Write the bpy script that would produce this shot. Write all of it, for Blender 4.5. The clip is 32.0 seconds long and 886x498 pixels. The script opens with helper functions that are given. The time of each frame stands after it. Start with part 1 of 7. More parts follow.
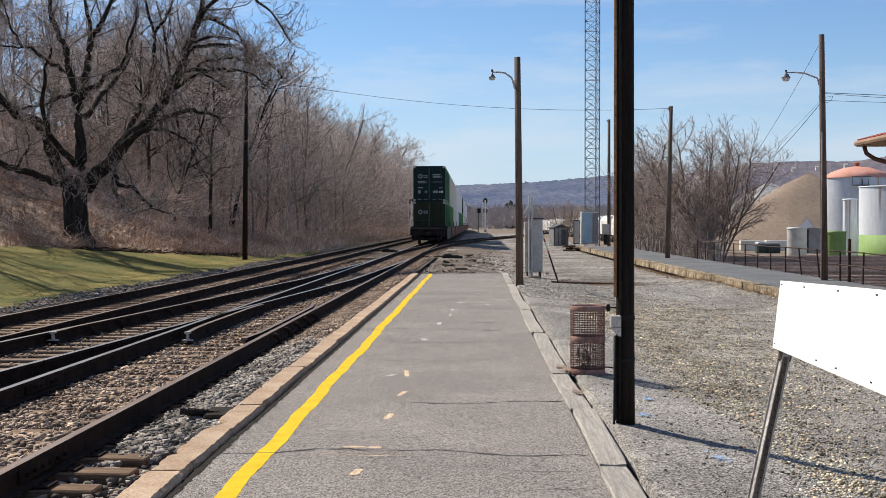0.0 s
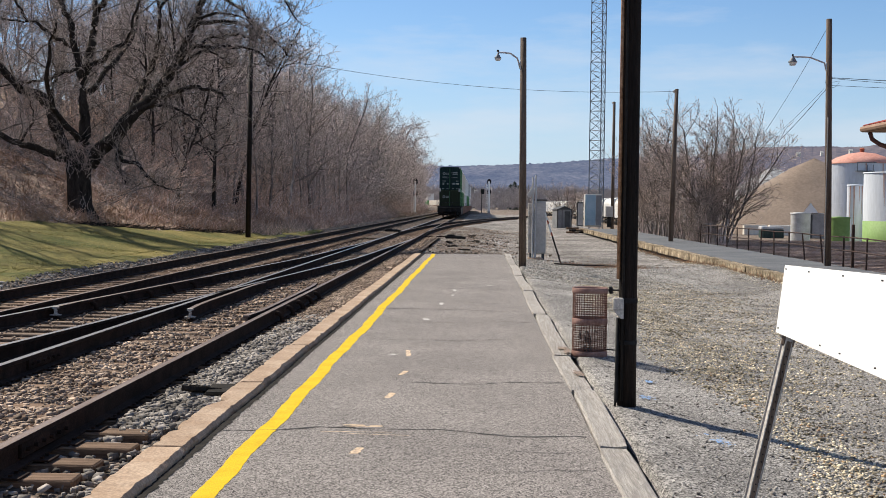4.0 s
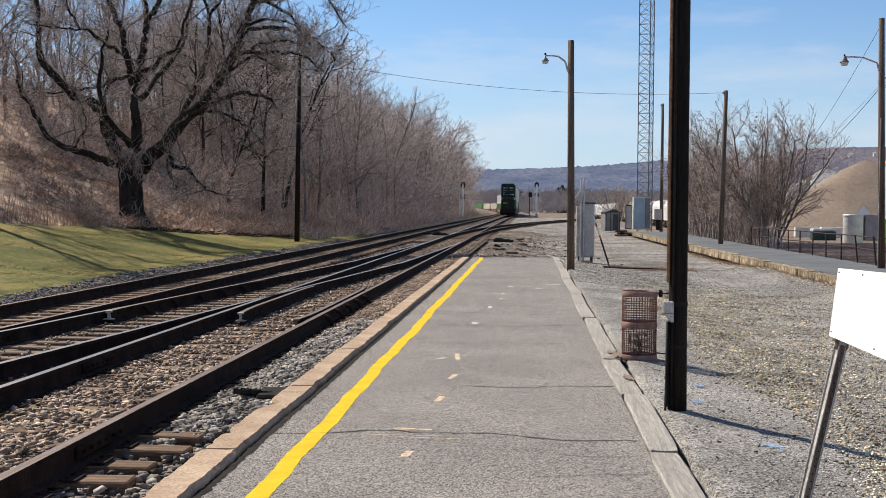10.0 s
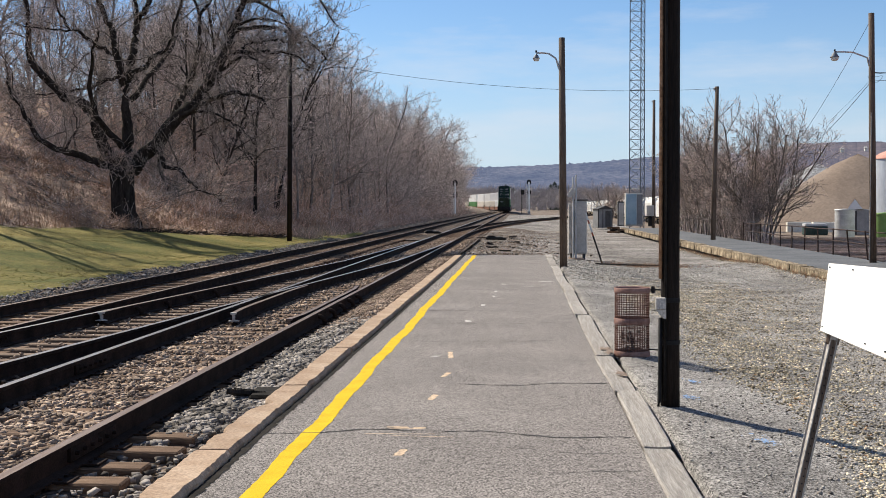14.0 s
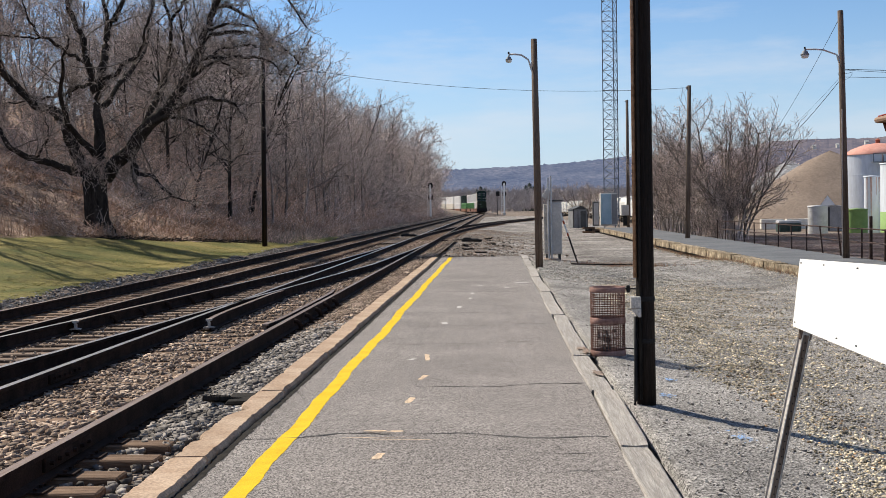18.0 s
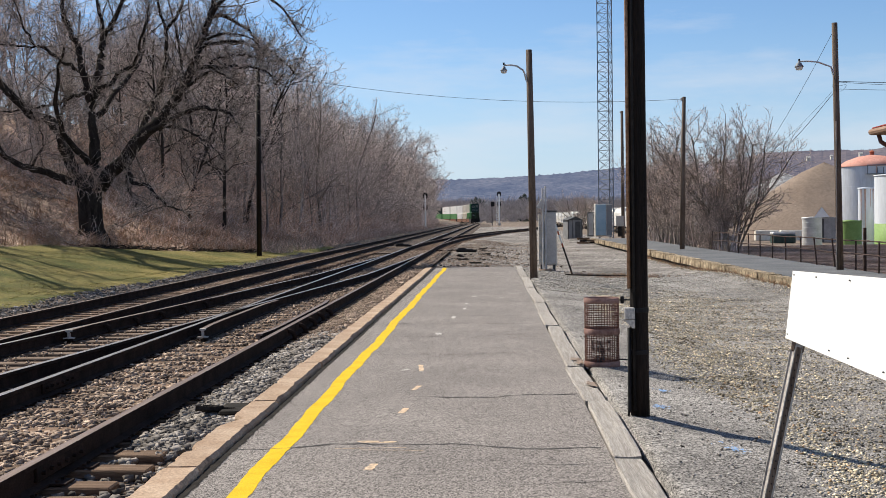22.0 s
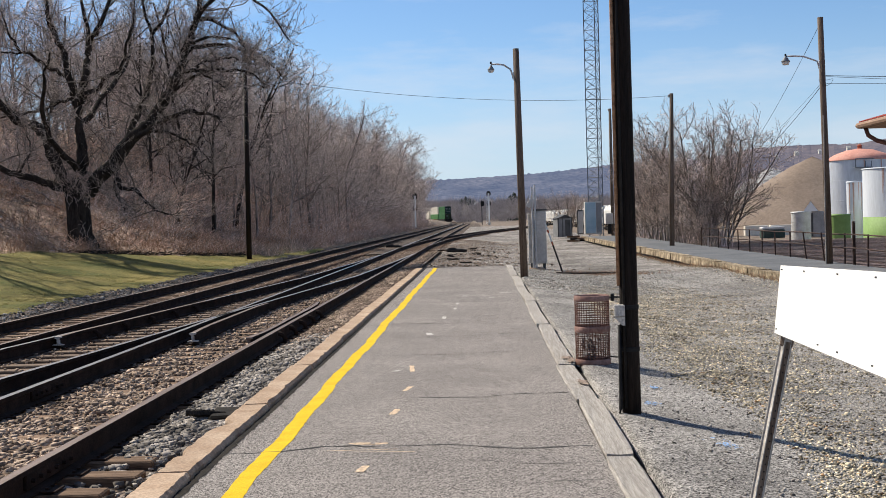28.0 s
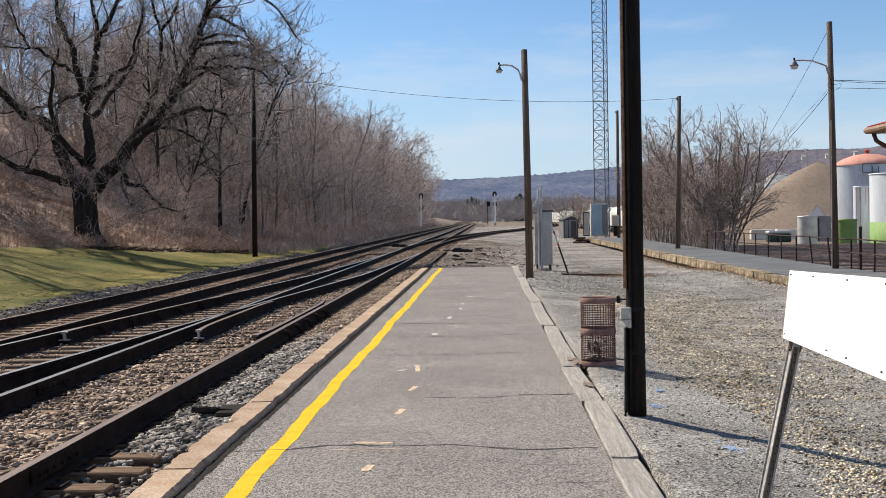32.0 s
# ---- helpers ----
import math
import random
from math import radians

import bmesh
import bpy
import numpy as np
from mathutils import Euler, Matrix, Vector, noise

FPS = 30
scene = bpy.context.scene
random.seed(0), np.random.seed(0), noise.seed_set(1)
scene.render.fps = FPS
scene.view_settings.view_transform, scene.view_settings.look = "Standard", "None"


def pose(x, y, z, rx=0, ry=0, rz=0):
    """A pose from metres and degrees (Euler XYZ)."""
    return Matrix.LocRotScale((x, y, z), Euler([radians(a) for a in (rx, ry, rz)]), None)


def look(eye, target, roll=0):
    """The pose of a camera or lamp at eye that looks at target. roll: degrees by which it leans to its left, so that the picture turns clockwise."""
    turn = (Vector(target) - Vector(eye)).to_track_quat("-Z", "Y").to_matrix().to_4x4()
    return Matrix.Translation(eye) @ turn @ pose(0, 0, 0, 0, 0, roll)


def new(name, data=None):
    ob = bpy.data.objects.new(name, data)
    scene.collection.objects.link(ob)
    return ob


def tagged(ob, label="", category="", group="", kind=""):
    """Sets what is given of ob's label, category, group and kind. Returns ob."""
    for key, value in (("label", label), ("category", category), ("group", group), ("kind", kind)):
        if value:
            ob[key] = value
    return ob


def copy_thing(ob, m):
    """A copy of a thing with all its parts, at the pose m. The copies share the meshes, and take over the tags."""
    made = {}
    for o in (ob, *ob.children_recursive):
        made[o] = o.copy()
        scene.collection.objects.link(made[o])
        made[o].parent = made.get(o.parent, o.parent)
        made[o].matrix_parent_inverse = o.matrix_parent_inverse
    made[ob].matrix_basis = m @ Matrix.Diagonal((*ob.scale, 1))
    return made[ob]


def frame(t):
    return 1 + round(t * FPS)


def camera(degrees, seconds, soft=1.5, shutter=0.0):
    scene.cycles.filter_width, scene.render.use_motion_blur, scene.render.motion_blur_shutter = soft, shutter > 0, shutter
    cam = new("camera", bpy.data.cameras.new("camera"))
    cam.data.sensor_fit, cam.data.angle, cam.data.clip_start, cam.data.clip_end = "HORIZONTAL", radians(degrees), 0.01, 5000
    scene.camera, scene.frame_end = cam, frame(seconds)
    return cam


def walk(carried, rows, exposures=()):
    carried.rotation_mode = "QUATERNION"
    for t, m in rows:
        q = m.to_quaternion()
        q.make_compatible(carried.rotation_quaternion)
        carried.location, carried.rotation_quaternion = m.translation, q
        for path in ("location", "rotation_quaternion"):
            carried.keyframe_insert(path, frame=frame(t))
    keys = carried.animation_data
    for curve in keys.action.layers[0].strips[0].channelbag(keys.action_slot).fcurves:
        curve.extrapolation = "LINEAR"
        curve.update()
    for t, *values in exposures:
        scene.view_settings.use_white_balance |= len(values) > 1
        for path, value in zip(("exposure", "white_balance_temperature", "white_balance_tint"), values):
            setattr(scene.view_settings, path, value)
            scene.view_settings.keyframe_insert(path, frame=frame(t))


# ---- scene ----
cam = camera(40.9, 32.0, 0.5)
PATH = [
    (0, (-0.004, 0.044, 1.614), (-0.061, 2.043, 1.573), -0.1),
    (0.5, (-0.004, 0.054, 1.616), (-0.059, 2.053, 1.569), -0.2),
    (1, (-0.002, 0.056, 1.616), (-0.056, 2.055, 1.57), -0.1),
    (1.5, (-0.002, 0.057, 1.616), (-0.061, 2.056, 1.567), 0.0),
    (2, (-0.003, 0.056, 1.614), (-0.067, 2.054, 1.562), -0.1),
    (2.5, (-0.008, 0.046, 1.613), (-0.071, 2.044, 1.552), 0.0),
    (4.5, (-0.007, 0.059, 1.611), (-0.07, 2.056, 1.533), 0.8),
    (5, (-0.008, 0.048, 1.615), (-0.076, 2.045, 1.532), 0.7),
    (5.5, (-0.009, 0.048, 1.613), (-0.082, 2.045, 1.529), 0.6),
    (6, (-0.012, 0.042, 1.613), (-0.093, 2.039, 1.526), 1.0),
    (6.5, (-0.016, 0.041, 1.613), (-0.121, 2.037, 1.542), 1.5),
    (7, (-0.018, 0.035, 1.615), (-0.143, 2.03, 1.55), 1.6),
    (7.5, (-0.016, 0.031, 1.616), (-0.149, 2.026, 1.557), 1.1),
    (8, (-0.013, 0.028, 1.616), (-0.145, 2.023, 1.559), 0.8),
    (8.5, (-0.017, 0.039, 1.616), (-0.152, 2.033, 1.559), 1.1),
    (9, (-0.016, 0.037, 1.614), (-0.16, 2.031, 1.556), 1.1),
    (9.5, (-0.017, 0.035, 1.615), (-0.162, 2.028, 1.553), 0.8),
    (10, (-0.016, 0.034, 1.615), (-0.158, 2.028, 1.546), 0.4),
    (10.5, (-0.012, 0.045, 1.614), (-0.154, 2.039, 1.542), 0.5),
    (11, (-0.012, 0.043, 1.615), (-0.155, 2.036, 1.542), 0.6),
    (11.5, (-0.015, 0.033, 1.615), (-0.161, 2.027, 1.541), 0.6),
    (12, (-0.014, 0.038, 1.614), (-0.162, 2.031, 1.539), 0.3),
    (12.5, (-0.011, 0.041, 1.614), (-0.158, 2.034, 1.537), 0.1),
    (13, (-0.008, 0.045, 1.614), (-0.146, 2.039, 1.536), -0.1),
    (13.5, (-0.01, 0.036, 1.616), (-0.144, 2.03, 1.54), -0.1),
    (14, (-0.01, 0.034, 1.616), (-0.14, 2.029, 1.544), -0.1),
    (14.5, (-0.009, 0.033, 1.618), (-0.144, 2.027, 1.548), 0.1),
    (16.5, (-0.001, 0.039, 1.616), (-0.117, 2.034, 1.552), -0.7),
    (17, (0.0, 0.039, 1.615), (-0.099, 2.036, 1.548), -0.6),
    (17.5, (-0.001, 0.038, 1.615), (-0.096, 2.034, 1.547), -0.6),
    (18, (0.003, 0.044, 1.613), (-0.087, 2.041, 1.545), -1.0),
    (18.5, (0.009, 0.056, 1.614), (-0.067, 2.054, 1.549), -1.5),
    (19, (0.011, 0.051, 1.614), (-0.057, 2.049, 1.55), -1.3),
    (19.5, (0.011, 0.054, 1.613), (-0.052, 2.052, 1.55), -1.0),
    (20, (0.008, 0.061, 1.614), (-0.072, 2.058, 1.552), -0.7),
    (20.5, (0.008, 0.045, 1.616), (-0.078, 2.042, 1.558), -1.0),
    (21, (0.008, 0.055, 1.613), (-0.079, 2.053, 1.561), -1.1),
    (21.5, (0.006, 0.048, 1.615), (-0.08, 2.045, 1.562), -1.0),
    (22, (0.009, 0.046, 1.615), (-0.072, 2.044, 1.564), -0.8),
    (22.5, (0.007, 0.046, 1.613), (-0.07, 2.044, 1.56), -1.0),
    (23, (0.004, 0.049, 1.615), (-0.084, 2.047, 1.562), -0.5),
    (23.5, (0.005, 0.043, 1.615), (-0.082, 2.04, 1.561), -0.6),
    (24, (0.004, 0.039, 1.616), (-0.078, 2.036, 1.563), -0.8),
    (24.5, (0.005, 0.049, 1.618), (-0.075, 2.046, 1.57), -0.9),
    (25, (0.004, 0.045, 1.617), (-0.076, 2.043, 1.573), -1.0),
    (25.5, (0.006, 0.046, 1.617), (-0.071, 2.044, 1.573), -0.7),
    (27.5, (0.02, 0.061, 1.616), (-0.045, 2.06, 1.569), -1.5),
    (28, (0.023, 0.071, 1.613), (-0.042, 2.069, 1.562), -1.7),
    (28.5, (0.016, 0.071, 1.614), (-0.056, 2.069, 1.559), -1.4),
    (29, (0.009, 0.061, 1.615), (-0.066, 2.058, 1.558), -1.1),
    (29.5, (0.007, 0.061, 1.615), (-0.066, 2.059, 1.558), -1.2),
    (30, (0.013, 0.067, 1.613), (-0.058, 2.065, 1.555), -1.1),
    (30.5, (0.008, 0.061, 1.615), (-0.065, 2.059, 1.557), -1.1),
    (31, (0.005, 0.055, 1.615), (-0.068, 2.053, 1.56), -1.0),
    (31.5, (0.004, 0.052, 1.616), (-0.067, 2.05, 1.563), -0.8),
    (32, (0.008, 0.061, 1.617), (-0.066, 2.059, 1.566), -1.0),
]
walk(cam, [(t, look(eye, target, roll)) for t, eye, target, roll in PATH])

# ---- light ----
SUN_AZ, SUN_EL = radians(-49.0), radians(44.0)      # ahead and to the left, late-winter noon
world = bpy.data.worlds.new("sky")
scene.world = world
world.use_nodes = True
_n, _l = world.node_tree.nodes, world.node_tree.links
_n.clear()
_sky = _n.new("ShaderNodeTexSky")
_sky.sky_type, _sky.sun_disc = "NISHITA", False
_sky.sun_elevation, _sky.sun_rotation = SUN_EL, SUN_AZ
_sky.air_density, _sky.dust_density, _sky.ozone_density = 1.0, 0.0, 5.0
_tc = _n.new("ShaderNodeTexCoord")
_map = _n.new("ShaderNodeMapping")
_map.inputs["Scale"].default_value = (3.0, 3.0, 16.0)
_map.inputs["Rotation"].default_value = (0.0, 0.12, 0.0)
_cl = _n.new("ShaderNodeTexNoise")
_cl.inputs["Scale"].default_value, _cl.inputs["Detail"].default_value, _cl.inputs["Roughness"].default_value = 1.3, 7.0, 0.62
_rp = _n.new("ShaderNodeValToRGB")
_rp.color_ramp.elements[0].position, _rp.color_ramp.elements[0].color = 0.44, (0, 0, 0, 1)
_rp.color_ramp.elements[1].position, _rp.color_ramp.elements[1].color = 0.78, (0.6, 0.6, 0.6, 1)
_mix = _n.new("ShaderNodeMixRGB")
_mix.inputs["Color2"].default_value = (7.0, 7.3, 7.9, 1)       # thin cirrus
_bg = _n.new("ShaderNodeBackground")
_bg.inputs["Strength"].default_value = 0.074
_wo = _n.new("ShaderNodeOutputWorld")
_l.new(_tc.outputs["Generated"], _map.inputs["Vector"])
_l.new(_map.outputs["Vector"], _cl.inputs["Vector"])
_l.new(_cl.outputs["Fac"], _rp.inputs["Fac"])
_l.new(_rp.outputs["Color"], _mix.inputs["Fac"])
_tint = _n.new("ShaderNodeMixRGB")
_tint.blend_type, _tint.inputs["Fac"].default_value, _tint.inputs["Color2"].default_value = "MULTIPLY", 1.0, (0.925, 0.99, 1.075, 1)
_l.new(_sky.outputs["Color"], _tint.inputs["Color1"])
_sep = _n.new("ShaderNodeSeparateXYZ")
_low = _n.new("ShaderNodeMapRange")
_low.interpolation_type = "SMOOTHSTEP"
_low.inputs["From Min"].default_value, _low.inputs["From Max"].default_value = 0.17, -0.02
_low.inputs["To Min"].default_value, _low.inputs["To Max"].default_value = 0.0, 0.7
_hz = _n.new("ShaderNodeMixRGB")
_hz.inputs["Color2"].default_value = (5.0, 6.1, 7.9, 1)       # pale air low over the valley
_l.new(_tc.outputs["Generated"], _sep.inputs["Vector"])
_l.new(_sep.outputs["Z"], _low.inputs["Value"])
_l.new(_low.outputs["Result"], _hz.inputs["Fac"])
_l.new(_tint.outputs["Color"], _hz.inputs["Color1"])
_l.new(_hz.outputs["Color"], _mix.inputs["Color1"])
_l.new(_mix.outputs["Color"], _bg.inputs["Color"])
_l.new(_bg.outputs["Background"], _wo.inputs["Surface"])

sun = new("sun", bpy.data.lights.new("sun", "SUN"))
sun.data.energy, sun.data.angle, sun.data.color = 4.65, radians(0.53), (1.0, 0.925, 0.79)
_to_sun = Vector((math.sin(SUN_AZ) * math.cos(SUN_EL), math.cos(SUN_AZ) * math.cos(SUN_EL), math.sin(SUN_EL)))
sun.matrix_world = look(_to_sun * 100, (0, 0, 0))
scene.view_settings.exposure = 0.56

# ---- materials ----


def mat(name, c1, c2, rough=0.85, metal=0.0, scale=3.0, fine=60.0, bump=0.3, depth=0.01, vary=0.0, island=False, spots=0.35, stretch=(1, 1, 1), spec=0.12, cells=0.0, speck=0.5):
    """A surface of two colours at two scales of noise, with relief; vary: brightness by the piece."""
    m = bpy.data.materials.new(name)
    m.use_nodes = True
    n, l = m.node_tree.nodes, m.node_tree.links
    b = n["Principled BSDF"]
    b.inputs["Roughness"].default_value, b.inputs["Metallic"].default_value = rough, metal
    b.inputs["Specular IOR Level"].default_value = spec
    tc, mp = n.new("ShaderNodeTexCoord"), n.new("ShaderNodeMapping")
    mp.inputs["Scale"].default_value = stretch
    l.new(tc.outputs["Object"], mp.inputs["Vector"])
    big, small = n.new("ShaderNodeTexNoise"), n.new("ShaderNodeTexNoise")
    for t, s, d in ((big, scale, 6.0), (small, fine, 4.0)):
        t.inputs["Scale"].default_value, t.inputs["Detail"].default_value = s, d
        t.inputs["Roughness"].default_value = 0.6
        l.new(mp.outputs["Vector"], t.inputs["Vector"])
    r = n.new("ShaderNodeValToRGB")
    r.color_ramp.elements[0].position, r.color_ramp.elements[1].position = 0.36, 0.64
    r.color_ramp.elements[0].color, r.color_ramp.elements[1].color = (*c1, 1), (*c2, 1)
    l.new(big.outputs["Fac"], r.inputs["Fac"])
    fr = n.new("ShaderNodeMapRange")
    fr.inputs["From Min"].default_value, fr.inputs["From Max"].default_value = 0.3, 0.7
    fr.inputs["To Min"].default_value, fr.inputs["To Max"].default_value = 1 - spots, 1 + spots
    l.new(small.outputs["Fac"], fr.inputs["Value"])
    mul = n.new("ShaderNodeVectorMath")
    mul.operation = "SCALE"
    l.new(r.outputs["Color"], mul.inputs[0])
    l.new(fr.outputs["Result"], mul.inputs["Scale"])
    last = mul.outputs["Vector"]
    grains = None
    if cells:
        grains = n.new("ShaderNodeTexVoronoi")
        grains.inputs["Scale"].default_value = cells
        l.new(mp.outputs["Vector"], grains.inputs["Vector"])
        bw = n.new("ShaderNodeRGBToBW")
        l.new(grains.outputs["Color"], bw.inputs["Color"])
        gr = n.new("ShaderNodeMapRange")
        gr.inputs["From Min"].default_value, gr.inputs["From Max"].default_value = 0.15, 0.85
        gr.inputs["To Min"].default_value, gr.inputs["To Max"].default_value = 1 - speck, 1 + speck
        l.new(bw.outputs["Val"], gr.inputs["Value"])
        m3 = n.new("ShaderNodeVectorMath")
        m3.operation = "SCALE"
        l.new(last, m3.inputs[0])
        l.new(gr.outputs["Result"], m3.inputs["Scale"])
        last = m3.outputs["Vector"]
    if vary:
        src = n.new("ShaderNodeNewGeometry").outputs["Random Per Island"] if island else n.new("ShaderNodeObjectInfo").outputs["Random"]
        vr = n.new("ShaderNodeMapRange")
        vr.inputs["To Min"].default_value, vr.inputs["To Max"].default_value = 1 - vary, 1 + vary
        l.new(src, vr.inputs["Value"])
        m2 = n.new("ShaderNodeVectorMath")
        m2.operation = "SCALE"
        l.new(last, m2.inputs[0])
        l.new(vr.outputs["Result"], m2.inputs["Scale"])
        last = m2.outputs["Vector"]
    l.new(last, b.inputs["Base Color"])
    if bump:
        bp = n.new("ShaderNodeBump")
        bp.inputs["Strength"].default_value, bp.inputs["Distance"].default_value = bump, depth
        if grains:
            bp.invert = True
        l.new(grains.outputs["Distance"] if grains else small.outputs["Fac"], bp.inputs["Height"])
        l.new(bp.outputs["Normal"], b.inputs["Normal"])
    return m


def haze_glow(m, colour, strength):
    """Emission that stands for light scattered by far air in front of a distant backdrop."""
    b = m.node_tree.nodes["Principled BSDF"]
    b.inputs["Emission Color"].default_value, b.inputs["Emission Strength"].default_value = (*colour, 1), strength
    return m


ASPHALT = mat("asphalt", (0.190, 0.170, 0.157), (0.234, 0.210, 0.193), 0.92, scale=0.7, fine=40, bump=0.15, depth=0.004, spots=0.10, cells=118, speck=0.78)
ASPHALT_DARK = mat("asphalt_dark", (0.105, 0.11, 0.117), (0.152, 0.156, 0.163), 0.9, scale=0.6, fine=80, spots=0.3)
TAR = mat("crack_tar", (0.05, 0.048, 0.047), (0.10, 0.096, 0.092), 0.95, fine=40)
CONCRETE = mat("kerb_concrete", (0.33, 0.225, 0.15), (0.46, 0.345, 0.25), 0.9, scale=2.2, fine=45, spots=0.3, depth=0.008, vary=0.07)
STONE = mat("coping_stone", (0.14, 0.105, 0.07), (0.4, 0.325, 0.225), 0.9, scale=2.6, fine=11, spots=0.55, depth=0.03, bump=0.8, vary=0.22)
YELLOW = mat("yellow_paint", (0.60, 0.38, 0.004), (0.70, 0.47, 0.012), 0.75, scale=4, fine=110, spots=0.2)
ORANGE = mat("orange_paint", (0.36, 0.275, 0.205), (0.74, 0.55, 0.37), 0.88, scale=26, fine=120, spots=0.3)
WHITEMARK = mat("white_paint_mark", (0.28, 0.26, 0.24), (0.60, 0.56, 0.52), 0.88, scale=38, fine=90, spots=0.35)
BLUEMARK = mat("blue_paint_mark", (0.17, 0.29, 0.5), (0.24, 0.36, 0.56), 0.9, scale=14, fine=90, spots=0.5)
TIMBER = mat("grey_timber", (0.3, 0.27, 0.238), (0.45, 0.413, 0.372), 0.9, scale=3.2, fine=18, bump=0.7, spots=0.42, stretch=(14, 0.5, 14), depth=0.02, vary=0.1)
TIE = mat("tie_wood", (0.1, 0.062, 0.042), (0.24, 0.16, 0.108), 0.92, scale=2.2, fine=20, spots=0.45, stretch=(0.7, 9, 9), depth=0.012, vary=0.25)
TIE_GREY = mat("tie_wood_weathered", (0.11, 0.076, 0.055), (0.25, 0.182, 0.135), 0.92, scale=2.0, fine=22, spots=0.35, stretch=(0.7, 9, 9), depth=0.012, vary=0.2)
POSTGREY = mat("weathered_steel_post", (0.36, 0.335, 0.305), (0.54, 0.505, 0.46), 0.85, scale=6, fine=60, spots=0.35)
CLOD = mat("black_clod", (0.02, 0.017, 0.015), (0.06, 0.05, 0.043), 0.85, scale=5, fine=40, vary=0.4, island=True, spots=0.3)
STAIN = mat("timber_stain", (0.21, 0.15, 0.115), (0.33, 0.26, 0.21), 0.9, scale=9, fine=60, spots=0.4)
STREAK = mat("rust_streak", (0.40, 0.25, 0.20), (0.50, 0.36, 0.31), 0.9, scale=3, fine=12, spots=0.3, stretch=(4, 4, 0.3))
# Rust taken near black, with the shade on the rails' sides in its colour.
RUST_SHADED = mat("rail_rust_shaded", (0.014, 0.009, 0.007), (0.04, 0.024, 0.018), 0.9, metal=0.0, spec=0.12, scale=4, fine=60, spots=0.4)
STEEL = mat("rail_steel", (0.30, 0.27, 0.25), (0.42, 0.39, 0.37), 0.34, metal=0.85, scale=2.5, fine=40, bump=0.08, spots=0.2, stretch=(8, 0.3, 8))
RAILTOP = mat("rail_top_dull", (0.13, 0.09, 0.07), (0.21, 0.16, 0.135), 0.5, metal=0.5, scale=2.5, fine=40, bump=0.1, spots=0.25, stretch=(8, 0.3, 8))
BALLAST = mat("ballast_bed", (0.09, 0.068, 0.055), (0.17, 0.132, 0.107), 0.95, scale=1.4, fine=7, bump=1.0, depth=0.06, spots=0.35, cells=17, speck=0.5)
BALLAST_STONE = mat("ballast_stone", (0.098, 0.087, 0.078), (0.325, 0.291, 0.262), 0.9, scale=3, fine=50, vary=0.6, island=True, spots=0.25)
BALLAST_DARK = mat("shoulder_stone", (0.075, 0.069, 0.067), (0.26, 0.242, 0.232), 0.9, scale=3, fine=50, vary=0.6, island=True, spots=0.25)
BALLAST_BROWN = mat("ballast_stone_brown", (0.165, 0.118, 0.088), (0.42, 0.32, 0.245), 0.9, scale=3, fine=50, vary=0.55, island=True, spots=0.25)
GRAVEL = mat("gravel_lot", (0.165, 0.154, 0.144), (0.30, 0.281, 0.26), 0.95, scale=0.5, fine=22, bump=0.6, depth=0.008, spots=0.4, cells=90, speck=0.9)
GRAVEL_FAR = mat("far_ballast", (0.16, 0.143, 0.129), (0.37, 0.338, 0.307), 0.95, scale=0.35, fine=5, bump=0.9, depth=0.05, spots=0.7, cells=26, speck=0.4)
HEAVY_SOIL = mat("grey_brown_soil", (0.12, 0.092, 0.072), (0.26, 0.208, 0.166), 0.95, scale=0.3, fine=4, bump=0.8, depth=0.1, spots=0.4)
GRAVEL_STONE = mat("gravel_stone", (0.25, 0.23, 0.205), (0.54, 0.49, 0.425), 0.9, scale=3, fine=50, vary=0.42, island=True, spots=0.2)
GRAVEL_TAN = mat("gravel_stone_tan", (0.22, 0.182, 0.122), (0.70, 0.595, 0.43), 0.9, scale=3, fine=50, vary=0.7, island=True, spots=0.2)
OCHRE = mat("ochre_stone", (0.30, 0.165, 0.085), (0.62, 0.40, 0.22), 0.9, scale=3, fine=50, vary=0.6, island=True, spots=0.25)
DIRT = mat("hill_leaf_litter", (0.155, 0.103, 0.077), (0.54, 0.388, 0.282), 0.95, scale=0.9, fine=7.0, bump=1.0, depth=0.12, spots=0.65)
LAWN = mat("lawn", (0.075, 0.082, 0.02), (0.225, 0.178, 0.058), 0.95, scale=0.35, fine=9, bump=0.8, depth=0.05, spots=0.4)
GRASS = mat("grass_blade", (0.12, 0.125, 0.03), (0.34, 0.27, 0.095), 0.9, scale=0.4, fine=30, bump=0, vary=0.35, island=True, spots=0.2)
DRYGRASS = mat("dry_stalk", (0.24, 0.135, 0.085), (0.42, 0.272, 0.178), 0.9, scale=0.5, fine=30, bump=0, vary=0.35, island=True, spots=0.2)
BARK = mat("bark_dark", (0.018, 0.015, 0.013), (0.056, 0.046, 0.04), 0.95, scale=2, fine=14, bump=1.0, depth=0.05, spots=0.5, stretch=(3, 3, 0.6))
BARK_GREY = mat("bark_grey", (0.135, 0.115, 0.104), (0.47, 0.405, 0.365), 0.95, scale=2, fine=14, bump=0.7, depth=0.03, spots=0.45, stretch=(3, 3, 0.6), vary=0.4)
BARK_MID = mat("bark_mid", (0.10, 0.083, 0.071), (0.29, 0.243, 0.207), 0.95, scale=2, fine=14, bump=0.7, depth=0.03, spots=0.4, stretch=(3, 3, 0.6), vary=0.3)
TWIG = mat("twig", (0.50, 0.405, 0.365), (0.72, 0.61, 0.56), 0.9, scale=0.5, fine=9, bump=0, vary=0.6, island=True, spots=0.3)
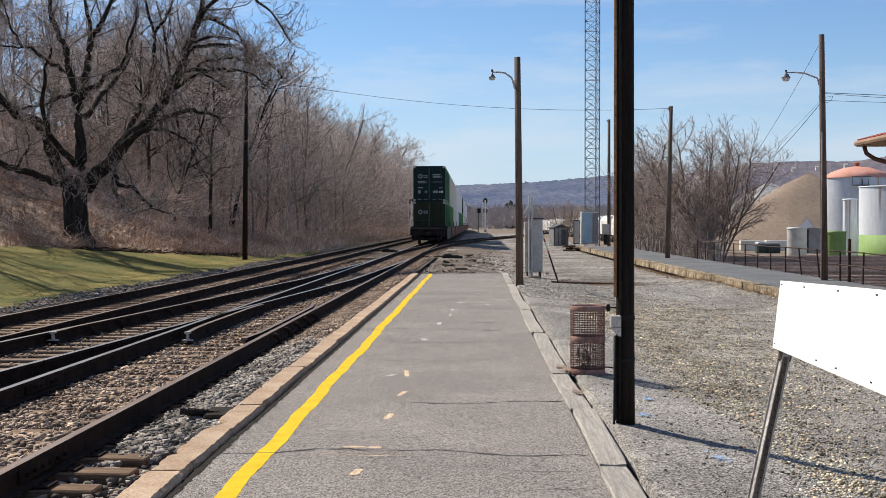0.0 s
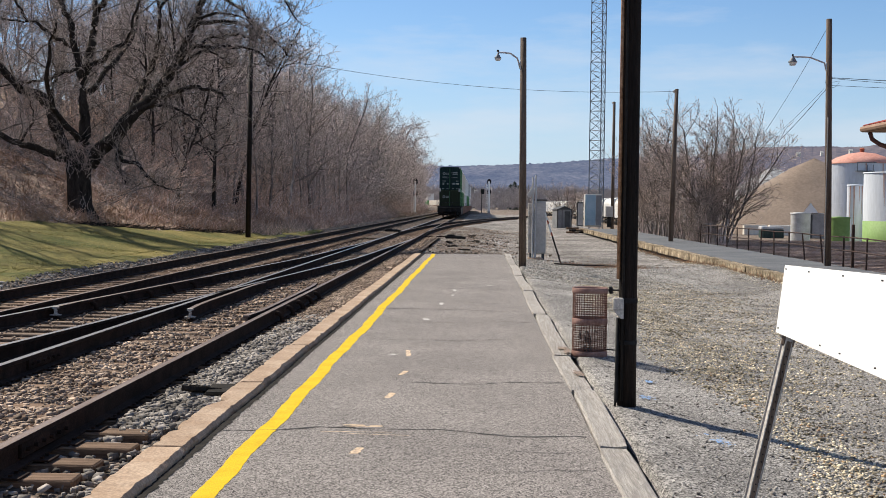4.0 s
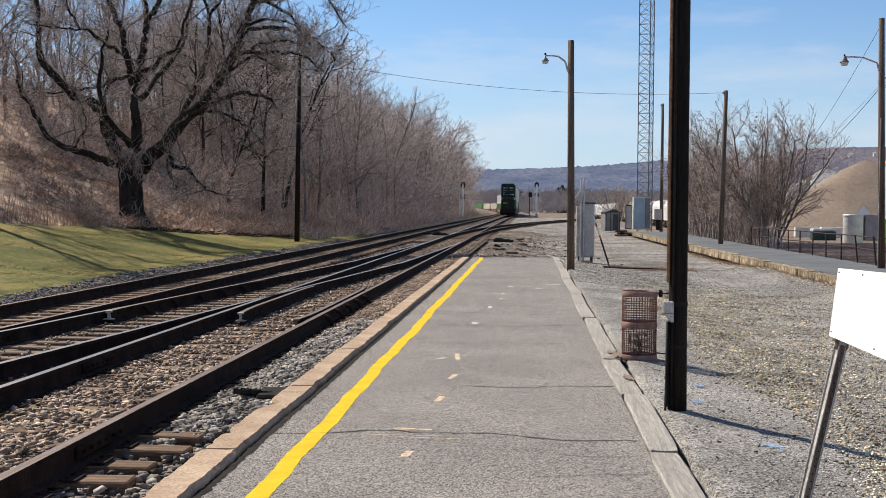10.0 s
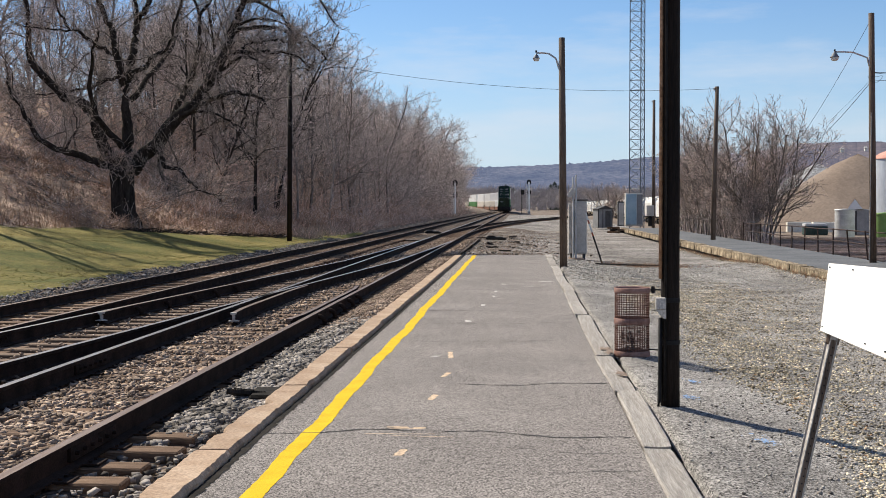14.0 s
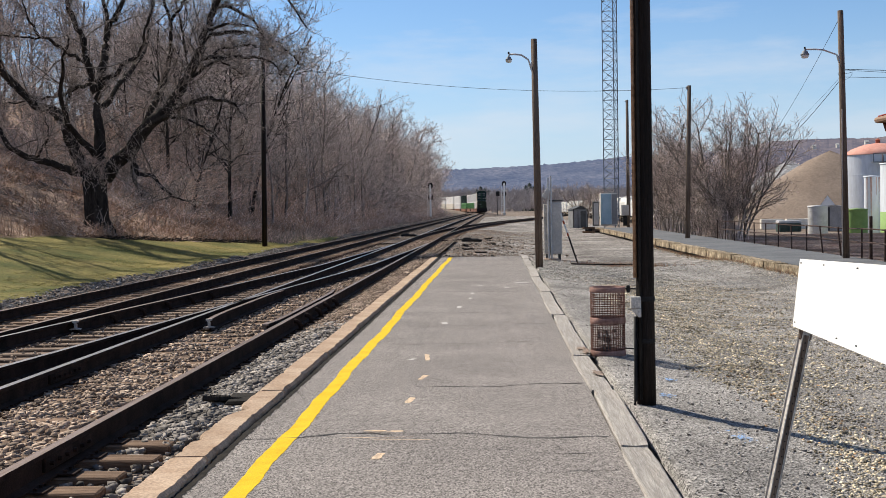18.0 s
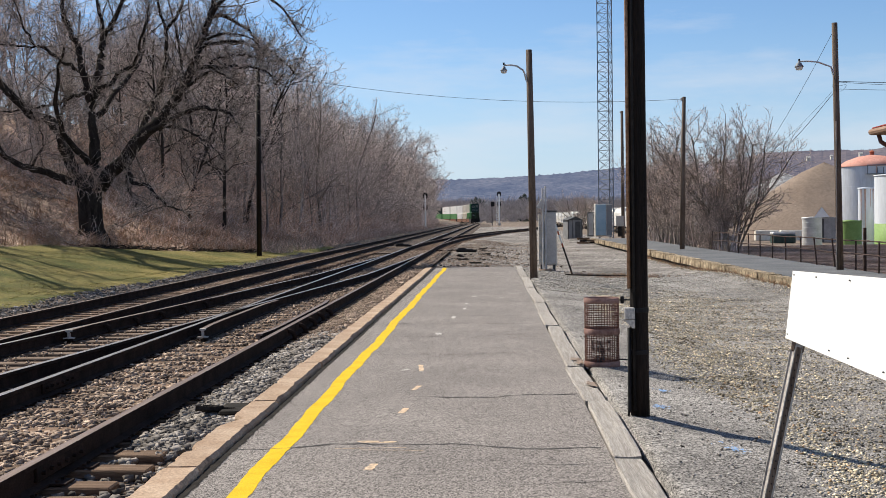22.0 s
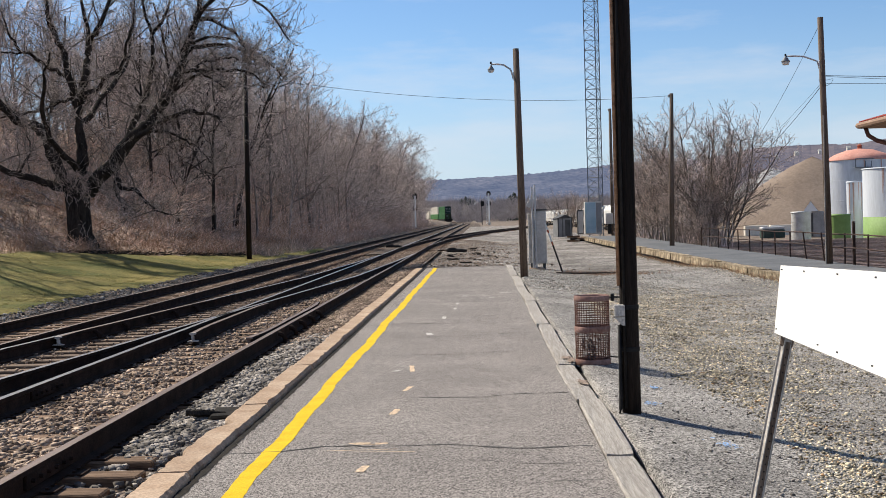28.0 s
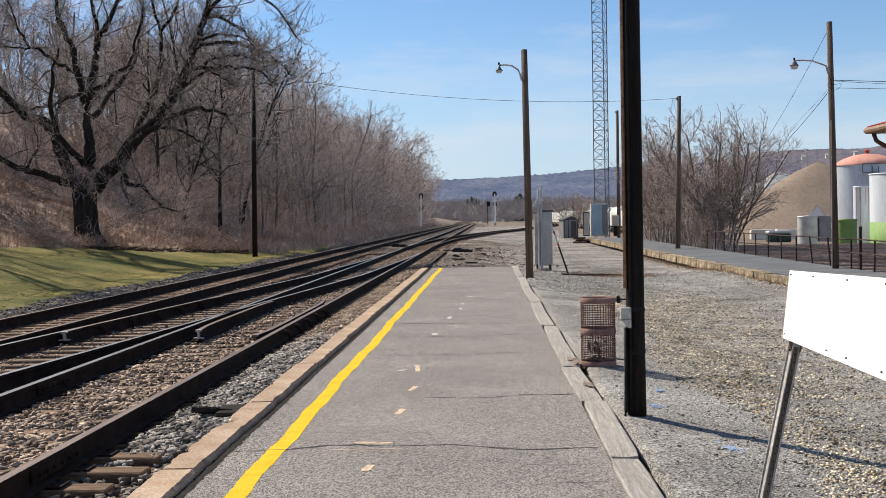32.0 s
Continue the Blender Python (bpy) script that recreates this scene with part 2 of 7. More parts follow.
TWIG_DARK = mat("twig_dark", (0.23, 0.19, 0.162), (0.41, 0.345, 0.3), 0.9, scale=0.5, fine=9, bump=0, vary=0.6, island=True, spots=0.3)
TWIG_OLD = mat("twig_old_tree", (0.2, 0.167, 0.147), (0.52, 0.44, 0.39), 0.9, scale=0.5, fine=9, bump=0, vary=0.75, island=True, spots=0.3)
BRAMBLE = mat("bramble_cane", (0.42, 0.285, 0.225), (0.66, 0.49, 0.40), 0.9, scale=0.5, fine=9, bump=0, vary=0.6, island=True, spots=0.3)
TWIG_RED = mat("twig_red", (0.44, 0.345, 0.305), (0.64, 0.53, 0.475), 0.9, scale=0.5, fine=9, bump=0, vary=0.6, island=True, spots=0.3)
EVERGREEN = mat("evergreen", (0.045, 0.06, 0.05), (0.08, 0.095, 0.08), 0.9, scale=1, fine=8, vary=0.3, island=True)
POLE = mat("pole_creosote", (0.008, 0.006, 0.005), (0.026, 0.018, 0.014), 0.72, spec=0.15, scale=2, fine=24, bump=0.7, depth=0.02, spots=0.5, stretch=(6, 6, 0.35))
POLE_BROWN = mat("pole_weathered", (0.10, 0.072, 0.055), (0.19, 0.145, 0.112), 0.88, scale=2, fine=24, bump=0.6, depth=0.02, spots=0.4, stretch=(6, 6, 0.35))
GALV = mat("galvanised", (0.42, 0.42, 0.42), (0.56, 0.56, 0.56), 0.55, metal=0.15, scale=2, fine=20, bump=0.1, spots=0.15)
CABINET = mat("cabinet_grey", (0.42, 0.405, 0.38), (0.53, 0.51, 0.48), 0.6, metal=0.0, scale=1.5, fine=20, bump=0.1, spots=0.15)
SHEDGREY = mat("shed_grey", (0.19, 0.192, 0.2), (0.265, 0.268, 0.275), 0.7, scale=1.5, fine=20, bump=0.1, spots=0.2)
SHEDWALL = mat("shed_wall_grey", (0.27, 0.265, 0.26), (0.36, 0.35, 0.345), 0.8, scale=1.5, fine=20, bump=0.1, spots=0.2)
SKIPGREEN = mat("skip_green", (0.03, 0.05, 0.045), (0.06, 0.085, 0.075), 0.7, scale=1.5, fine=20, bump=0.1, spots=0.2)
CABDARK = mat("cabinet_dark", (0.06, 0.06, 0.062), (0.1, 0.1, 0.1), 0.7, scale=1.5, fine=20, bump=0.1, spots=0.2)
BLUEPANEL = mat("blue_panel", (0.28, 0.41, 0.50), (0.38, 0.50, 0.58), 0.6, scale=1.2, fine=14, bump=0.1, spots=0.12)
WHITE = mat("white_sign", (0.80, 0.80, 0.79), (0.84, 0.84, 0.83), 0.5, scale=2, fine=20, bump=0, spots=0.03)
WHITECAR = mat("white_car_paint", (0.74, 0.73, 0.70), (0.82, 0.81, 0.79), 0.6, scale=0.5, fine=8, bump=0.05, spots=0.08, stretch=(1, 1, 0.3))
CREAM = mat("cream_container", (0.66, 0.61, 0.52), (0.75, 0.71, 0.63), 0.6, scale=0.6, fine=8, bump=0.05, spots=0.08)
# Greens darkened for the shade on the last car's end doors.
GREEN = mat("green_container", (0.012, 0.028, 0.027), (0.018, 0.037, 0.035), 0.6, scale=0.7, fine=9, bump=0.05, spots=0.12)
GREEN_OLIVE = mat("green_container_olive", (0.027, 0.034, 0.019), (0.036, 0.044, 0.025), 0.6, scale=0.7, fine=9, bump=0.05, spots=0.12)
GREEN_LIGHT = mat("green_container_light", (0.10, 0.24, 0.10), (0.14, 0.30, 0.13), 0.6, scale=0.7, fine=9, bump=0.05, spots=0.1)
# The same container green lightened as if sunlit, for the sides.
GREEN_SUNLIT = mat("green_container_sunlit", (0.06, 0.165, 0.075), (0.078, 0.2, 0.09), 0.6, scale=0.7, fine=9, bump=0.05, spots=0.1)
RUSTRED = mat("oxide_red", (0.30, 0.085, 0.05), (0.42, 0.14, 0.085), 0.75, scale=2, fine=14, bump=0.1, spots=0.2)
BLACK = mat("black_steel", (0.012, 0.012, 0.013), (0.03, 0.028, 0.027), 0.6, scale=2, fine=20, bump=0.15, spots=0.3)
LETTER_DIM = mat("dim_lettering", (0.26, 0.29, 0.28), (0.36, 0.39, 0.38), 0.7, scale=3, fine=20, bump=0, spots=0.2)
LETTER = mat("white_lettering", (0.6, 0.62, 0.6), (0.7, 0.72, 0.7), 0.6, scale=3, fine=20, bump=0, spots=0.1)
CANRUST = mat("can_rust", (0.13, 0.065, 0.05), (0.24, 0.13, 0.1), 0.85, metal=0.1, scale=6, fine=50, spots=0.4, depth=0.004)
CANBAND = mat("can_band", (0.21, 0.115, 0.09), (0.31, 0.19, 0.16), 0.85, scale=6, fine=50, spots=0.3, depth=0.004)
CONDUIT = mat("conduit", (0.30, 0.17, 0.10), (0.45, 0.29, 0.19), 0.7, metal=0.3, scale=5, fine=40, spots=0.3)
FENCERUST = mat("fence_rust", (0.045, 0.03, 0.026), (0.085, 0.055, 0.046), 0.8, metal=0.2, scale=5, fine=40, spots=0.3)
YARDRUST = mat("yard_rust", (0.35, 0.262, 0.222), (0.55, 0.428, 0.365), 0.9, scale=0.8, fine=9, bump=0.6, depth=0.05, spots=0.4, vary=0.25)
PILE = mat("gravel_pile", (0.2, 0.152, 0.118), (0.265, 0.205, 0.16), 0.95, scale=0.12, fine=3, bump=0.4, depth=0.05, spots=0.15, stretch=(1, 1, 0.35))
PILE_GREY = mat("stone_pile", (0.29, 0.285, 0.28), (0.43, 0.42, 0.41), 0.95, scale=0.3, fine=2.5, bump=1.0, depth=0.3, spots=0.4)
SILO = mat("silo_grey", (0.50, 0.53, 0.58), (0.62, 0.65, 0.70), 0.6, metal=0.15, scale=0.5, fine=6, bump=0.05, spots=0.1, stretch=(1, 1, 0.25))
SILO_LIGHT = mat("silo_light", (0.57, 0.605, 0.655), (0.67, 0.705, 0.75), 0.6, scale=0.5, fine=6, bump=0.05, spots=0.08, stretch=(1, 1, 0.25))
SILO_DOME = mat("silo_dome_red", (0.55, 0.25, 0.19), (0.64, 0.33, 0.26), 0.7, scale=1, fine=8, bump=0.1, spots=0.15)
LIME = mat("lime_green_paint", (0.19, 0.3, 0.095), (0.235, 0.35, 0.125), 0.6, scale=1, fine=8, bump=0.05, spots=0.08)
TILE = mat("roof_tile_red", (0.30, 0.055, 0.04), (0.44, 0.1, 0.075), 0.7, scale=3, fine=14, spots=0.25, vary=0.2)
SOFFIT = mat("soffit_tan", (0.27, 0.175, 0.125), (0.35, 0.235, 0.17), 0.7, scale=1, fine=14, spots=0.12)
BROWNPAINT = mat("brown_trim", (0.12, 0.055, 0.045), (0.17, 0.085, 0.065), 0.6, scale=2, fine=20, spots=0.15)
BRICK = mat("station_wall", (0.28, 0.14, 0.1), (0.36, 0.2, 0.15), 0.9, scale=2, fine=14, spots=0.25)
# Near black: dirt with the shade of gaps and hole put into its colour.
SHADE_DIRT = mat("gap_shade_dirt", (0.01, 0.0085, 0.007), (0.03, 0.025, 0.021), 0.95, scale=6, fine=40)
WELL = mat("well_brown", (0.13, 0.062, 0.042), (0.24, 0.125, 0.085), 0.8, scale=1, fine=12, spots=0.2)
TOWER = mat("tower_steel", (0.13, 0.145, 0.165), (0.2, 0.215, 0.235), 0.6, metal=0.2, scale=1, fine=14, bump=0, spots=0.15)
WIRE = mat("wire", (0.03, 0.03, 0.032), (0.05, 0.05, 0.05), 0.7, bump=0, spots=0.1)
LENS = mat("lamp_lens", (0.55, 0.56, 0.55), (0.65, 0.66, 0.64), 0.25, scale=4, fine=20, bump=0, spots=0.05)
# Bluish emission puts haze into both ridge materials.
RIDGE = haze_glow(mat("far_ridge_woods", (0.03, 0.03, 0.033), (0.10, 0.09, 0.085), 1.0, scale=0.008, fine=0.09, bump=0.8, depth=14.0, spots=0.7), (0.09, 0.135, 0.26), 0.50)
RIDGE_NEAR = haze_glow(mat("near_ridge_woods", (0.05, 0.042, 0.045), (0.135, 0.105, 0.088), 1.0, scale=0.012, fine=0.12, bump=0.4, depth=5.0, spots=0.4), (0.12, 0.14, 0.24), 0.32)
# Pale, low-contrast base colour stands for haze over the far woods.
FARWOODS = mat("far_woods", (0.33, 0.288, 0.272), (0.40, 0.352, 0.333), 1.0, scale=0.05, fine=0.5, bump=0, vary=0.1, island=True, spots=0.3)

# ---- mesh helpers ----


def mesh_of(name, v, f, mats, smooth=False, index=None):
    """A mesh from an array of vertices and an array (or list) of faces."""
    me = bpy.data.meshes.new(name)
    if isinstance(f, np.ndarray):
        k = f.shape[1]
        me.vertices.add(len(v))
        me.vertices.foreach_set("co", np.asarray(v, np.float32).ravel())
        me.loops.add(f.size)
        me.loops.foreach_set("vertex_index", f.astype(np.int32).ravel())
        me.polygons.add(len(f))
        me.polygons.foreach_set("loop_start", np.arange(0, f.size, k, dtype=np.int32))
        me.update(calc_edges=True)
    else:
        me.from_pydata([tuple(p) for p in v], [], f)
    for m in mats if isinstance(mats, (list, tuple)) else [mats]:
        me.materials.append(m)
    if index is not None:
        me.polygons.foreach_set("material_index", np.asarray(index, np.int32))
    if smooth:
        me.polygons.foreach_set("use_smooth", np.ones(len(me.polygons), bool))
    me.update()
    return me


def link(name, me, parent=None, label="", m=None):
    ob = new(name, me)
    if parent is not None:
        ob.parent = parent
    if m is not None:
        ob.matrix_basis = m
    if label:
        ob["label"] = label
    return ob


class Shape:
    """Collects boxes, tubes and rings into one mesh."""

    def __init__(self):
        self.v, self.f, self.i, self.slot = [], [], [], 0

    def add(self, v, f):
        o = len(self.v)
        self.v += [Vector(p) for p in v]
        self.f += [tuple(k + o for k in q) for q in f]
        self.i += [self.slot] * len(f)
        return self

    def box(self, c, s, m=None, bevel=0.0):
        bm = bmesh.new()
        bmesh.ops.create_cube(bm, size=1, matrix=Matrix.Diagonal((*s, 1)))
        if bevel:
            bmesh.ops.bevel(bm, geom=bm.edges[:], offset=bevel, segments=1, affect="EDGES")
        t = Matrix.Translation(c) @ (m or Matrix())
        bm.verts.index_update()
        self.add([t @ v.co for v in bm.verts], [[v.index for v in q.verts] for q in bm.faces])
        bm.free()
        return self

    def tube(self, pts, radii, n=8, cap=True):
        pts = [Vector(p) for p in pts]
        if isinstance(radii, (int, float)):
            radii = [radii] * len(pts)
        v, f = [], []
        for k, p in enumerate(pts):
            d = (pts[min(k + 1, len(pts) - 1)] - pts[max(k - 1, 0)]).normalized()
            a = d.orthogonal().normalized() if abs(d.z) > 0.99 else d.cross(Vector((0, 0, 1))).normalized()
            b = d.cross(a)
            for j in range(n):
                w = 2 * math.pi * j / n
                v.append(p + radii[k] * (math.cos(w) * a + math.sin(w) * b))
        for k in range(len(pts) - 1):
            for j in range(n):
                f.append((k * n + j, k * n + (j + 1) % n, (k + 1) * n + (j + 1) % n, (k + 1) * n + j))
        if cap:
            f.append(tuple(range(n))[::-1])
            f.append(tuple((len(pts) - 1) * n + j for j in range(n)))
        return self.add(v, f)

    def lathe(self, c, prof, n=24):
        """A turned form about z at c: prof is rows of (radius, height)."""
        v, f = [], []
        for r, z in prof:
            for j in range(n):
                w = 2 * math.pi * j / n
                v.append((c[0] + r * math.cos(w), c[1] + r * math.sin(w), c[2] + z))
        for k in range(len(prof) - 1):
            for j in range(n):
                f.append((k * n + j, k * n + (j + 1) % n, (k + 1) * n + (j + 1) % n, (k + 1) * n + j))
        return self.add(v, f)

    def sweep(self, prof, path, closed=True):
        """A profile of (across, up) swept along a path of points on the plan."""
        v, f, n = [], [], len(prof)
        for k, p in enumerate(path):
            d = Vector(path[min(k + 1, len(path) - 1)]) - Vector(path[max(k - 1, 0)])
            side = Vector((d.y, -d.x, 0)).normalized()
            v += [Vector(p) + a * side + Vector((0, 0, u)) for a, u in prof]
        for k in range(len(path) - 1):
            for j in range(n if closed else n - 1):
                f.append((k * n + j, (k + 1) * n + j, (k + 1) * n + (j + 1) % n, k * n + (j + 1) % n))
        if closed:
            f += [tuple(range(n)), tuple(range((len(path) - 1) * n, len(path) * n))[::-1]]
        return self.add(v, f)

    def mesh(self, name, mats, smooth=False):
        return mesh_of(name, self.v, self.f, mats, smooth, self.i)


def part(name, shape, material, parent, label="", m=None, smooth=False):
    me = shape.mesh(name, material, smooth) if isinstance(shape, Shape) else shape
    return link(name, me, parent, label, m)


def thing(name, label, category, m=None, group="", kind=""):
    ob = new(name)
    ob.empty_display_size = 0.1
    if m is not None:
        ob.matrix_basis = m
    return tagged(ob, label, category, group, kind)


def solid(name, shape, material, label, category="", kind="", group="", smooth=False, m=None):
    ob = link(name, shape.mesh(name, material, smooth) if isinstance(shape, Shape) else shape, None, "", m)
    return tagged(ob, label, category, group, kind)


def prisms(segs, n=3):
    """Arrays of vertices and triangles for many tapered sticks: rows of x0 y0 z0 x1 y1 z1 r0 r1."""
    s = np.asarray(segs, np.float64).reshape(-1, 8)
    a, b, r = s[:, :3], s[:, 3:6], s[:, 6:]
    d = b - a
    d /= np.linalg.norm(d, axis=1)[:, None] + 1e-9
    ref = np.where(np.abs(d[:, 2:3]) > 0.9, [[1.0, 0, 0]], [[0, 0, 1.0]])
    u = np.cross(d, ref)
    u /= np.linalg.norm(u, axis=1)[:, None] + 1e-9
    w = np.cross(d, u)
    ang = np.arange(n) * 2 * math.pi / n
    ring = np.cos(ang)[None, :, None] * u[:, None] + np.sin(ang)[None, :, None] * w[:, None]
    v = np.concatenate([a[:, None] + ring * r[:, :1, None], b[:, None] + ring * r[:, 1:, None]], 1).reshape(-1, 3)
    f = []
    for j in range(n):
        k = (j + 1) % n
        f += [(j, k, n + k), (j, n + k, n + j)]
    f = (np.array(f)[None] + (np.arange(len(s)) * 2 * n)[:, None, None]).reshape(-1, 3)
    return v, f


_g = (1 + 5 ** 0.5) / 2
ICO_V = np.array([(-1, _g, 0), (1, _g, 0), (-1, -_g, 0), (1, -_g, 0), (0, -1, _g), (0, 1, _g), (0, -1, -_g), (0, 1, -_g), (_g, 0, -1), (_g, 0, 1), (-_g, 0, -1), (-_g, 0, 1)]) / 1.9
ICO_F = np.array([(0, 11, 5), (0, 5, 1), (0, 1, 7), (0, 7, 10), (0, 10, 11), (1, 5, 9), (5, 11, 4), (11, 10, 2), (10, 7, 6), (7, 1, 8), (3, 9, 4), (3, 4, 2), (3, 2, 6), (3, 6, 8), (3, 8, 9), (4, 9, 5), (2, 4, 11), (6, 2, 10), (8, 6, 7), (9, 8, 1)])


BLOCK_V = np.array([(x, y, z) for z in (-0.62, 0.62) for x, y in ((-0.62, -0.62), (0.62, -0.62), (0.62, 0.62), (-0.62, 0.62))], float)
BLOCK_F = np.array([(0, 2, 1), (0, 3, 2), (4, 5, 6), (4, 6, 7), (0, 1, 5), (0, 5, 4), (1, 2, 6), (1, 6, 5), (2, 3, 7), (2, 7, 6), (3, 0, 4), (3, 4, 7)])


def stones(pos, size, rng, flat=0.65, small=False):
    """Arrays for many angular stones at pos with the given sizes (diameters)."""
    n = len(pos)
    base, faces = (BLOCK_V, BLOCK_F) if small else (ICO_V, ICO_F)
    shape = base[None] * (1 + rng.uniform(-0.4, 0.4, (n, len(base), 3)))
    shape = shape * rng.uniform(0.5, 1.35, (n, 1, 3)) * np.array([1, 1, flat])
    a = rng.uniform(0, 2 * math.pi, n)
    t = rng.uniform(-0.5, 0.5, n)
    ca, sa, ct, st = np.cos(a), np.sin(a), np.cos(t), np.sin(t)
    x, y, z = shape[..., 0], shape[..., 1], shape[..., 2]
    x, z = x * ct[:, None] - z * st[:, None], x * st[:, None] + z * ct[:, None]
    x, y = x * ca[:, None] - y * sa[:, None], x * sa[:, None] + y * ca[:, None]
    v = np.stack([x, y, z], -1) * (size[:, None, None] / 2) + pos[:, None]
    f = (faces[None] + (np.arange(n) * len(base))[:, None, None]).reshape(-1, 3)
    return v.reshape(-1, 3), f

# ---- plan ----
RNG = np.random.default_rng(7)
RAIL_TOP, TIE_TOP = 0.05, -0.13
EASE_FROM, EASE_TO, EASE = 310.0, 560.0, 1.3e-5      # the main line eases into a left-hand curve
_step = 1.0
ARC = np.arange(-12.0, 1250.0, _step)
BEND = np.where(ARC < EASE_FROM, 0, np.where(ARC < EASE_TO, EASE * (ARC - EASE_FROM) ** 2 / 2, EASE * (EASE_TO - EASE_FROM) ** 2 / 2 + EASE * (EASE_TO - EASE_FROM) * (ARC - EASE_TO)))
BEND = np.minimum(BEND, 1.45)
_w = np.clip((ARC - 40) / 60, 0, 1)
LINE_X = -3.78 - 0.12 * _w * _w * (3 - 2 * _w) - np.cumsum(np.sin(BEND)) * _step
LINE_Y = -12.0 + np.concatenate([[0], np.cumsum(np.cos(BEND))[:-1]]) * _step


def on_line(s, off=0.0, z=0.0):
    """A point s metres along the main line, off metres to its right."""
    h = float(np.interp(s, ARC, BEND))
    return Vector((float(np.interp(s, ARC, LINE_X)) + off * math.cos(h), float(np.interp(s, ARC, LINE_Y)) + off * math.sin(h), z))


def line_path(off, s0, s1, z=0.0, step=6.0):
    n = max(2, int((s1 - s0) / step) + 1)
    return [on_line(s, off, z) for s in np.linspace(s0, s1, n)]


def cross_x(y):
    """The crossover's centre: from the second track to the main line."""
    if y < 34:
        return -5.20 + 0.073 * (y - 22)
    u = min(1.0, (y - 34) / 26)
    return -4.324 + 0.546 * (1.39 * u - 0.39 * u * u * u * 1.0)


def branch_x(y):
    """The track that turns out to the right beyond the platform."""
    u = max(0.0, y - 62)
    return -3.86 + 0.00088 * u * u if u < 80 else -3.86 + 5.632 + 0.1408 * (u - 80)


def smooth(a, b, v):
    u = np.clip((np.asarray(v, float) - a) / (b - a), 0, 1)
    return u * u * (3 - 2 * u)


def bank_x(y):
    """Where the wooded bank begins on the left."""
    y = np.asarray(y, float)
    near = np.interp(y, (30, 42, 47, 57, 80, 230, 262, 300), (-20.0, -17.2, -15.5, -12.4, -12.8, -14.0, -15.3, -15.15))
    return np.where(y < 300, near, -0.0505 * y)


def ground_z(x, y):
    x, y = np.asarray(x, float), np.asarray(y, float)
    z = np.full(np.broadcast(x, y).shape, -0.62)
    xb = bank_x(y)
    lawn = 0.16 * np.clip(-11.0 - x, 0, None)
    at_bank = 0.16 * np.clip(-11.0 - xb, 0, None)
    climb = 0.40 * np.clip(xb - x, 0, None)
    climb = np.where(climb > 9, 9 + 9 * (1 - np.exp(-(climb - 9) / 9)), climb)
    left = np.where(x > xb, lawn, at_bank + climb) - 0.05
    z = np.where(x < -10.6, left, z)
    right = -0.62 - 0.04 * smooth(10.6, 13.5, x) - 0.75 * smooth(60, 160, y) * smooth(11, 16, x)
    z = np.where(x > 10.6, right, z)
    return z


def rough(x, y, k, f):
    """Small unevenness of the ground."""
    return k * (np.sin(x * f + 1.3 * np.sin(y * f * 0.7)) * np.cos(y * f * 1.1 + np.sin(x * f * 0.6)))


def grid(xs, ys, zf):
    gx, gy = np.meshgrid(xs, ys)
    v = np.stack([gx, gy, zf(gx, gy)], -1).reshape(-1, 3)
    n, m = len(xs), len(ys)
    i = (np.arange(m - 1)[:, None] * n + np.arange(n - 1)[None]).ravel()
    return v, np.stack([i, i + 1, i + n + 1, i + n], 1)


# ---- ground ----
_xs = np.concatenate([[-1500, -700, -350, -200, -120, -90], np.arange(-70, -10, 1.0), np.arange(-10, 14, 2.0), np.arange(14, 60, 4.0), [70, 100, 160, 300, 700, 2000]])
_ys = np.concatenate([[-200, -60, -20], np.arange(0, 130, 2.0), np.arange(130, 520, 10.0), [560, 640, 800, 1100, 1600, 2400, 4200]])
_v, _f = grid(_xs, _ys, lambda x, y: ground_z(x, y) + np.where(x < bank_x(y), rough(x, y, 0.16, 0.9) + rough(x, y, 0.07, 2.3), 0))
_ground = mesh_of("ground", _v, _f, DIRT, True)
_ground.materials.append(HEAVY_SOIL)
_c = np.asarray(_v)[np.asarray(_f)].mean(1)
_ground.polygons.foreach_set("material_index", ((_c[:, 0] > bank_x(_c[:, 1])) & ((_c[:, 1] > 60) | (_c[:, 0] > -10))).astype(np.int32))
solid("ground", _ground, None, "brown leaf-littered bank and open valley ground", "ground", "structure")

def lawn_z(x, y):
    """The lawn's surface, dipping under the ballast at its ragged edge."""
    edge = -10.05 + rough(x, y, 0.18, 1.3)
    return np.where(np.asarray(x) > -10.6, -0.07 - 0.5 * np.clip(x - edge, 0, None), ground_z(x, y))


_xs = np.concatenate([np.arange(-24, -10.4, 0.5), [-10.45, -10.2, -10.0, -9.8]])
_ys = np.arange(4, 76, 1.0)
_v, _f = grid(_xs, _ys, lambda x, y: np.where(x > bank_x(y) + 0.3 + rough(x, y, 0.5, 0.8), lawn_z(x, y) + 0.03 + rough(x, y, 0.02, 1.7), ground_z(x, y) - 0.25))
solid("lawn", mesh_of("lawn", _v, _f, LAWN, True), None, "mown lawn, half green and half winter-brown, beside the tracks", "lawn", "structure")


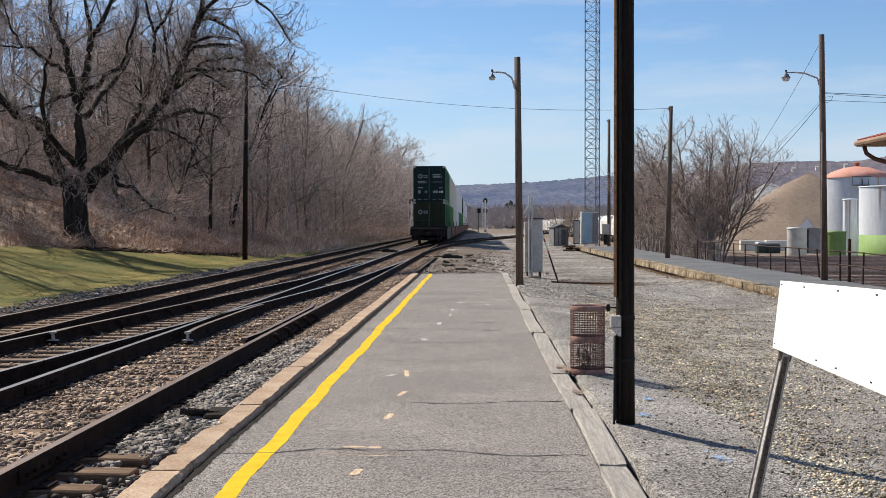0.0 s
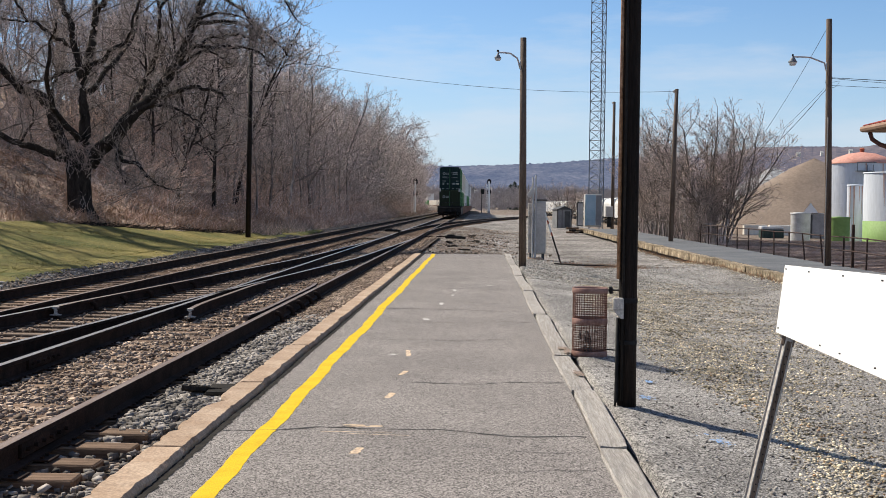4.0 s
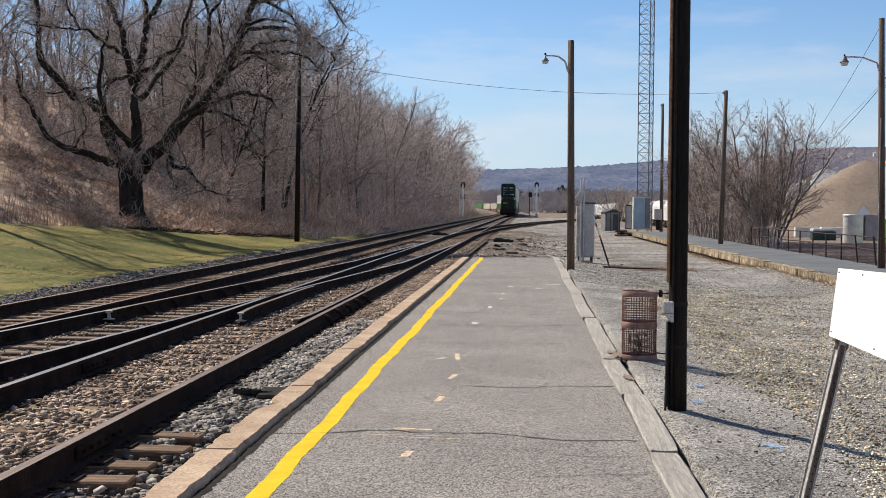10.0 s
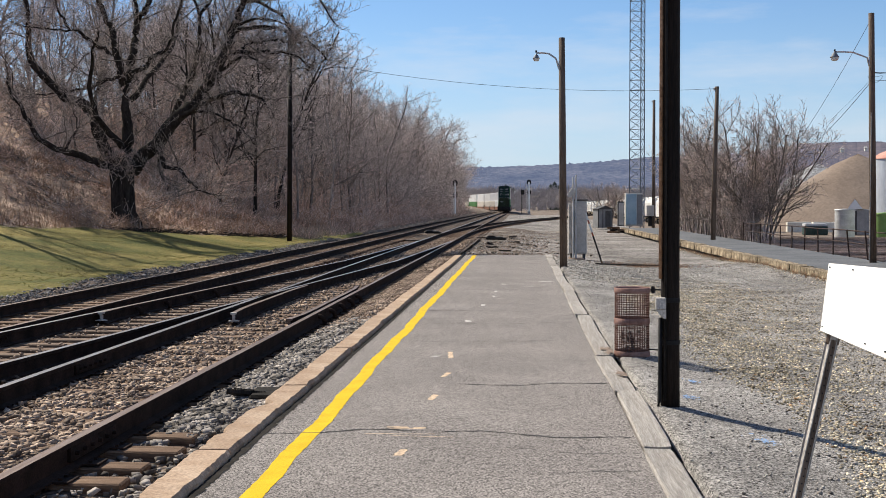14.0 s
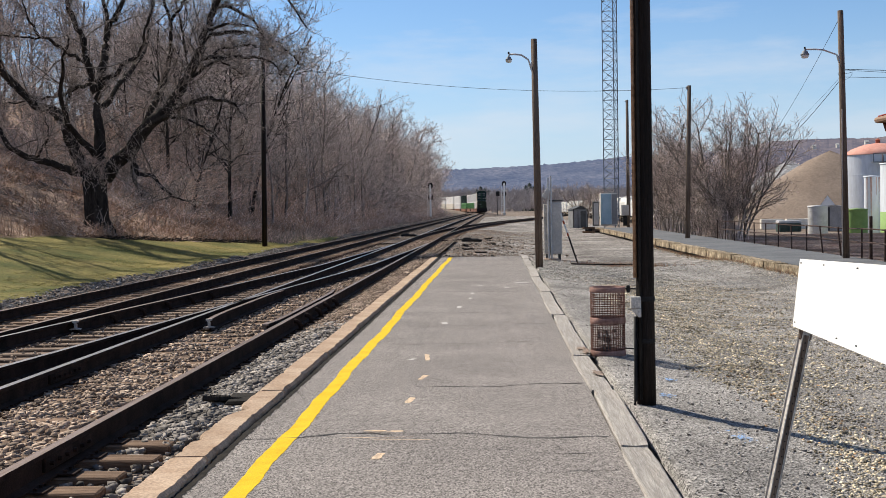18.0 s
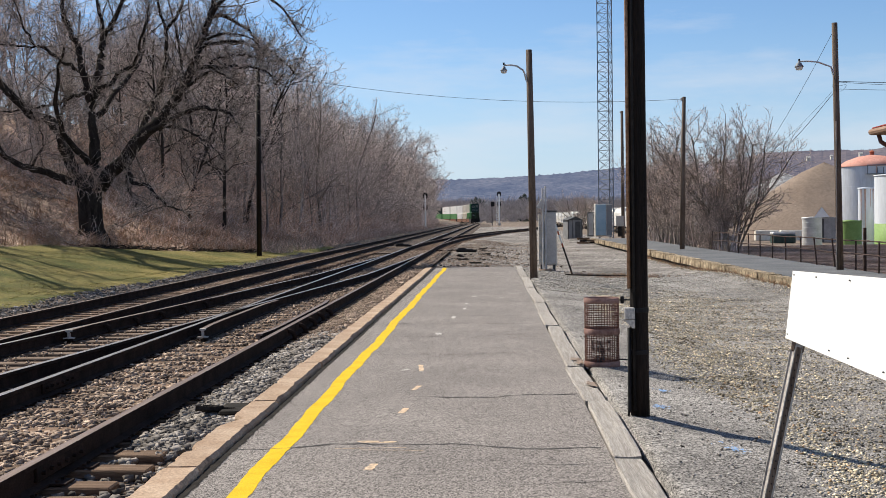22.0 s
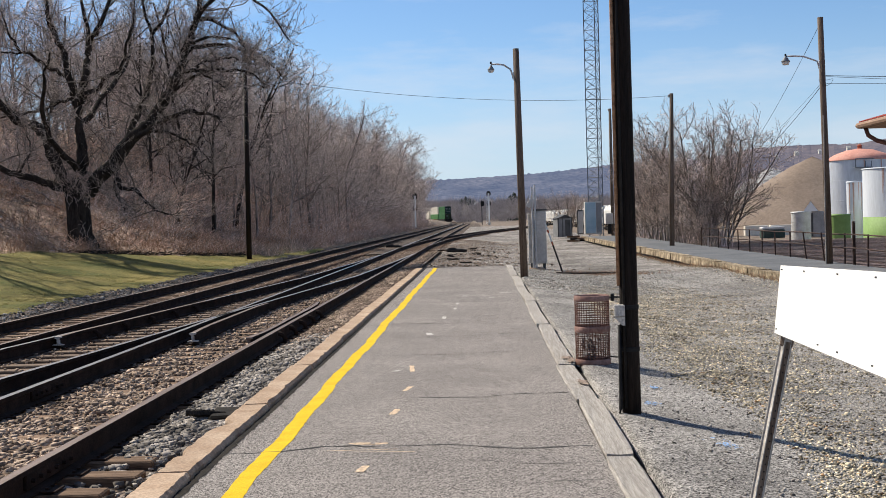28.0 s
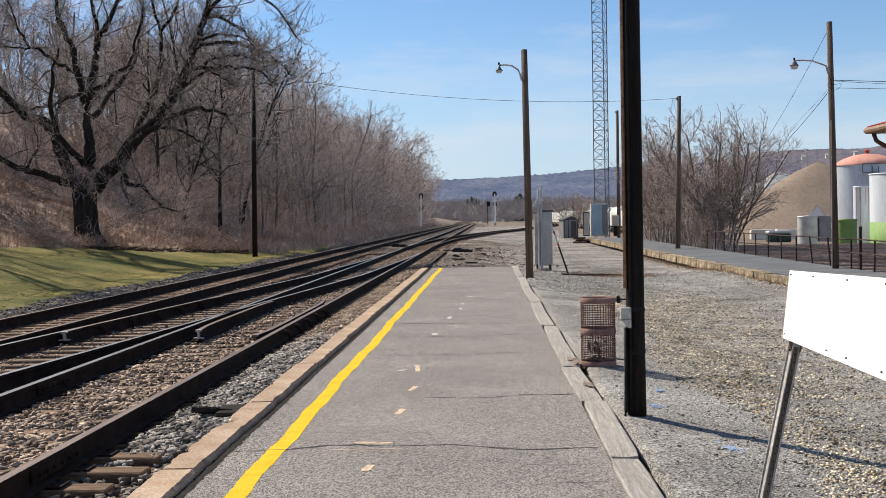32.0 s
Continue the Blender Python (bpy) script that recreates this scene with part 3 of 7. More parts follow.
def bed_z(x, y):
    x, y = np.asarray(x, float), np.asarray(y, float)
    z = np.full(np.broadcast(x, y).shape, -0.185)
    z = np.where((x > -4.45) & (x < -3.1), -0.15, z)
    z = np.where((x > -6.35) & (x < -4.66), -0.26, z)
    z = np.where((x > -2.85), -0.205 + smooth(8.7, 9.5, y) * (0.06 + 0.10 * smooth(-2.85, -2.3, x)), z)
    z = np.where(x < -8.4, -0.2 + 0.12 * smooth(8.6, 10.4, -x), z)
    return z + rough(x, y, 0.012, 5.1)


_v, _f = grid(np.arange(-10.9, -2.0, 0.16), np.concatenate([np.arange(-8, 40, 0.3), np.arange(40, 64, 1.5)]), bed_z)
solid("ballast_bed", mesh_of("ballast_bed", _v, _f, BALLAST, True), None, "grey-brown crushed stone ballast under the tracks", "ballast", "structure")
_bed2 = Shape().sweep([(-9.0, -0.5), (-7.2, -0.34), (-5.9, -0.17), (1.6, -0.17), (3.6, -0.30)], line_path(0, 63, 1100, 0.0, 8), closed=False)
solid("ballast_bed_far", _bed2, BALLAST, "crushed stone ballast along the curving main line", "ballast", "structure")


def lot_z(x, y):
    x, y = np.asarray(x, float), np.asarray(y, float)
    near = -0.03 - 0.10 * smooth(1.10, 1.04, x) - 0.10 * np.clip(x - 1.25, 0, 2.2) - 0.03 * smooth(3.4, 6.0, x) + 0.09 * smooth(6.2, 7.4, x)
    far = -0.14 - 0.24 * smooth(-1.0, 2.0, x) * (1 - smooth(105, 128, y))
    k = smooth(36, 46, y)
    return near * (1 - k) + far * k + rough(x, y, 0.012, 2.3) + rough(x, y, 0.018, 0.7)


_v, _f = grid(np.concatenate([[0.98, 1.03, 1.06, 1.09, 1.14], np.arange(1.22, 7.6, 0.22)]), np.arange(-8, 39.2, 0.4), lot_z)
solid("gravel_lot", mesh_of("gravel_lot", _v, _f, GRAVEL, True), None, "compacted grey gravel lane between the two platforms", "gravel", "structure")
_v, _f = grid(np.concatenate([np.arange(-2.1, 12, 0.5)]), np.concatenate([np.arange(39.2, 60, 0.6), np.arange(60, 240, 5.0)]), lambda x, y: lot_z(x, y) - 0.02 - 0.5 * smooth(8, 11.5, x) * smooth(92, 110, y))
solid("gravel_lot_far", mesh_of("gravel_lot_far", _v, _f, GRAVEL_FAR, True), None, "grey gravel ground beyond the platform's end", "gravel", "structure")

# ---- tracks ----
RAIL = [(-0.036, 0.0), (0.036, 0.0), (0.036, -0.035), (0.012, -0.048), (0.010, -0.15), (0.07, -0.165), (0.07, -0.18), (-0.07, -0.18), (-0.07, -0.165), (-0.010, -0.15), (-0.012, -0.048), (-0.036, -0.035)]


def rail(path, parent, top, label=""):
    s = Shape().sweep(RAIL, path)
    n = len(RAIL)
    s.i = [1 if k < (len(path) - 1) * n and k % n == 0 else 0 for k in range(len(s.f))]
    return part("rail", s, [RUST_SHADED, top], parent, label)


def tie_mesh(length, material, name="tie"):
    return Shape().box((0, 0, -0.09), (length, 0.22, 0.18), bevel=0.012).mesh(name, material)


PLATE = Shape().box((0, 0, 0.006), (0.36, 0.19, 0.014), bevel=0.003)
for _q in (-0.11, 0.11):
    for _r in (-0.05, 0.05):
        PLATE.box((_q, _r, 0.02), (0.022, 0.022, 0.02))
PLATE = PLATE.mesh("tie_plate", RUST_SHADED)

track_1 = thing("track_1", "main line with dull rusty rails on brown wooden ties", "railway track", kind="structure")
track_2 = thing("track_2", "second line with dark rails on wooden ties", "railway track", kind="structure")
track_3 = thing("track_3", "crossover with polished rails on weathered grey ties", "railway track", kind="structure")
track_4 = thing("track_4", "siding that turns out past the platform's end", "railway track", kind="structure")
HALF = 0.7535
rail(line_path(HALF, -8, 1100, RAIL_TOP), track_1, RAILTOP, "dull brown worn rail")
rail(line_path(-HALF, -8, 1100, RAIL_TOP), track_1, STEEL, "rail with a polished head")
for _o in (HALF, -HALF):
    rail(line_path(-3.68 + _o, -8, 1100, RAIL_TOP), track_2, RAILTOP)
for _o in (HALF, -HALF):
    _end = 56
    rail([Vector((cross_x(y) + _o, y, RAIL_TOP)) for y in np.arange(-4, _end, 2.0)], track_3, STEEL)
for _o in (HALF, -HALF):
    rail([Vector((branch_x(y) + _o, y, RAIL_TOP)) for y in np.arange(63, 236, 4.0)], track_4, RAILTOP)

# guard rails with flared ends, braces and joint bars
for _x, _y0, _y1, _sl, _top, _tr in ((-6.25, 17.2, 25.0, 0.073, RAILTOP, track_3), (-4.27, 17.2, 23.2, 0.0, RAILTOP, track_3), (-3.145, 16.3, 23.2, 0.0, RAILTOP, track_1)):
    _p = []
    for _y in np.linspace(_y0, _y1, 10):
        _e = max(0.0, 1 - min(_y - _y0, _y1 - _y) / 0.9)
        _p.append(Vector((_x + _sl * (_y - _y0) + 0.06 * _e * (1 if _x < -4 else -1), _y, RAIL_TOP + 0.01)))
    _g0 = rail(_p, _tr, _top, "short guard rail with a flared end")
    _g0.name = "guard_rail"
    part("flared_end", Shape().sweep([(a * 1.12, u * 0.72 + 0.002) for a, u in RAIL], [_p[0] - Vector((0, 0.05, 0)), _p[0] + Vector((0, 0.03, 0))]), POSTGREY if _x < -4 else RAILTOP, _tr, "cut bright end of the guard rail")
_brace = Shape().tube([(0.03, 0, -0.045), (0.07, 0, -0.05), (0.105, 0, -0.075), (0.125, 0, -0.115), (0.13, 0, -0.16)], 0.036, 8).mesh("rail_brace", RUST_SHADED)
for _k in range(5):
    _y = 18.6 + _k * 1.25
    part("rail_brace", _brace, None, track_3, "", pose(cross_x(_y) - HALF + 0.03, _y, RAIL_TOP))
for _k in range(5):
    _y = 17.3 + _k * 1.0
    part("rail_brace", _brace, None, track_1, "", pose(-3.78 + HALF + 0.02, _y, RAIL_TOP))
_bar = Shape().box((0, 0, -0.085), (0.03, 0.9, 0.10), bevel=0.006)
for _k in range(6):
    _bar.tube([(0.012, -0.36 + _k * 0.145, -0.085), (0.042, -0.36 + _k * 0.145, -0.085)], 0.016, 6)
_bar = _bar.mesh("joint_bar", RUST_SHADED)
for _tr, _x, _y in ((track_1, -3.78 + HALF, 8.15), (track_1, -3.78 - HALF, 12.2), (track_3, cross_x(14.2) - HALF, 14.2), (track_3, cross_x(20) + HALF, 20.0)):
    part("joint_bar", _bar, None, _tr, "", pose(_x + 0.02, _y, RAIL_TOP))

# ---- platform ----
platform = thing("platform", "low asphalt station platform with a yellow safety line", "platform", kind="structure")
_s = Shape()
_s.slot = 0
_pv, _pf = grid(np.linspace(-1.85, 0.80, 12), np.arange(-8.05, 39.21, 0.35), lambda x, y: rough(x, y, 0.005, 1.1))
_s.add(_pv, [tuple(q) for q in _pf])
_s.box((-0.525, 15.55, -0.2), (2.64, 47.1, 0.36))
part("asphalt_surface", _s, ASPHALT, platform, "sun-bleached grey asphalt with fine cracks")


def ribbon(pts, width, z, rng, jag=0.3):
    """A thin uneven strip lying on the asphalt."""
    s = Shape()
    pts = [Vector((p[0], p[1], 0)) for p in pts]
    v = []
    for k, p in enumerate(pts):
        d = (pts[min(k + 1, len(pts) - 1)] - pts[max(k - 1, 0)]).normalized()
        side = Vector((d.y, -d.x, 0))
        w = width * (1 + rng.uniform(-jag, jag)) / 2
        hz = float(rough(p.x, p.y, 0.005, 1.1))
        for q in (p - side * w * (1 + rng.uniform(-jag, jag) * 0.3), p + side * w * (1 + rng.uniform(-jag, jag) * 0.3)):
            v.append(Vector((q.x, q.y, z + hz)))
    s.add(v, [(2 * k, 2 * k + 1, 2 * k + 3, 2 * k + 2) for k in range(len(pts) - 1)])
    return s


_yy = np.arange(-7.9, 39.1, 0.07)
part("yellow_line", ribbon([(-1.505 + 0.010 * math.sin(y * 0.9) + 0.009 * math.sin(y * 2.9 + 1) + 0.004 * math.sin(y * 7.3), y) for y in _yy], 0.128, 0.0022, RNG, 0.065), YELLOW, platform, "hand-painted wavy yellow safety line")
# Paints the kerb's shadow along the dirt-filled joint.
part("shade_joint", ribbon([(-1.832, y) for y in np.arange(-7.9, 39.1, 0.05)], 0.05, 0.0035, RNG, 0.45), SHADE_DIRT, platform, "dirt-filled joint behind the kerb with the kerb's shadow painted in")
# Dark strip painted for the shadow the edge timbers cast into the gap.
_gap = ribbon([(1.036 + 0.006 * math.sin(y * 1.7), y) for y in np.arange(-7.9, 38.8, 0.1)], 0.055, 0.0, RNG, 0.3)
_gap.v = [Vector((p[0], p[1], -0.085)) for p in _gap.v]
part("shade_joint", _gap, SHADE_DIRT, platform, "dark strip painted for the timbers' shadow in the gap")
for _y, _a, _b, _w in ((8.42, -1.8, 0.78, 0.022), (10.8, -0.75, 0.78, 0.02), (7.85, -0.2, 0.78, 0.009), (7.3, 0.0, 0.78, 0.007), (14.2, -1.3, 0.78, 0.018), (16.4, -1.2, 0.78, 0.022), (18.3, -1.7, 0.78, 0.026), (19.7, -1.4, 0.7, 0.024), (22.9, -1.3, 0.78, 0.03), (26.0, -1.8, 0.7, 0.03), (30.5, -1.5, 0.78, 0.035)):
    _ph = RNG.uniform(0, 6)
    part("crack", ribbon([(x, _y + 0.10 * math.sin(x * 2.3 + _ph) + 0.04 * math.sin(x * 7 + _ph) + RNG.uniform(-0.02, 0.02)) for x in np.arange(_a, _b, 0.08)], _w, 0.0028, RNG, 0.75), TAR, platform, "dark shrinkage crack in the asphalt")
# survey paint marks
_marks = ((-0.9, 8.62, 0.16, 0.05, 0, ORANGE), (-0.74, 8.6, 0.09, 0.07, 10, ORANGE), (-0.83, 8.57, 0.24, 0.02, 2, ORANGE), (-0.86, 8.36, 0.50, 0.014, 3, ORANGE), (-0.70, 8.28, 0.44, 0.012, -3, ORANGE), (-0.79, 7.72, 0.07, 0.20, -8, ORANGE), (-0.745, 10.0, 0.065, 0.27, -6, ORANGE), (-0.72, 11.35, 0.06, 0.30, -8, ORANGE), (-0.765, 12.85, 0.065, 0.5, 4, ORANGE),
          (-0.92, 12.7, 0.07, 0.12, -30, WHITEMARK), (-0.745, 16.7, 0.10, 0.25, 8, WHITEMARK), (-0.62, 19.4, 0.08, 0.4, 0, WHITEMARK), (-0.48, 21.3, 0.07, 0.3, 0, WHITEMARK), (-0.47, 22.5, 0.07, 0.3, 0, WHITEMARK), (0.2, 24.0, 0.13, 0.2, 0, WHITEMARK), (0.52, 25.4, 0.3, 0.15, 0, WHITEMARK), (-0.35, 24.6, 0.12, 0.2, 0, WHITEMARK))
for _x, _y, _sx, _sy, _r, _m in _marks:
    _n = 7
    _c, _sn = math.cos(radians(_r)), math.sin(radians(_r))
    _long = _sy > _sx
    _q = []
    for _k in range(_n):
        _u = (_k / (_n - 1) - 0.5) * max(_sx, _sy)
        _dx, _dy = (0, _u) if _long else (_u, 0)
        _q.append((_x + _dx * _c - _dy * _sn, _y + _dx * _sn + _dy * _c))
    part("paint_mark", ribbon(_q, min(_sx, _sy) * 0.8, 0.0024, RNG, 0.28), _m, platform, "faded orange survey paint mark" if _m is ORANGE else "small faded white paint mark")

for _j, (_x, _y, _w) in enumerate(((0.97, 13.0, 1.0), (0.93, 13.3, 0.7), (0.95, 11.3, 0.8))):
    _r = random.Random(80 + _j)
    _blot = Shape()
    for _k in range(60):
        _cx, _cy, _rr = min(_x + _r.gauss(0, 0.03) * _w, 0.99), _y + _r.gauss(0, 0.10) * _w, _r.uniform(0.006, 0.022)
        _blot.add([(min(_cx + _rr * math.cos(a) * _r.uniform(0.5, 1.2), 0.998), _cy + 1.8 * _rr * math.sin(a), 0.029 + 0.0001 * _k) for a in np.linspace(0, 5.3, 6)], [tuple(range(6))])
    part("rust_stain", _blot, STAIN, platform, "rust stain on the grey edge timber")

# ---- second platform ----
platform_2 = thing("platform_2", "dark asphalt side platform edged with yellowed stone", "platform", kind="structure")
_s = Shape().box((9.1, 41.0, -0.26), (2.62, 94.0, 0.5))
part("asphalt_surface", _s, ASPHALT_DARK, platform_2, "dark grey asphalt")


def coping_mesh(k):
    rng = random.Random(k)
    bm = bmesh.new()
    bmesh.ops.create_grid(bm, x_segments=3, y_segments=9, size=0.5, matrix=Matrix.Diagonal((0.32, 1.485, 1, 1)))
    low = bmesh.ops.extrude_face_region(bm, geom=bm.faces[:])
    for g in low["geom"]:
        if isinstance(g, bmesh.types.BMVert):
            g.co.z = -0.26
    for v in bm.verts:
        rim = abs(v.co.x) > 0.1 and abs(v.co.y) < 0.7
        if v.co.z > -0.1:
            v.co += Vector((rng.uniform(-0.02, 0.02) if rim else 0, 0, rng.uniform(-0.035, 0.004) if rim and rng.random() < 0.5 else rng.uniform(-0.012, 0.008)))
    bmesh.ops.recalc_face_normals(bm, faces=bm.faces[:])
    me = bpy.data.meshes.new("coping_stone")
    bm.to_mesh(me)
    bm.free()
    me.materials.append(STONE)
    return me


_cop = [coping_mesh(k) for k in range(9)]
for _k in range(-5, 58):
    part("coping_stone", _cop[(_k * 4) % 9], None, platform_2, "", pose(7.63 + 0.012 * (_k % 3), 3 + _k * 1.5, -0.004 - 0.006 * ((_k * 5) % 4), 0, 0, 0.4 * ((_k * 7) % 5 - 2)))

# ---- station clutter near the camera ----


def utility_pole():
    p = thing("utility_pole", "black creosoted wooden utility pole with conduit and grey box", "utility pole", pose(1.205, 9.86, -0.08))
    part("shaft", Shape().tube([(0.016, 0, -0.1), (0.014, 0, 0.6), (0.012, 0, 1.2), (0.009, 0, 3.4), (0.0, 0, 9.0)], [0.079, 0.075, 0.074, 0.071, 0.062], 20), POLE, p, smooth=True)
    part("conduit", Shape().tube([(-0.071, -0.025, 1.10), (-0.072, -0.022, 3.4), (-0.07, -0.02, 8.4)], 0.015, 8), CONDUIT, p, "rusty brown steel conduit", smooth=True)
    part("conduit", Shape().tube([(-0.09, -0.035, 0.02), (-0.078, -0.04, 0.10), (-0.072, -0.035, 0.30), (-0.072, -0.035, 0.78)], 0.016, 8), BLACK, p, "black lower conduit", smooth=True)
    part("conduit", Shape().tube([(-0.035, -0.065, 0.1), (-0.035, -0.062, 3.4), (-0.04, -0.054, 8.0)], 0.011, 8), BLACK, p, "thin black cable guard", smooth=True)
    s = Shape().box((-0.075, -0.075, 0.90), (0.085, 0.06, 0.10), bevel=0.008)
    s.add([(-0.1175, -0.105, 0.85), (-0.0325, -0.105, 0.85), (-0.0325, -0.05, 0.85), (-0.1175, -0.05, 0.85), (-0.053, -0.1, 0.78), (-0.0325, -0.1, 0.78), (-0.0325, -0.055, 0.78), (-0.053, -0.055, 0.78)], [(0, 1, 5, 4), (1, 2, 6, 5), (2, 3, 7, 6), (3, 0, 4, 7), (4, 5, 6, 7)])
    part("junction_box", s, POSTGREY, p, "small weathered grey junction box")
    for z in (0.925, 0.58):
        part("strap", Shape().lathe((0.013, 0, z), [(0.074, -0.02), (0.081, -0.016), (0.081, 0.016), (0.074, 0.02)], 20), BLACK, p, "steel band round the pole")
    return p


def trash_can():
    """A basket of woven steel strips standing by the edge timbers."""
    r, h = 0.1428, 0.582
    c = thing("trash_can", "rusty brown steel-mesh trash basket on the ground by the timbers", "trash can", pose(1.222, 13.24, -0.045) @ Matrix.Scale(1.31, 4))
    up = Shape().tube([(r, 0, 0.03), (r, 0, h - 0.02)], 0.0031, 4, False).mesh("upright_wire", CANRUST)
    for k in range(38):
        part("upright_wire", up, None, c, "", pose(0, 0, 0, 0, 0, k * 360 / 38))
    ring = Shape().lathe((0, 0, 0), [(r - 0.0025, -0.0028), (r + 0.0035, -0.0028), (r + 0.0035, 0.0028), (r - 0.0025, 0.0028)], 28).mesh("ring_wire", CANRUST)
    for k in range(1, 27):
        part("ring_wire", ring, None, c, "", pose(0, 0, 0.03 + k * (h - 0.05) / 27))
    for nm, z0, z1 in (("top_band", h - 0.045, h), ("middle_band", 0.275, 0.325), ("bottom_band", 0.0, 0.05)):
        part(nm, Shape().lathe((0, 0, 0), [(r + 0.006, z0), (r + 0.008, z0 + 0.004), (r + 0.008, z1 - 0.004), (r + 0.003, z1), (r - 0.004, z1 - 0.004), (r - 0.004, z0)], 36), CANBAND, c, "solid rusty steel band", smooth=True)
    part("base", Shape().lathe((0, 0, 0.012), [(0.001, 0.0), (r, 0.0), (r, 0.008), (0.001, 0.008)], 30), CANRUST, c)
    part("hanger", Shape().box((0.215, 0.0, h - 0.02), (0.16, 0.03, 0.012)).box((0.175, 0, h - 0.02), (0.03, 0.05, 0.06), bevel=0.006), BLACK, c, "black steel hanger block")
    part("lower_hanger", Shape().tube([(r, 0, 0.06), (0.19, 0.0, 0.055), (0.29, 0.0, 0.05)], 0.006, 6), BLACK, c, "thin steel rod")
    part("bracket_post", Shape().tube([(0.29, 0, -0.1), (0.29, 0, h)], 0.012, 8), BLACK, c, "slim steel post that holds the basket")
    rng = random.Random(3)
    lit = Shape()
    for k in range(11):
        a, q = rng.uniform(0, 6.28), rng.uniform(0, 0.11)
        lit.box((q * math.cos(a), q * math.sin(a), 0.05 + rng.uniform(0, 0.16)), (rng.uniform(0.03, 0.06), rng.uniform(0.02, 0.05), rng.uniform(0.006, 0.02)), pose(0, 0, 0, rng.uniform(0, 90), rng.uniform(0, 90), rng.uniform(0, 90)), bevel=0.003)
    part("litter", lit, CABDARK, c, "dark crumpled litter in the basket")["kind"] = "stuff"


def white_sign():
    """A blank board on a leaning steel post, seen almost edge-on."""
    foot = Vector((0.862, 4.38, -0.06))
    s = thing("sign", "blank white board on a leaning perforated steel post", "sign", pose(*foot))
    m = pose(0, 0, 0, 0, 11.9, 0)
    prof = [(-0.027, 0.012), (-0.017, 0.012), (-0.012, -0.012), (0.012, -0.012), (0.017, 0.012), (0.027, 0.012), (0.027, 0.008), (0.020, 0.008), (0.015, -0.016), (-0.015, -0.016), (-0.020, 0.008), (-0.027, 0.008)]
    n = len(prof)
    v = [m @ Vector((a * 0.85, b, z)) for z in (0.0, 1.29) for a, b in prof]
    part("post", Shape().add(v, [(j, (j + 1) % n, n + (j + 1) % n, n + j) for j in range(n)]), POSTGREY, s, "grey perforated U-channel steel post")
    mid = Shape()
    mid.box(m @ Vector((0, -0.0165, 0.62)), (0.018, 0.002, 1.2), m)
    part("channel_face", mid, POLE_BROWN, s, "weathered dark inner face of the post")
    hole = Shape().box((0, 0, 0), (0.0045, 0.002, 0.005), m).mesh("hole", BLACK)
    for k in range(40):
        part("hole", hole, None, s, "", Matrix.Translation(m @ Vector((0, -0.0185, 0.1 + k * 0.028))))
    top, along, down = Vector((1.12, 4.475, 1.405)) - foot, Vector((-0.125, -1.565, 0.049)), Vector((-0.042, -0.055, -0.243))
    face = along.cross(down).normalized() * 0.004
    v = [top + along * a + down * b + face * c for c in (0, 1) for a, b in ((0, 0), (1.15, 0), (1.15, 1), (0, 1))]
    part("board", Shape().add(v, [(0, 1, 2, 3), (7, 6, 5, 4), (0, 4, 5, 1), (1, 5, 6, 2), (2, 6, 7, 3), (3, 7, 4, 0)]), WHITE, s, "blank sunlit white sheet-metal board")
    part("bracket", Shape().box(m @ Vector((0, 0.004, 1.225)), (0.045, 0.03, 0.05), m, bevel=0.006), POLE_BROWN, s, "dark steel bracket under the board")
    for a, b in ((0.03, 0.06), (0.03, 0.93), (0.30, 0.06), (0.50, 0.93), (0.62, 0.06), (0.67, 0.93), (0.9, 0.06), (0.92, 0.93)):
        p = top + along * a + down * b
        part("bolt", Shape().tube([p - face * 1.2, p + face * 2.2], 0.0024, 8), CABDARK, s)


utility_pole()
trash_can()
white_sign()


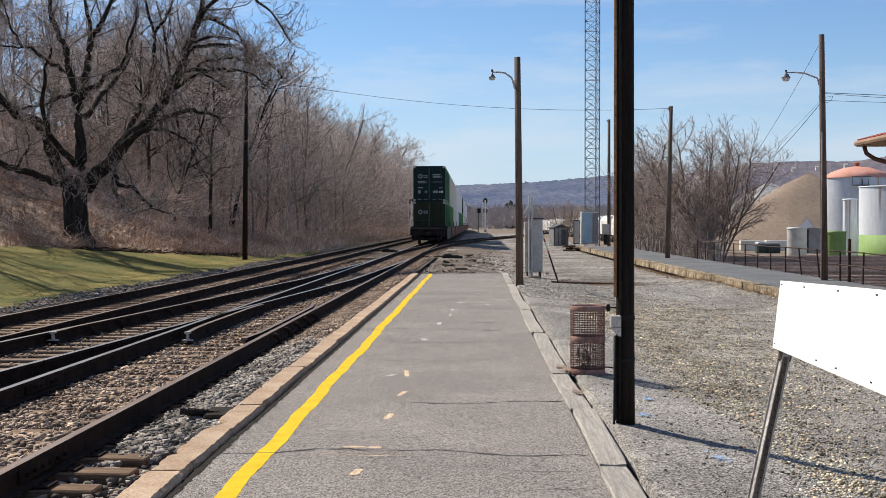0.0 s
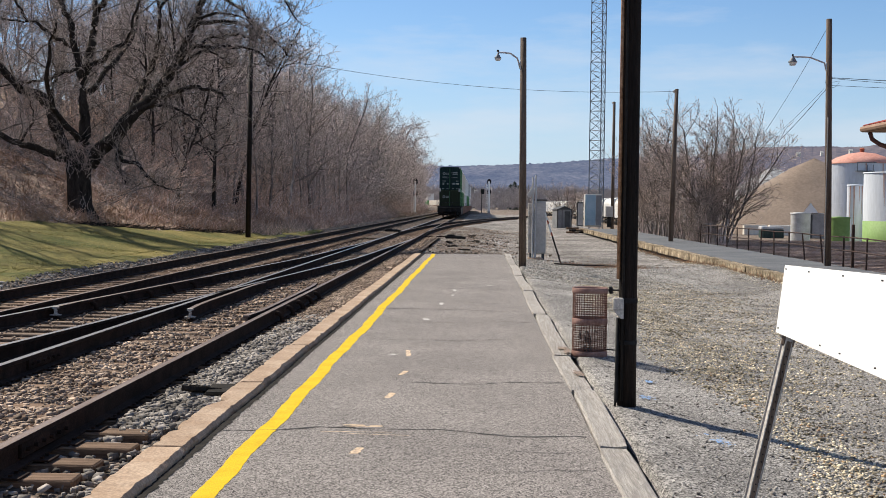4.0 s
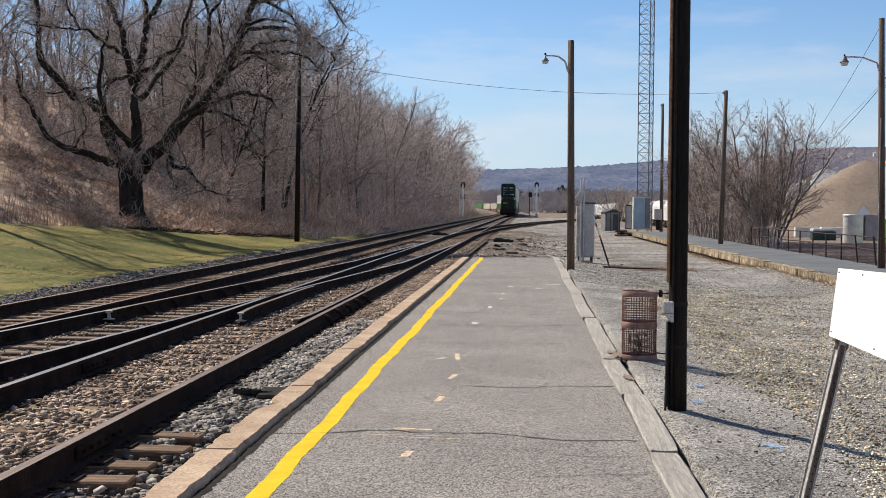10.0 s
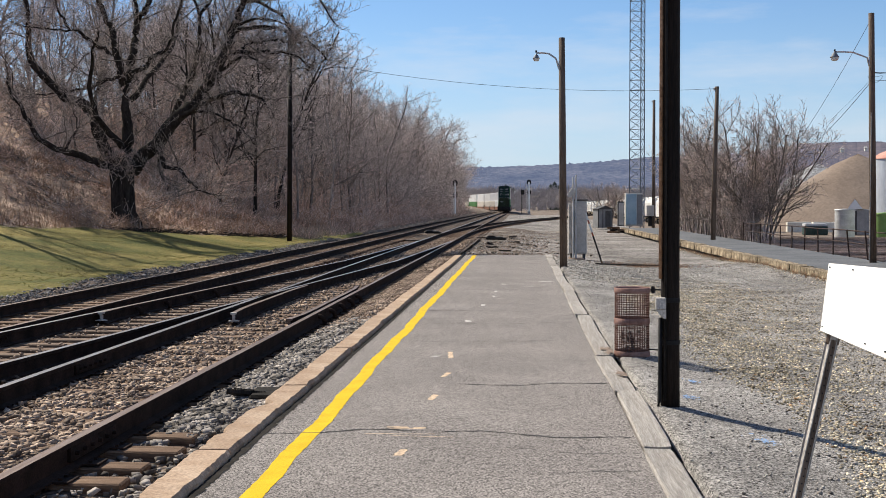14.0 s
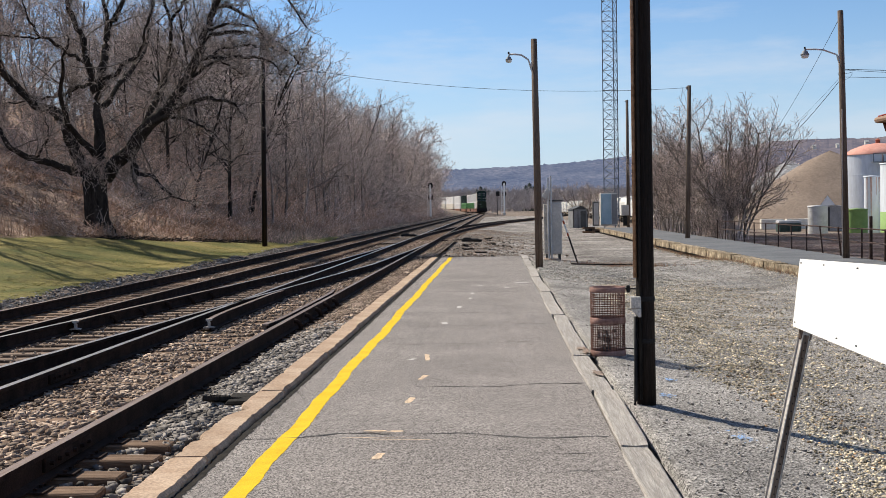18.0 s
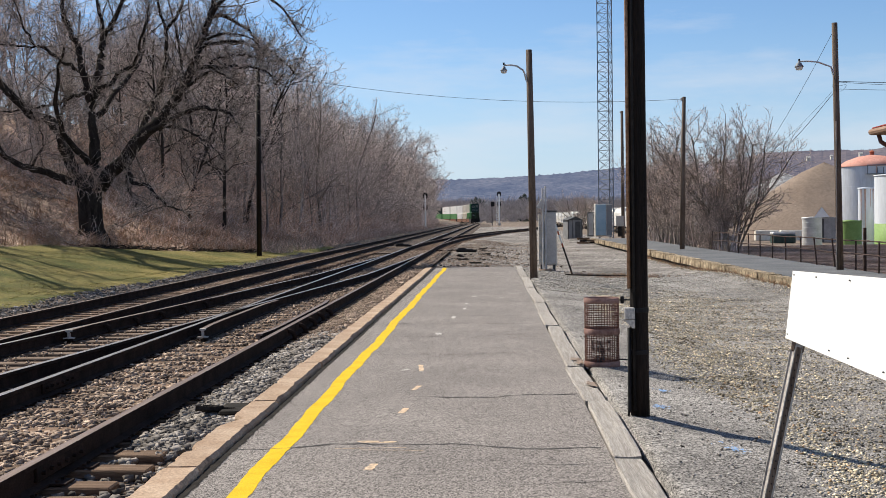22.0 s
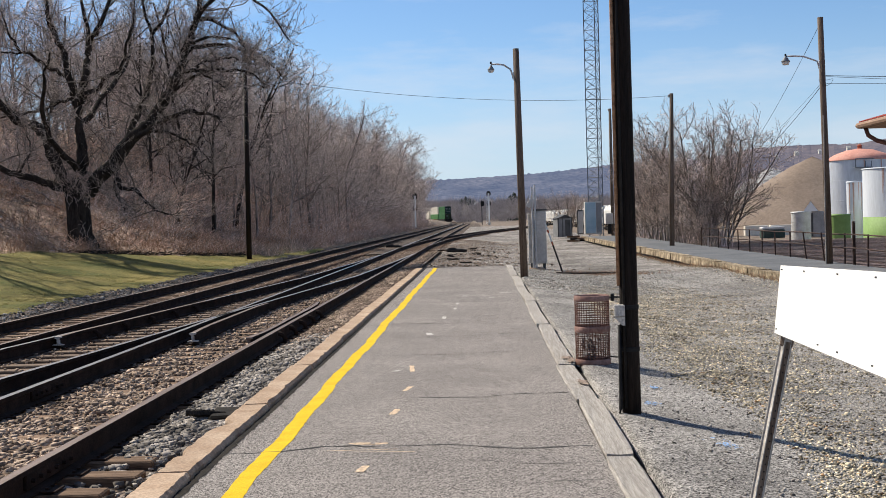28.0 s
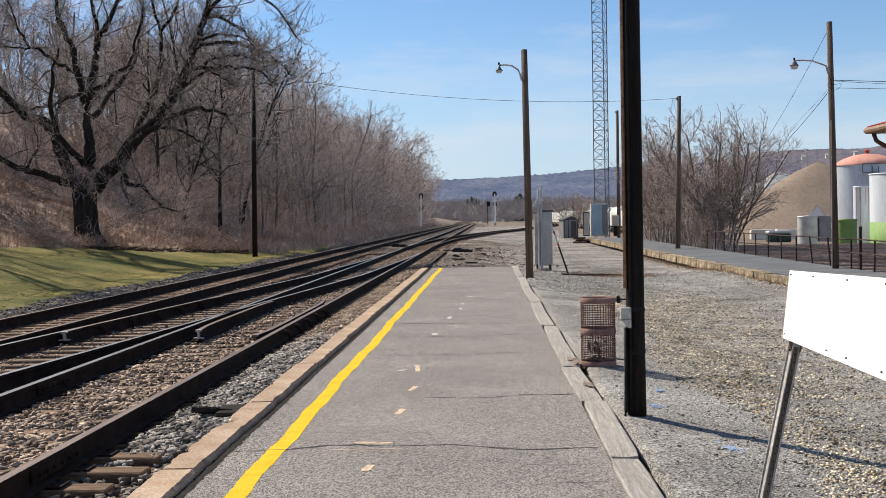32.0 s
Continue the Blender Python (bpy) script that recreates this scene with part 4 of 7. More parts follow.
def street_lamp(foot, top, arm_z, head, pole_r, name_label, side_conduit=False, size=1.0):
    p = thing("street_lamp", name_label, "street lamp", pose(*foot))
    t = Vector(top) - Vector(foot)
    part("pole", Shape().tube([(0, 0, -0.3), t * 0.5, t], [pole_r, pole_r * 0.92, pole_r * 0.8], 12), POLE_BROWN, p, smooth=True)
    a = t * ((arm_z - foot[2]) / t.z)
    h = Vector(head) - Vector(foot)
    pts = [a + Vector((-pole_r * 0.8, 0, -0.1)), a + Vector((-pole_r * 1.3, 0, 0.1))]
    for u in (0.25, 0.5, 0.75, 1.0):
        e = a.lerp(h, u)
        e.z = a.z + (h.z - a.z + 0.13) * math.sin(min(1.0, u * 1.5) * math.pi / 2)
        pts.append(e)
    part("arm", Shape().tube(pts, 0.024, 8), GALV, p, "curved steel arm", smooth=True)
    part("collar", Shape().box(a + Vector((-pole_r * 0.6, 0, 0)), (0.06, 0.1, 0.25), bevel=0.01), GALV, p)
    part("head", Shape().lathe(h, [(q * size, w * size) for q, w in ((0.001, 0.15), (0.03, 0.145), (0.035, 0.10), (0.07, 0.085), (0.085, 0.04), (0.125, -0.01), (0.13, -0.03), (0.115, -0.03))], 16), TOWER, p, "bell-shaped metal lamp head", smooth=True)
    part("lens", Shape().lathe(h, [(q * size, w * size) for q, w in ((0.112, -0.03), (0.105, -0.08), (0.075, -0.12), (0.001, -0.125))], 16), LENS, p, "frosted glass refractor", smooth=True)
    part("photocell", Shape().tube([h + Vector((0, 0, 0.14)), h + Vector((0, 0, 0.20))], 0.026, 8), BLACK, p)
    if side_conduit:
        part("conduit", Shape().tube([(-pole_r - 0.012, -0.03, 0.0), (-pole_r - 0.004, -0.03, 4.3)], 0.018, 8), TIMBER, p, "pale conduit strapped to the pole")
    return p


street_lamp((1.16, 32.3, -0.12), (1.10, 32.4, 6.15), 5.42, (0.415, 32.4, 5.62), 0.105, "weathered wooden pole with one curved-arm street lamp", size=0.75)
street_lamp((10.03, 34.6, -0.05), (9.945, 34.75, 7.08), 5.72, (8.92, 34.7, 5.86), 0.10, "brown wooden pole with a street lamp and wires", True)


def plain_pole(foot, top, r, material, label, arms=False):
    p = thing("telephone_pole", label, "pole", pose(*foot))
    t = Vector(top) - Vector(foot)
    part("shaft", Shape().tube([(0, 0, -0.4), t * 0.5, t], [r, r * 0.9, r * 0.75], 10), material, p, smooth=True)
    part("insulator", Shape().lathe(t + Vector((-r, 0, -0.12)), [(0.03, -0.06), (0.05, -0.02), (0.03, 0.02), (0.05, 0.05), (0.02, 0.09)], 8), GALV, p)
    return p


plain_pole((-10.95, 55.8, -0.05), (-10.87, 55.9, 8.75), 0.125, POLE, "bare blackened wooden pole at the edge of the lawn")
plain_pole((9.17, 57.5, 0.0), (9.355, 57.7, 7.30), 0.125, POLE_BROWN, "brown wooden pole carrying a wire over the tracks")
plain_pole((10.95, 99.0, -0.3), (10.95, 99.0, 10.3), 0.15, POLE_BROWN, "tall brown wooden pole beside the radio tower")


def wire(a, b, sag, r=0.012):
    a, b = Vector(a), Vector(b)
    pts = [a.lerp(b, u) - Vector((0, 0, sag * 4 * u * (1 - u))) for u in np.linspace(0, 1, 17)]
    return solid("overhead_wire", Shape().tube(pts, r, 5), WIRE, "thin black overhead wire slung between poles", "wire", group="overhead wires")


wire((9.3, 57.7, 7.2), (-10.87, 55.9, 8.65), 0.62, 0.009)
wire((9.9, 34.7, 6.85), (13.4, 57.7, 5.0), 0.12, 0.007)
wire((9.9, 34.7, 5.08), (13.8, 57.7, 4.45), 0.10, 0.009)
wire((9.9, 34.7, 5.16), (13.6, 57.7, 4.75), 0.10, 0.004)
wire((10.0, 34.7, 5.40), (17.5, 33.0, 5.0), 0.05, 0.009)
wire((10.0, 34.7, 5.38), (17.5, 33.0, 4.9), 0.1, 0.006)
wire((10.0, 34.7, 5.18), (17.5, 33.0, 4.95), 0.08, 0.006)
solid("wire_loop", Shape().tube([(10.0 + 0.2 * math.cos(a), 34.5, 5.22 + 0.08 * math.sin(a) + 0.05 * math.cos(2 * a)) for a in np.linspace(0, 6.28, 20)], 0.005, 5), WIRE, "slack loop of wire tied to the pole", "wire")

# ---- signals and cabinets beyond the platform ----


def relay_cabinet():
    c = thing("relay_cabinet", "tall grey trackside relay cabinet on short legs", "cabinet", pose(1.86, 39.0, -0.16))
    part("body", Shape().box((0.06, 0, 1.08), (0.44, 0.42, 1.72), bevel=0.02), CABINET, c)
    part("door", Shape().box((0.08, -0.222, 1.08), (0.36, 0.02, 1.6), bevel=0.006), CABINET, c)
    part("roof", Shape().box((0.06, 0, 1.97), (0.50, 0.48, 0.05), bevel=0.012), CABDARK, c)
    part("side_box", Shape().box((-0.235, 0.02, 1.05), (0.13, 0.36, 1.62), bevel=0.015), POSTGREY, c, "narrow weathered side box")
    for x, h in ((-0.16, 2.72), (-0.07, 2.78)):
        part("post", Shape().tube([(x, -0.26, 0.05), (x, -0.26, h)], 0.032, 8), GALV, c, "pale steel post")
    part("head_box", Shape().box((-0.22, -0.26, 2.2), (0.16, 0.12, 0.3), pose(0, 0, 0, 0, 35, 0), bevel=0.01), CABINET, c)
    for x in (-0.2, 0.2):
        part("leg", Shape().box((x, 0, 0.11), (0.08, 0.3, 0.24), bevel=0.01), CABDARK, c)
    part("footing", Shape().box((-0.05, -0.1, 0.03), (0.5, 0.5, 0.12), bevel=0.03), CONCRETE, c)


relay_cabinet()
_stick = thing("marker_stick", "leaning stick, orange and white above, black below", "marker pole", pose(2.52, 37.0, -0.16))
_a, _b = Vector((0, 0, -0.02)), Vector((-0.50, 0.25, 1.55))
for _k, (_u, _w, _m, _l) in enumerate(((0, 0.55, BLACK, "black lower half"), (0.55, 0.62, RUSTRED, "faded orange stripe"), (0.62, 0.79, LETTER, "white stripe"), (0.79, 0.86, RUSTRED, "faded orange stripe"), (0.86, 1.0, LETTER, "white stripe"))):
    part("stripe" if _k else "shaft", Shape().tube([_a.lerp(_b, _u), _a.lerp(_b, _w)], 0.028, 8), _m, _stick, _l)

# Thin dark line along the gravel, right of the cabinet.
solid("dark_ground_tube", Shape().tube([(2.25, 35.9, -0.11), (2.9, 35.3, -0.12), (3.6, 35.2, -0.12), (4.1, 35.1, -0.13)], [0.026, 0.024, 0.018, 0.008], 6), BARK, "thin dark tapering tube lying on the gravel", "branch")

bungalow = thing("equipment_shed", "small grey metal equipment shed with a low gable", "shed", pose(7.05, 103, -0.25, 0, 0, 12) @ Matrix.Diagonal((0.84, 1, 1.06, 1)))
part("wall", Shape().box((0, 0, 0.75), (1.5, 1.6, 1.5), bevel=0.02), SHEDGREY, bungalow)
part("corner_post", Shape().box((-0.72, -0.8, 0.75), (0.1, 0.06, 1.5)).box((0.72, -0.8, 0.75), (0.1, 0.06, 1.5)).box((-0.25, -0.81, 0.75), (0.05, 0.05, 1.5)), CABDARK, bungalow)
part("roof", Shape().add([(-0.85, -0.9, 1.5), (0.85, -0.9, 1.5), (0.85, 0.9, 1.5), (-0.85, 0.9, 1.5), (0, -0.9, 1.78), (0, 0.9, 1.78)], [(0, 1, 4), (2, 3, 5), (0, 4, 5, 3), (1, 2, 5, 4), (0, 3, 2, 1)]), CABDARK, bungalow)
part("door", Shape().box((0.3, -0.815, 0.72), (0.55, 0.03, 1.3), bevel=0.008), CABDARK, bungalow)

hut = thing("equipment_hut", "steel equipment hut with a pale blue panel", "equipment hut", pose(9.35, 98.5, -0.02))
part("body", Shape().box((-0.05, 0.3, 1.33), (1.36, 1.2, 2.66), bevel=0.03), CABINET, hut)
part("blue_panel", Shape().box((-0.30, -0.325, 1.36), (0.86, 0.05, 2.5), bevel=0.015), BLUEPANEL, hut, "pale blue sheet panel")
part("grey_panel", Shape().box((0.40, -0.325, 1.34), (0.44, 0.04, 2.45), bevel=0.015), SHEDGREY, hut, "grey door panel")
lowcab = thing("meter_cabinet", "narrow dark metal cabinet beside the hut", "cabinet", pose(8.2, 98.3, -0.02))
part("body", Shape().box((0, 0, 1.0), (0.5, 0.5, 2.0), bevel=0.02), CABDARK, lowcab)
part("door", Shape().box((0.02, -0.26, 1.0), (0.4, 0.02, 1.8), bevel=0.006), CABINET, lowcab)
meter = thing("meter_box", "tan meter box on a short post", "meter box", pose(10.35, 96, -0.02))
part("post", Shape().box((0, 0, 0.5), (0.3, 0.2, 1.0)), BLACK, meter)
part("box", Shape().box((0, -0.02, 1.25), (0.6, 0.3, 0.85), bevel=0.02), CABINET, meter)


def radio_tower():
    t = thing("radio_tower", "tall slim galvanised steel lattice radio tower", "radio tower", pose(10.75, 110, -0.4))
    w, h, bay = 0.80, 40.0, 0.9
    legs = [Vector((w * math.cos(a), w * math.sin(a), 0)) for a in (radians(-80), radians(40), radians(160))]
    for p in legs:
        part("leg", Shape().tube([p, p + Vector((0, 0, h))], 0.045, 5), TOWER, t)
    for i in range(3):
        s = Shape()
        a, b = legs[i], legs[(i + 1) % 3]
        for k in range(int(h / bay)):
            z0, z1 = Vector((0, 0, k * bay)), Vector((0, 0, (k + 1) * bay))
            s.tube([a + z0, b + z1], 0.02, 4, False)
            s.tube([b + z0, a + z1], 0.02, 4, False)
            s.tube([a + z1, b + z1], 0.02, 4, False)
        part("bracing", s, TOWER, t, "crossed steel bracing of one face")


radio_tower()


def signal_mast(x, y, z, h, flip, second=True):
    s = thing("railway_signal", "tall pale railway signal mast with round black heads", "railway signal", pose(x, y, z), group="railway signals")
    part("mast", Shape().tube([(0, 0, 0), (0, 0, h)], 0.19, 8), WHITE, s)
    part("base", Shape().box((0, 0, 0.3), (0.7, 0.7, 0.6), bevel=0.05), CABINET, s)
    lad = Shape()
    for q in (-0.2, 0.2):
        lad.tube([(-0.55 * flip + q, 0, 0.2), (-0.45 * flip + q, 0, h - 0.6)], 0.04, 4)
    for k in range(int(h / 0.45) - 2):
        lad.tube([(-0.55 * flip - 0.2, 0, 0.6 + k * 0.45), (-0.55 * flip + 0.2, 0, 0.6 + k * 0.45)], 0.03, 4)
    part("ladder", lad, WHITE, s)
    for zc in (h - 0.1, h - 2.6):
        hd = Shape()
        prof = [(0.46 * math.cos(a), 0.60 * math.sin(a)) for a in np.linspace(0, 2 * math.pi, 18)[:-1]]
        n = len(prof)
        hd.add([(a, -0.18, zc + b) for a, b in prof] + [(a, -0.10, zc + b) for a, b in prof], [tuple(range(n))[::-1], tuple(range(n, 2 * n))] + [(j, (j + 1) % n, n + (j + 1) % n, n + j) for j in range(n)])
        rim = Shape()
        rim.add([(a * 1.22, -0.09, zc + b * 1.16) for a, b in prof] + [(a * 1.22, -0.05, zc + b * 1.16) for a, b in prof], [tuple(range(n))[::-1], tuple(range(n, 2 * n))] + [(j, (j + 1) % n, n + (j + 1) % n, n + j) for j in range(n)])
        part("backboard_rim", rim, BLACK, s, "black rim of the backboard", pose(0, 0.42, 0))
        hd.box((0, -0.02, zc), (0.4, 0.2, 0.9), bevel=0.08)
        hd.box((0, 0.15, zc), (0.4, 0.3, 0.9), bevel=0.08)
        part("signal_head", hd, BLACK, s, "black signal head with a round backboard", pose(0, 0.42, 0))
    return s


signal_mast(2.15, 300, -0.3, 8.0, 1)
_near = signal_mast(-11.2, 204, -0.2, 7.4, 1)
_near.scale = (0.79, 0.79, 0.79)
_far = thing("railway_signal", "short dark signal post with one boxy head", "railway signal", pose(0.35, 298, -0.3), group="railway signals")
part("mast", Shape().tube([(0, 0, 0), (0, 0, 6.2)], 0.09, 8), BLACK, _far)
part("signal_head", Shape().box((0.2, 0, 5.4), (0.9, 0.5, 1.2), bevel=0.1), BLACK, _far)

# switch machine and scattered debris by the turnout
sw = thing("switch_machine", "low black switch machine bolted beside the turnout", "switch machine", pose(-1.35, 61.5, -0.12))
part("body", Shape().box((0, 0, 0.08), (0.9, 0.34, 0.16), bevel=0.05).box((0.36, 0, 0.05), (0.5, 0.2, 0.12), bevel=0.03), BLACK, sw)
part("lid", Shape().box((-0.15, 0, 0.18), (0.42, 0.28, 0.07), bevel=0.03), BLACK, sw)
part("rod", Shape().tube([(-0.4, 0.1, 0.1), (-1.5, 0.1, 0.08)], 0.03, 6), RUST_SHADED, sw)
sw2 = copy_thing(sw, pose(-5.7, 76.5, -0.14))
_rng = random.Random(11)
for _k in range(6):
    _x, _y = _rng.uniform(-1.6, 0.6), 46 + 4.4 * _k
    solid("scrap_timber", Shape().box((0, 0, 0), (_rng.uniform(0.25, 0.6), _rng.uniform(0.08, 0.15), 0.06), pose(0, 0, 0, _rng.uniform(-14, 14), _rng.uniform(-12, 12), _rng.uniform(-70, 70)), bevel=0.008), BARK, "dark broken timber lying in the ballast", "timber", group="scrap timbers", m=pose(_x, _y, float(lot_z(_x, _y)) + 0.03))
for _k in range(7):
    solid("timber", Shape().box((0, 0, 0), (1.0, 0.2, 0.14), bevel=0.015), BARK if _k % 2 else TIE, "old timber in a low untidy stack", "timber", group="stacked timbers", m=pose(6.7 + 0.5 * (_k % 3), 86.5 + 0.4 * (_k % 3), -0.27 + 0.15 * (_k // 3), 0, 0, -40 + 35 * (_k % 4)))

# ---- woods ----


def grow(rng, p, d, length, r, level, segs, prm):
    """One branch and all that grows from it; sticks are filed by level."""
    n = prm["n"][level]
    step = length / n
    for k in range(n):
        d = (d + Vector((rng.gauss(0, 1), rng.gauss(0, 1), rng.gauss(0, 1))) * prm["wobble"][level] + Vector((0, 0, prm["up"][level]))).normalized()
        q = p + d * step
        r1 = max(r * (1 - prm["taper"][level] / n), prm["thin"])
        segs[level].append((*p, *q, r, r1))
        if level + 1 < len(prm["n"]) and (k + 1) / n > prm["bare"][level]:
            kids = prm["kids"][level]
            kids = int(kids) + (rng.random() < kids - int(kids))
            for _ in range(kids):
                side = d.orthogonal().normalized()
                side.rotate(Matrix.Rotation(rng.uniform(0, 2 * math.pi), 3, d))
                a = prm["angle"][level] * rng.uniform(0.7, 1.3)
                nd = (d * math.cos(a) + side * math.sin(a)).normalized()
                at = p.lerp(q, rng.random())
                grow(rng, at, nd, length * prm["ratio"][level] * rng.uniform(0.6, 1.2) * (1.15 - 0.5 * k / n), max(min(r1 * 0.62, prm["cap"][level]), prm["thin"]), level + 1, segs, prm)
        p, r = q, r1


def arrays_mesh(name, segs, sides, material, smooth_on=False):
    v, f = prisms(segs, sides)
    return mesh_of(name, v, f, material, smooth_on)


WOOD = dict(n=(9, 5, 3, 2), wobble=(0.08, 0.18, 0.28, 0.35), up=(0.05, 0.06, 0.03, 0.0), taper=(0.85, 0.75, 0.6, 0.4), thin=0.0075, bare=(0.30, 0.1, 0.0), kids=(2.4, 1.3, 1.7), angle=(0.8, 0.75, 0.85), ratio=(0.34, 0.5, 0.5), cap=(0.06, 0.022, 0.0095))
BUSH = dict(n=(6, 4, 3, 2), wobble=(0.04, 0.08, 0.13, 0.2), up=(0.03, 0.09, 0.08, 0.06), taper=(0.8, 0.7, 0.6, 0.4), thin=0.0065, bare=(0.15, 0.1, 0.0), kids=(2.7, 1.7, 1.5), angle=(0.6, 0.6, 0.65), ratio=(0.37, 0.46, 0.5), cap=(0.035, 0.016, 0.0085))


CROWN = dict(BUSH, n=(8, 5, 3, 2), wobble=(0.10, 0.15, 0.2, 0.26), up=(0.05, 0.05, 0.03, 0.02), bare=(0.33, 0.1, 0.0), kids=(2.3, 1.55, 1.6), angle=(0.66, 0.62, 0.7), ratio=(0.34, 0.5, 0.5))


def wood_tree(k, height, r, material, twig, prm, stems=1, spread=0.0):
    rng = random.Random(100 + k)
    segs = [[], [], [], []]
    for s in range(stems):
        a = 6.28 * s / stems + rng.uniform(0, 1)
        d = Vector((spread * math.cos(a), spread * math.sin(a), 1)).normalized()
        grow(rng, Vector((0.12 * math.cos(a), 0.12 * math.sin(a), -0.4)) if stems > 1 else Vector((0, 0, -0.4)), d, height * rng.uniform(0.8, 1.1), r * rng.uniform(0.8, 1.1), 0, segs, prm)
    return arrays_mesh("trunk", segs[0], 7, material, True), arrays_mesh("crown", segs[1] + segs[2], 4, material), arrays_mesh("twig_layer", segs[3], 3, twig)


def plant(meshes, m, label, category, group, name="bare_tree"):
    t = thing(name, label, category, m, group)
    for nm, me in zip(("trunk", "crown", "twig_layer"), meshes):
        q = link(nm, me, t)
        if nm != "trunk" or name != "bare_tree":
            q["kind"] = "stuff"
    return t


_kinds = [wood_tree(k, h, r, BARK_MID if k in (1, 6) else BARK_GREY, TWIG, WOOD) for k, (h, r) in enumerate(((15, 0.19), (13, 0.14), (17, 0.21), (11, 0.11), (14, 0.16), (9.0, 0.085), (16, 0.17)))]
WOOD_FAR = dict(WOOD, wobble=(0.11, 0.22, 0.3, 0.36), bare=(0.1, 0.1, 0.0), kids=(2.5, 1.35, 1.45), thin=0.012, cap=(0.06, 0.027, 0.014))
_kinds += [wood_tree(20 + k, h, r, BARK_GREY, TWIG, WOOD_FAR) for k, (h, r) in enumerate(((15, 0.13), (13, 0.11), (16, 0.14), (11, 0.09)))]
_tops = [max(v.co.z for v in k[1].vertices) for k in _kinds]
_proto = [plant(k, pose(0, 0, 0), "bare grey-brown deciduous tree on the wooded bank", "tree", "wooded bank") for k in _kinds]
_kinds = None
_rng = random.Random(5)
_spots, _n = [], 0
while len(_spots) < 335 and _n < 9000:
    _n += 1
    _y = 48 + 340 * _rng.random() ** 1.35
    _b = float(bank_x(_y))
    _x = _b - 0.6 - (24 if _y < 130 else 12) * _rng.random() ** 1.25
    if (_y < 100 and _x < _b - 6 and _rng.random() < 0.55) or (_x < -0.36 * _y and _rng.random() < 0.45):
        continue
    if _x < -0.44 * _y - 4 or (_y < 72 and _x > -23.5):
        continue
    if all((_x - a) ** 2 + (_y - b) ** 2 > (1.3 + _y * 0.007) ** 2 for a, b in _spots):
        _spots.append((_x, _y))
_placed = set()
for _k, (_x, _y) in enumerate(_spots):
    _sc = _rng.uniform(0.78, 1.12) * (1.0 if _y > 90 else 0.95)
    _m = pose(_x, _y, float(ground_z(_x, _y)), _rng.uniform(-4, 4), _rng.uniform(-4, 4), _rng.uniform(0, 360))
    _i = 7 + _k % 4 if _y > 125 else _k % 7
    # the wood's skyline falls away towards its far end
    _sky = 1.6 + _y * float(np.interp(_x / _y, (-0.42, -0.34, -0.27, -0.22, -0.17, -0.155, -0.135, -0.107, -0.079, -0.06, -0.046), (0.27, 0.21, 0.185, 0.19, 0.16, 0.125, 0.11, 0.102, 0.084, 0.06, 0.03)))
    _sc = max(0.35, min(_sc, (_sky - float(ground_z(_x, _y))) / _tops[_i] * _rng.uniform(0.86, 1.03)))
    if _i in _placed:
        _t = copy_thing(_proto[_i], _m)
    else:
        _t = _proto[_i]
        _t.matrix_basis = _m
        _placed.add(_i)
    _t.scale = (_sc, _sc, _sc)

DARKWOOD = dict(WOOD, wobble=(0.13, 0.22, 0.3, 0.36), taper=(0.95, 0.8, 0.6, 0.4), kids=(2.2, 1.3, 1.4))
# Near-black bark paints in the shade these trunks stand in.
_dark = [plant(wood_tree(40 + k, h, r, BARK, TWIG, DARKWOOD), pose(0, 0, 0), "bare tree on the bank behind the old tree, bark coloured shade-dark", "tree", "dark trees on the bank") for k, (h, r) in enumerate(((12, 0.14), (10, 0.10), (13.5, 0.13)))]
for _k, (_q, _y) in enumerate(((-0.276, 66), (-0.256, 63), (-0.247, 70), (-0.226, 66), (-0.30, 71), (-0.207, 75))):
    _m = pose(_q * _y, _y, float(ground_z(_q * _y, _y)), 0, 5 * math.sin(_k * 2.0), 47 * _k)
    if _k < 3:
        _dark[_k].matrix_basis = _m
    else:
        copy_thing(_dark[_k % 3], _m)

# a tall tree on the lawn's slope whose boughs hang in from the edge of the view
for _x, _y, _i, _r in ((-20.6, 40.0, 2, 20), (-24.0, 45.5, 4, 130)):
    _t = copy_thing(_proto[_i], pose(_x, _y, float(ground_z(_x, _y)), 0, 0, _r))
    _t.scale = (0.95, 0.95, 0.95)

# crowded saplings under the trees
SAPLING = dict(BUSH, n=(5, 4, 3, 2), wobble=(0.22, 0.28, 0.34, 0.36), kids=(1.6, 1.2, 1.25), thin=0.0075, cap=(0.026, 0.013, 0.0085))
_sap = [wood_tree(70 + k, h, 0.045, BARK_GREY, TWIG if k % 2 else BRAMBLE, SAPLING, 5, 0.3) for k, h in enumerate((4.6, 3.6, 5.6, 4.2))]
_sap_done = {}
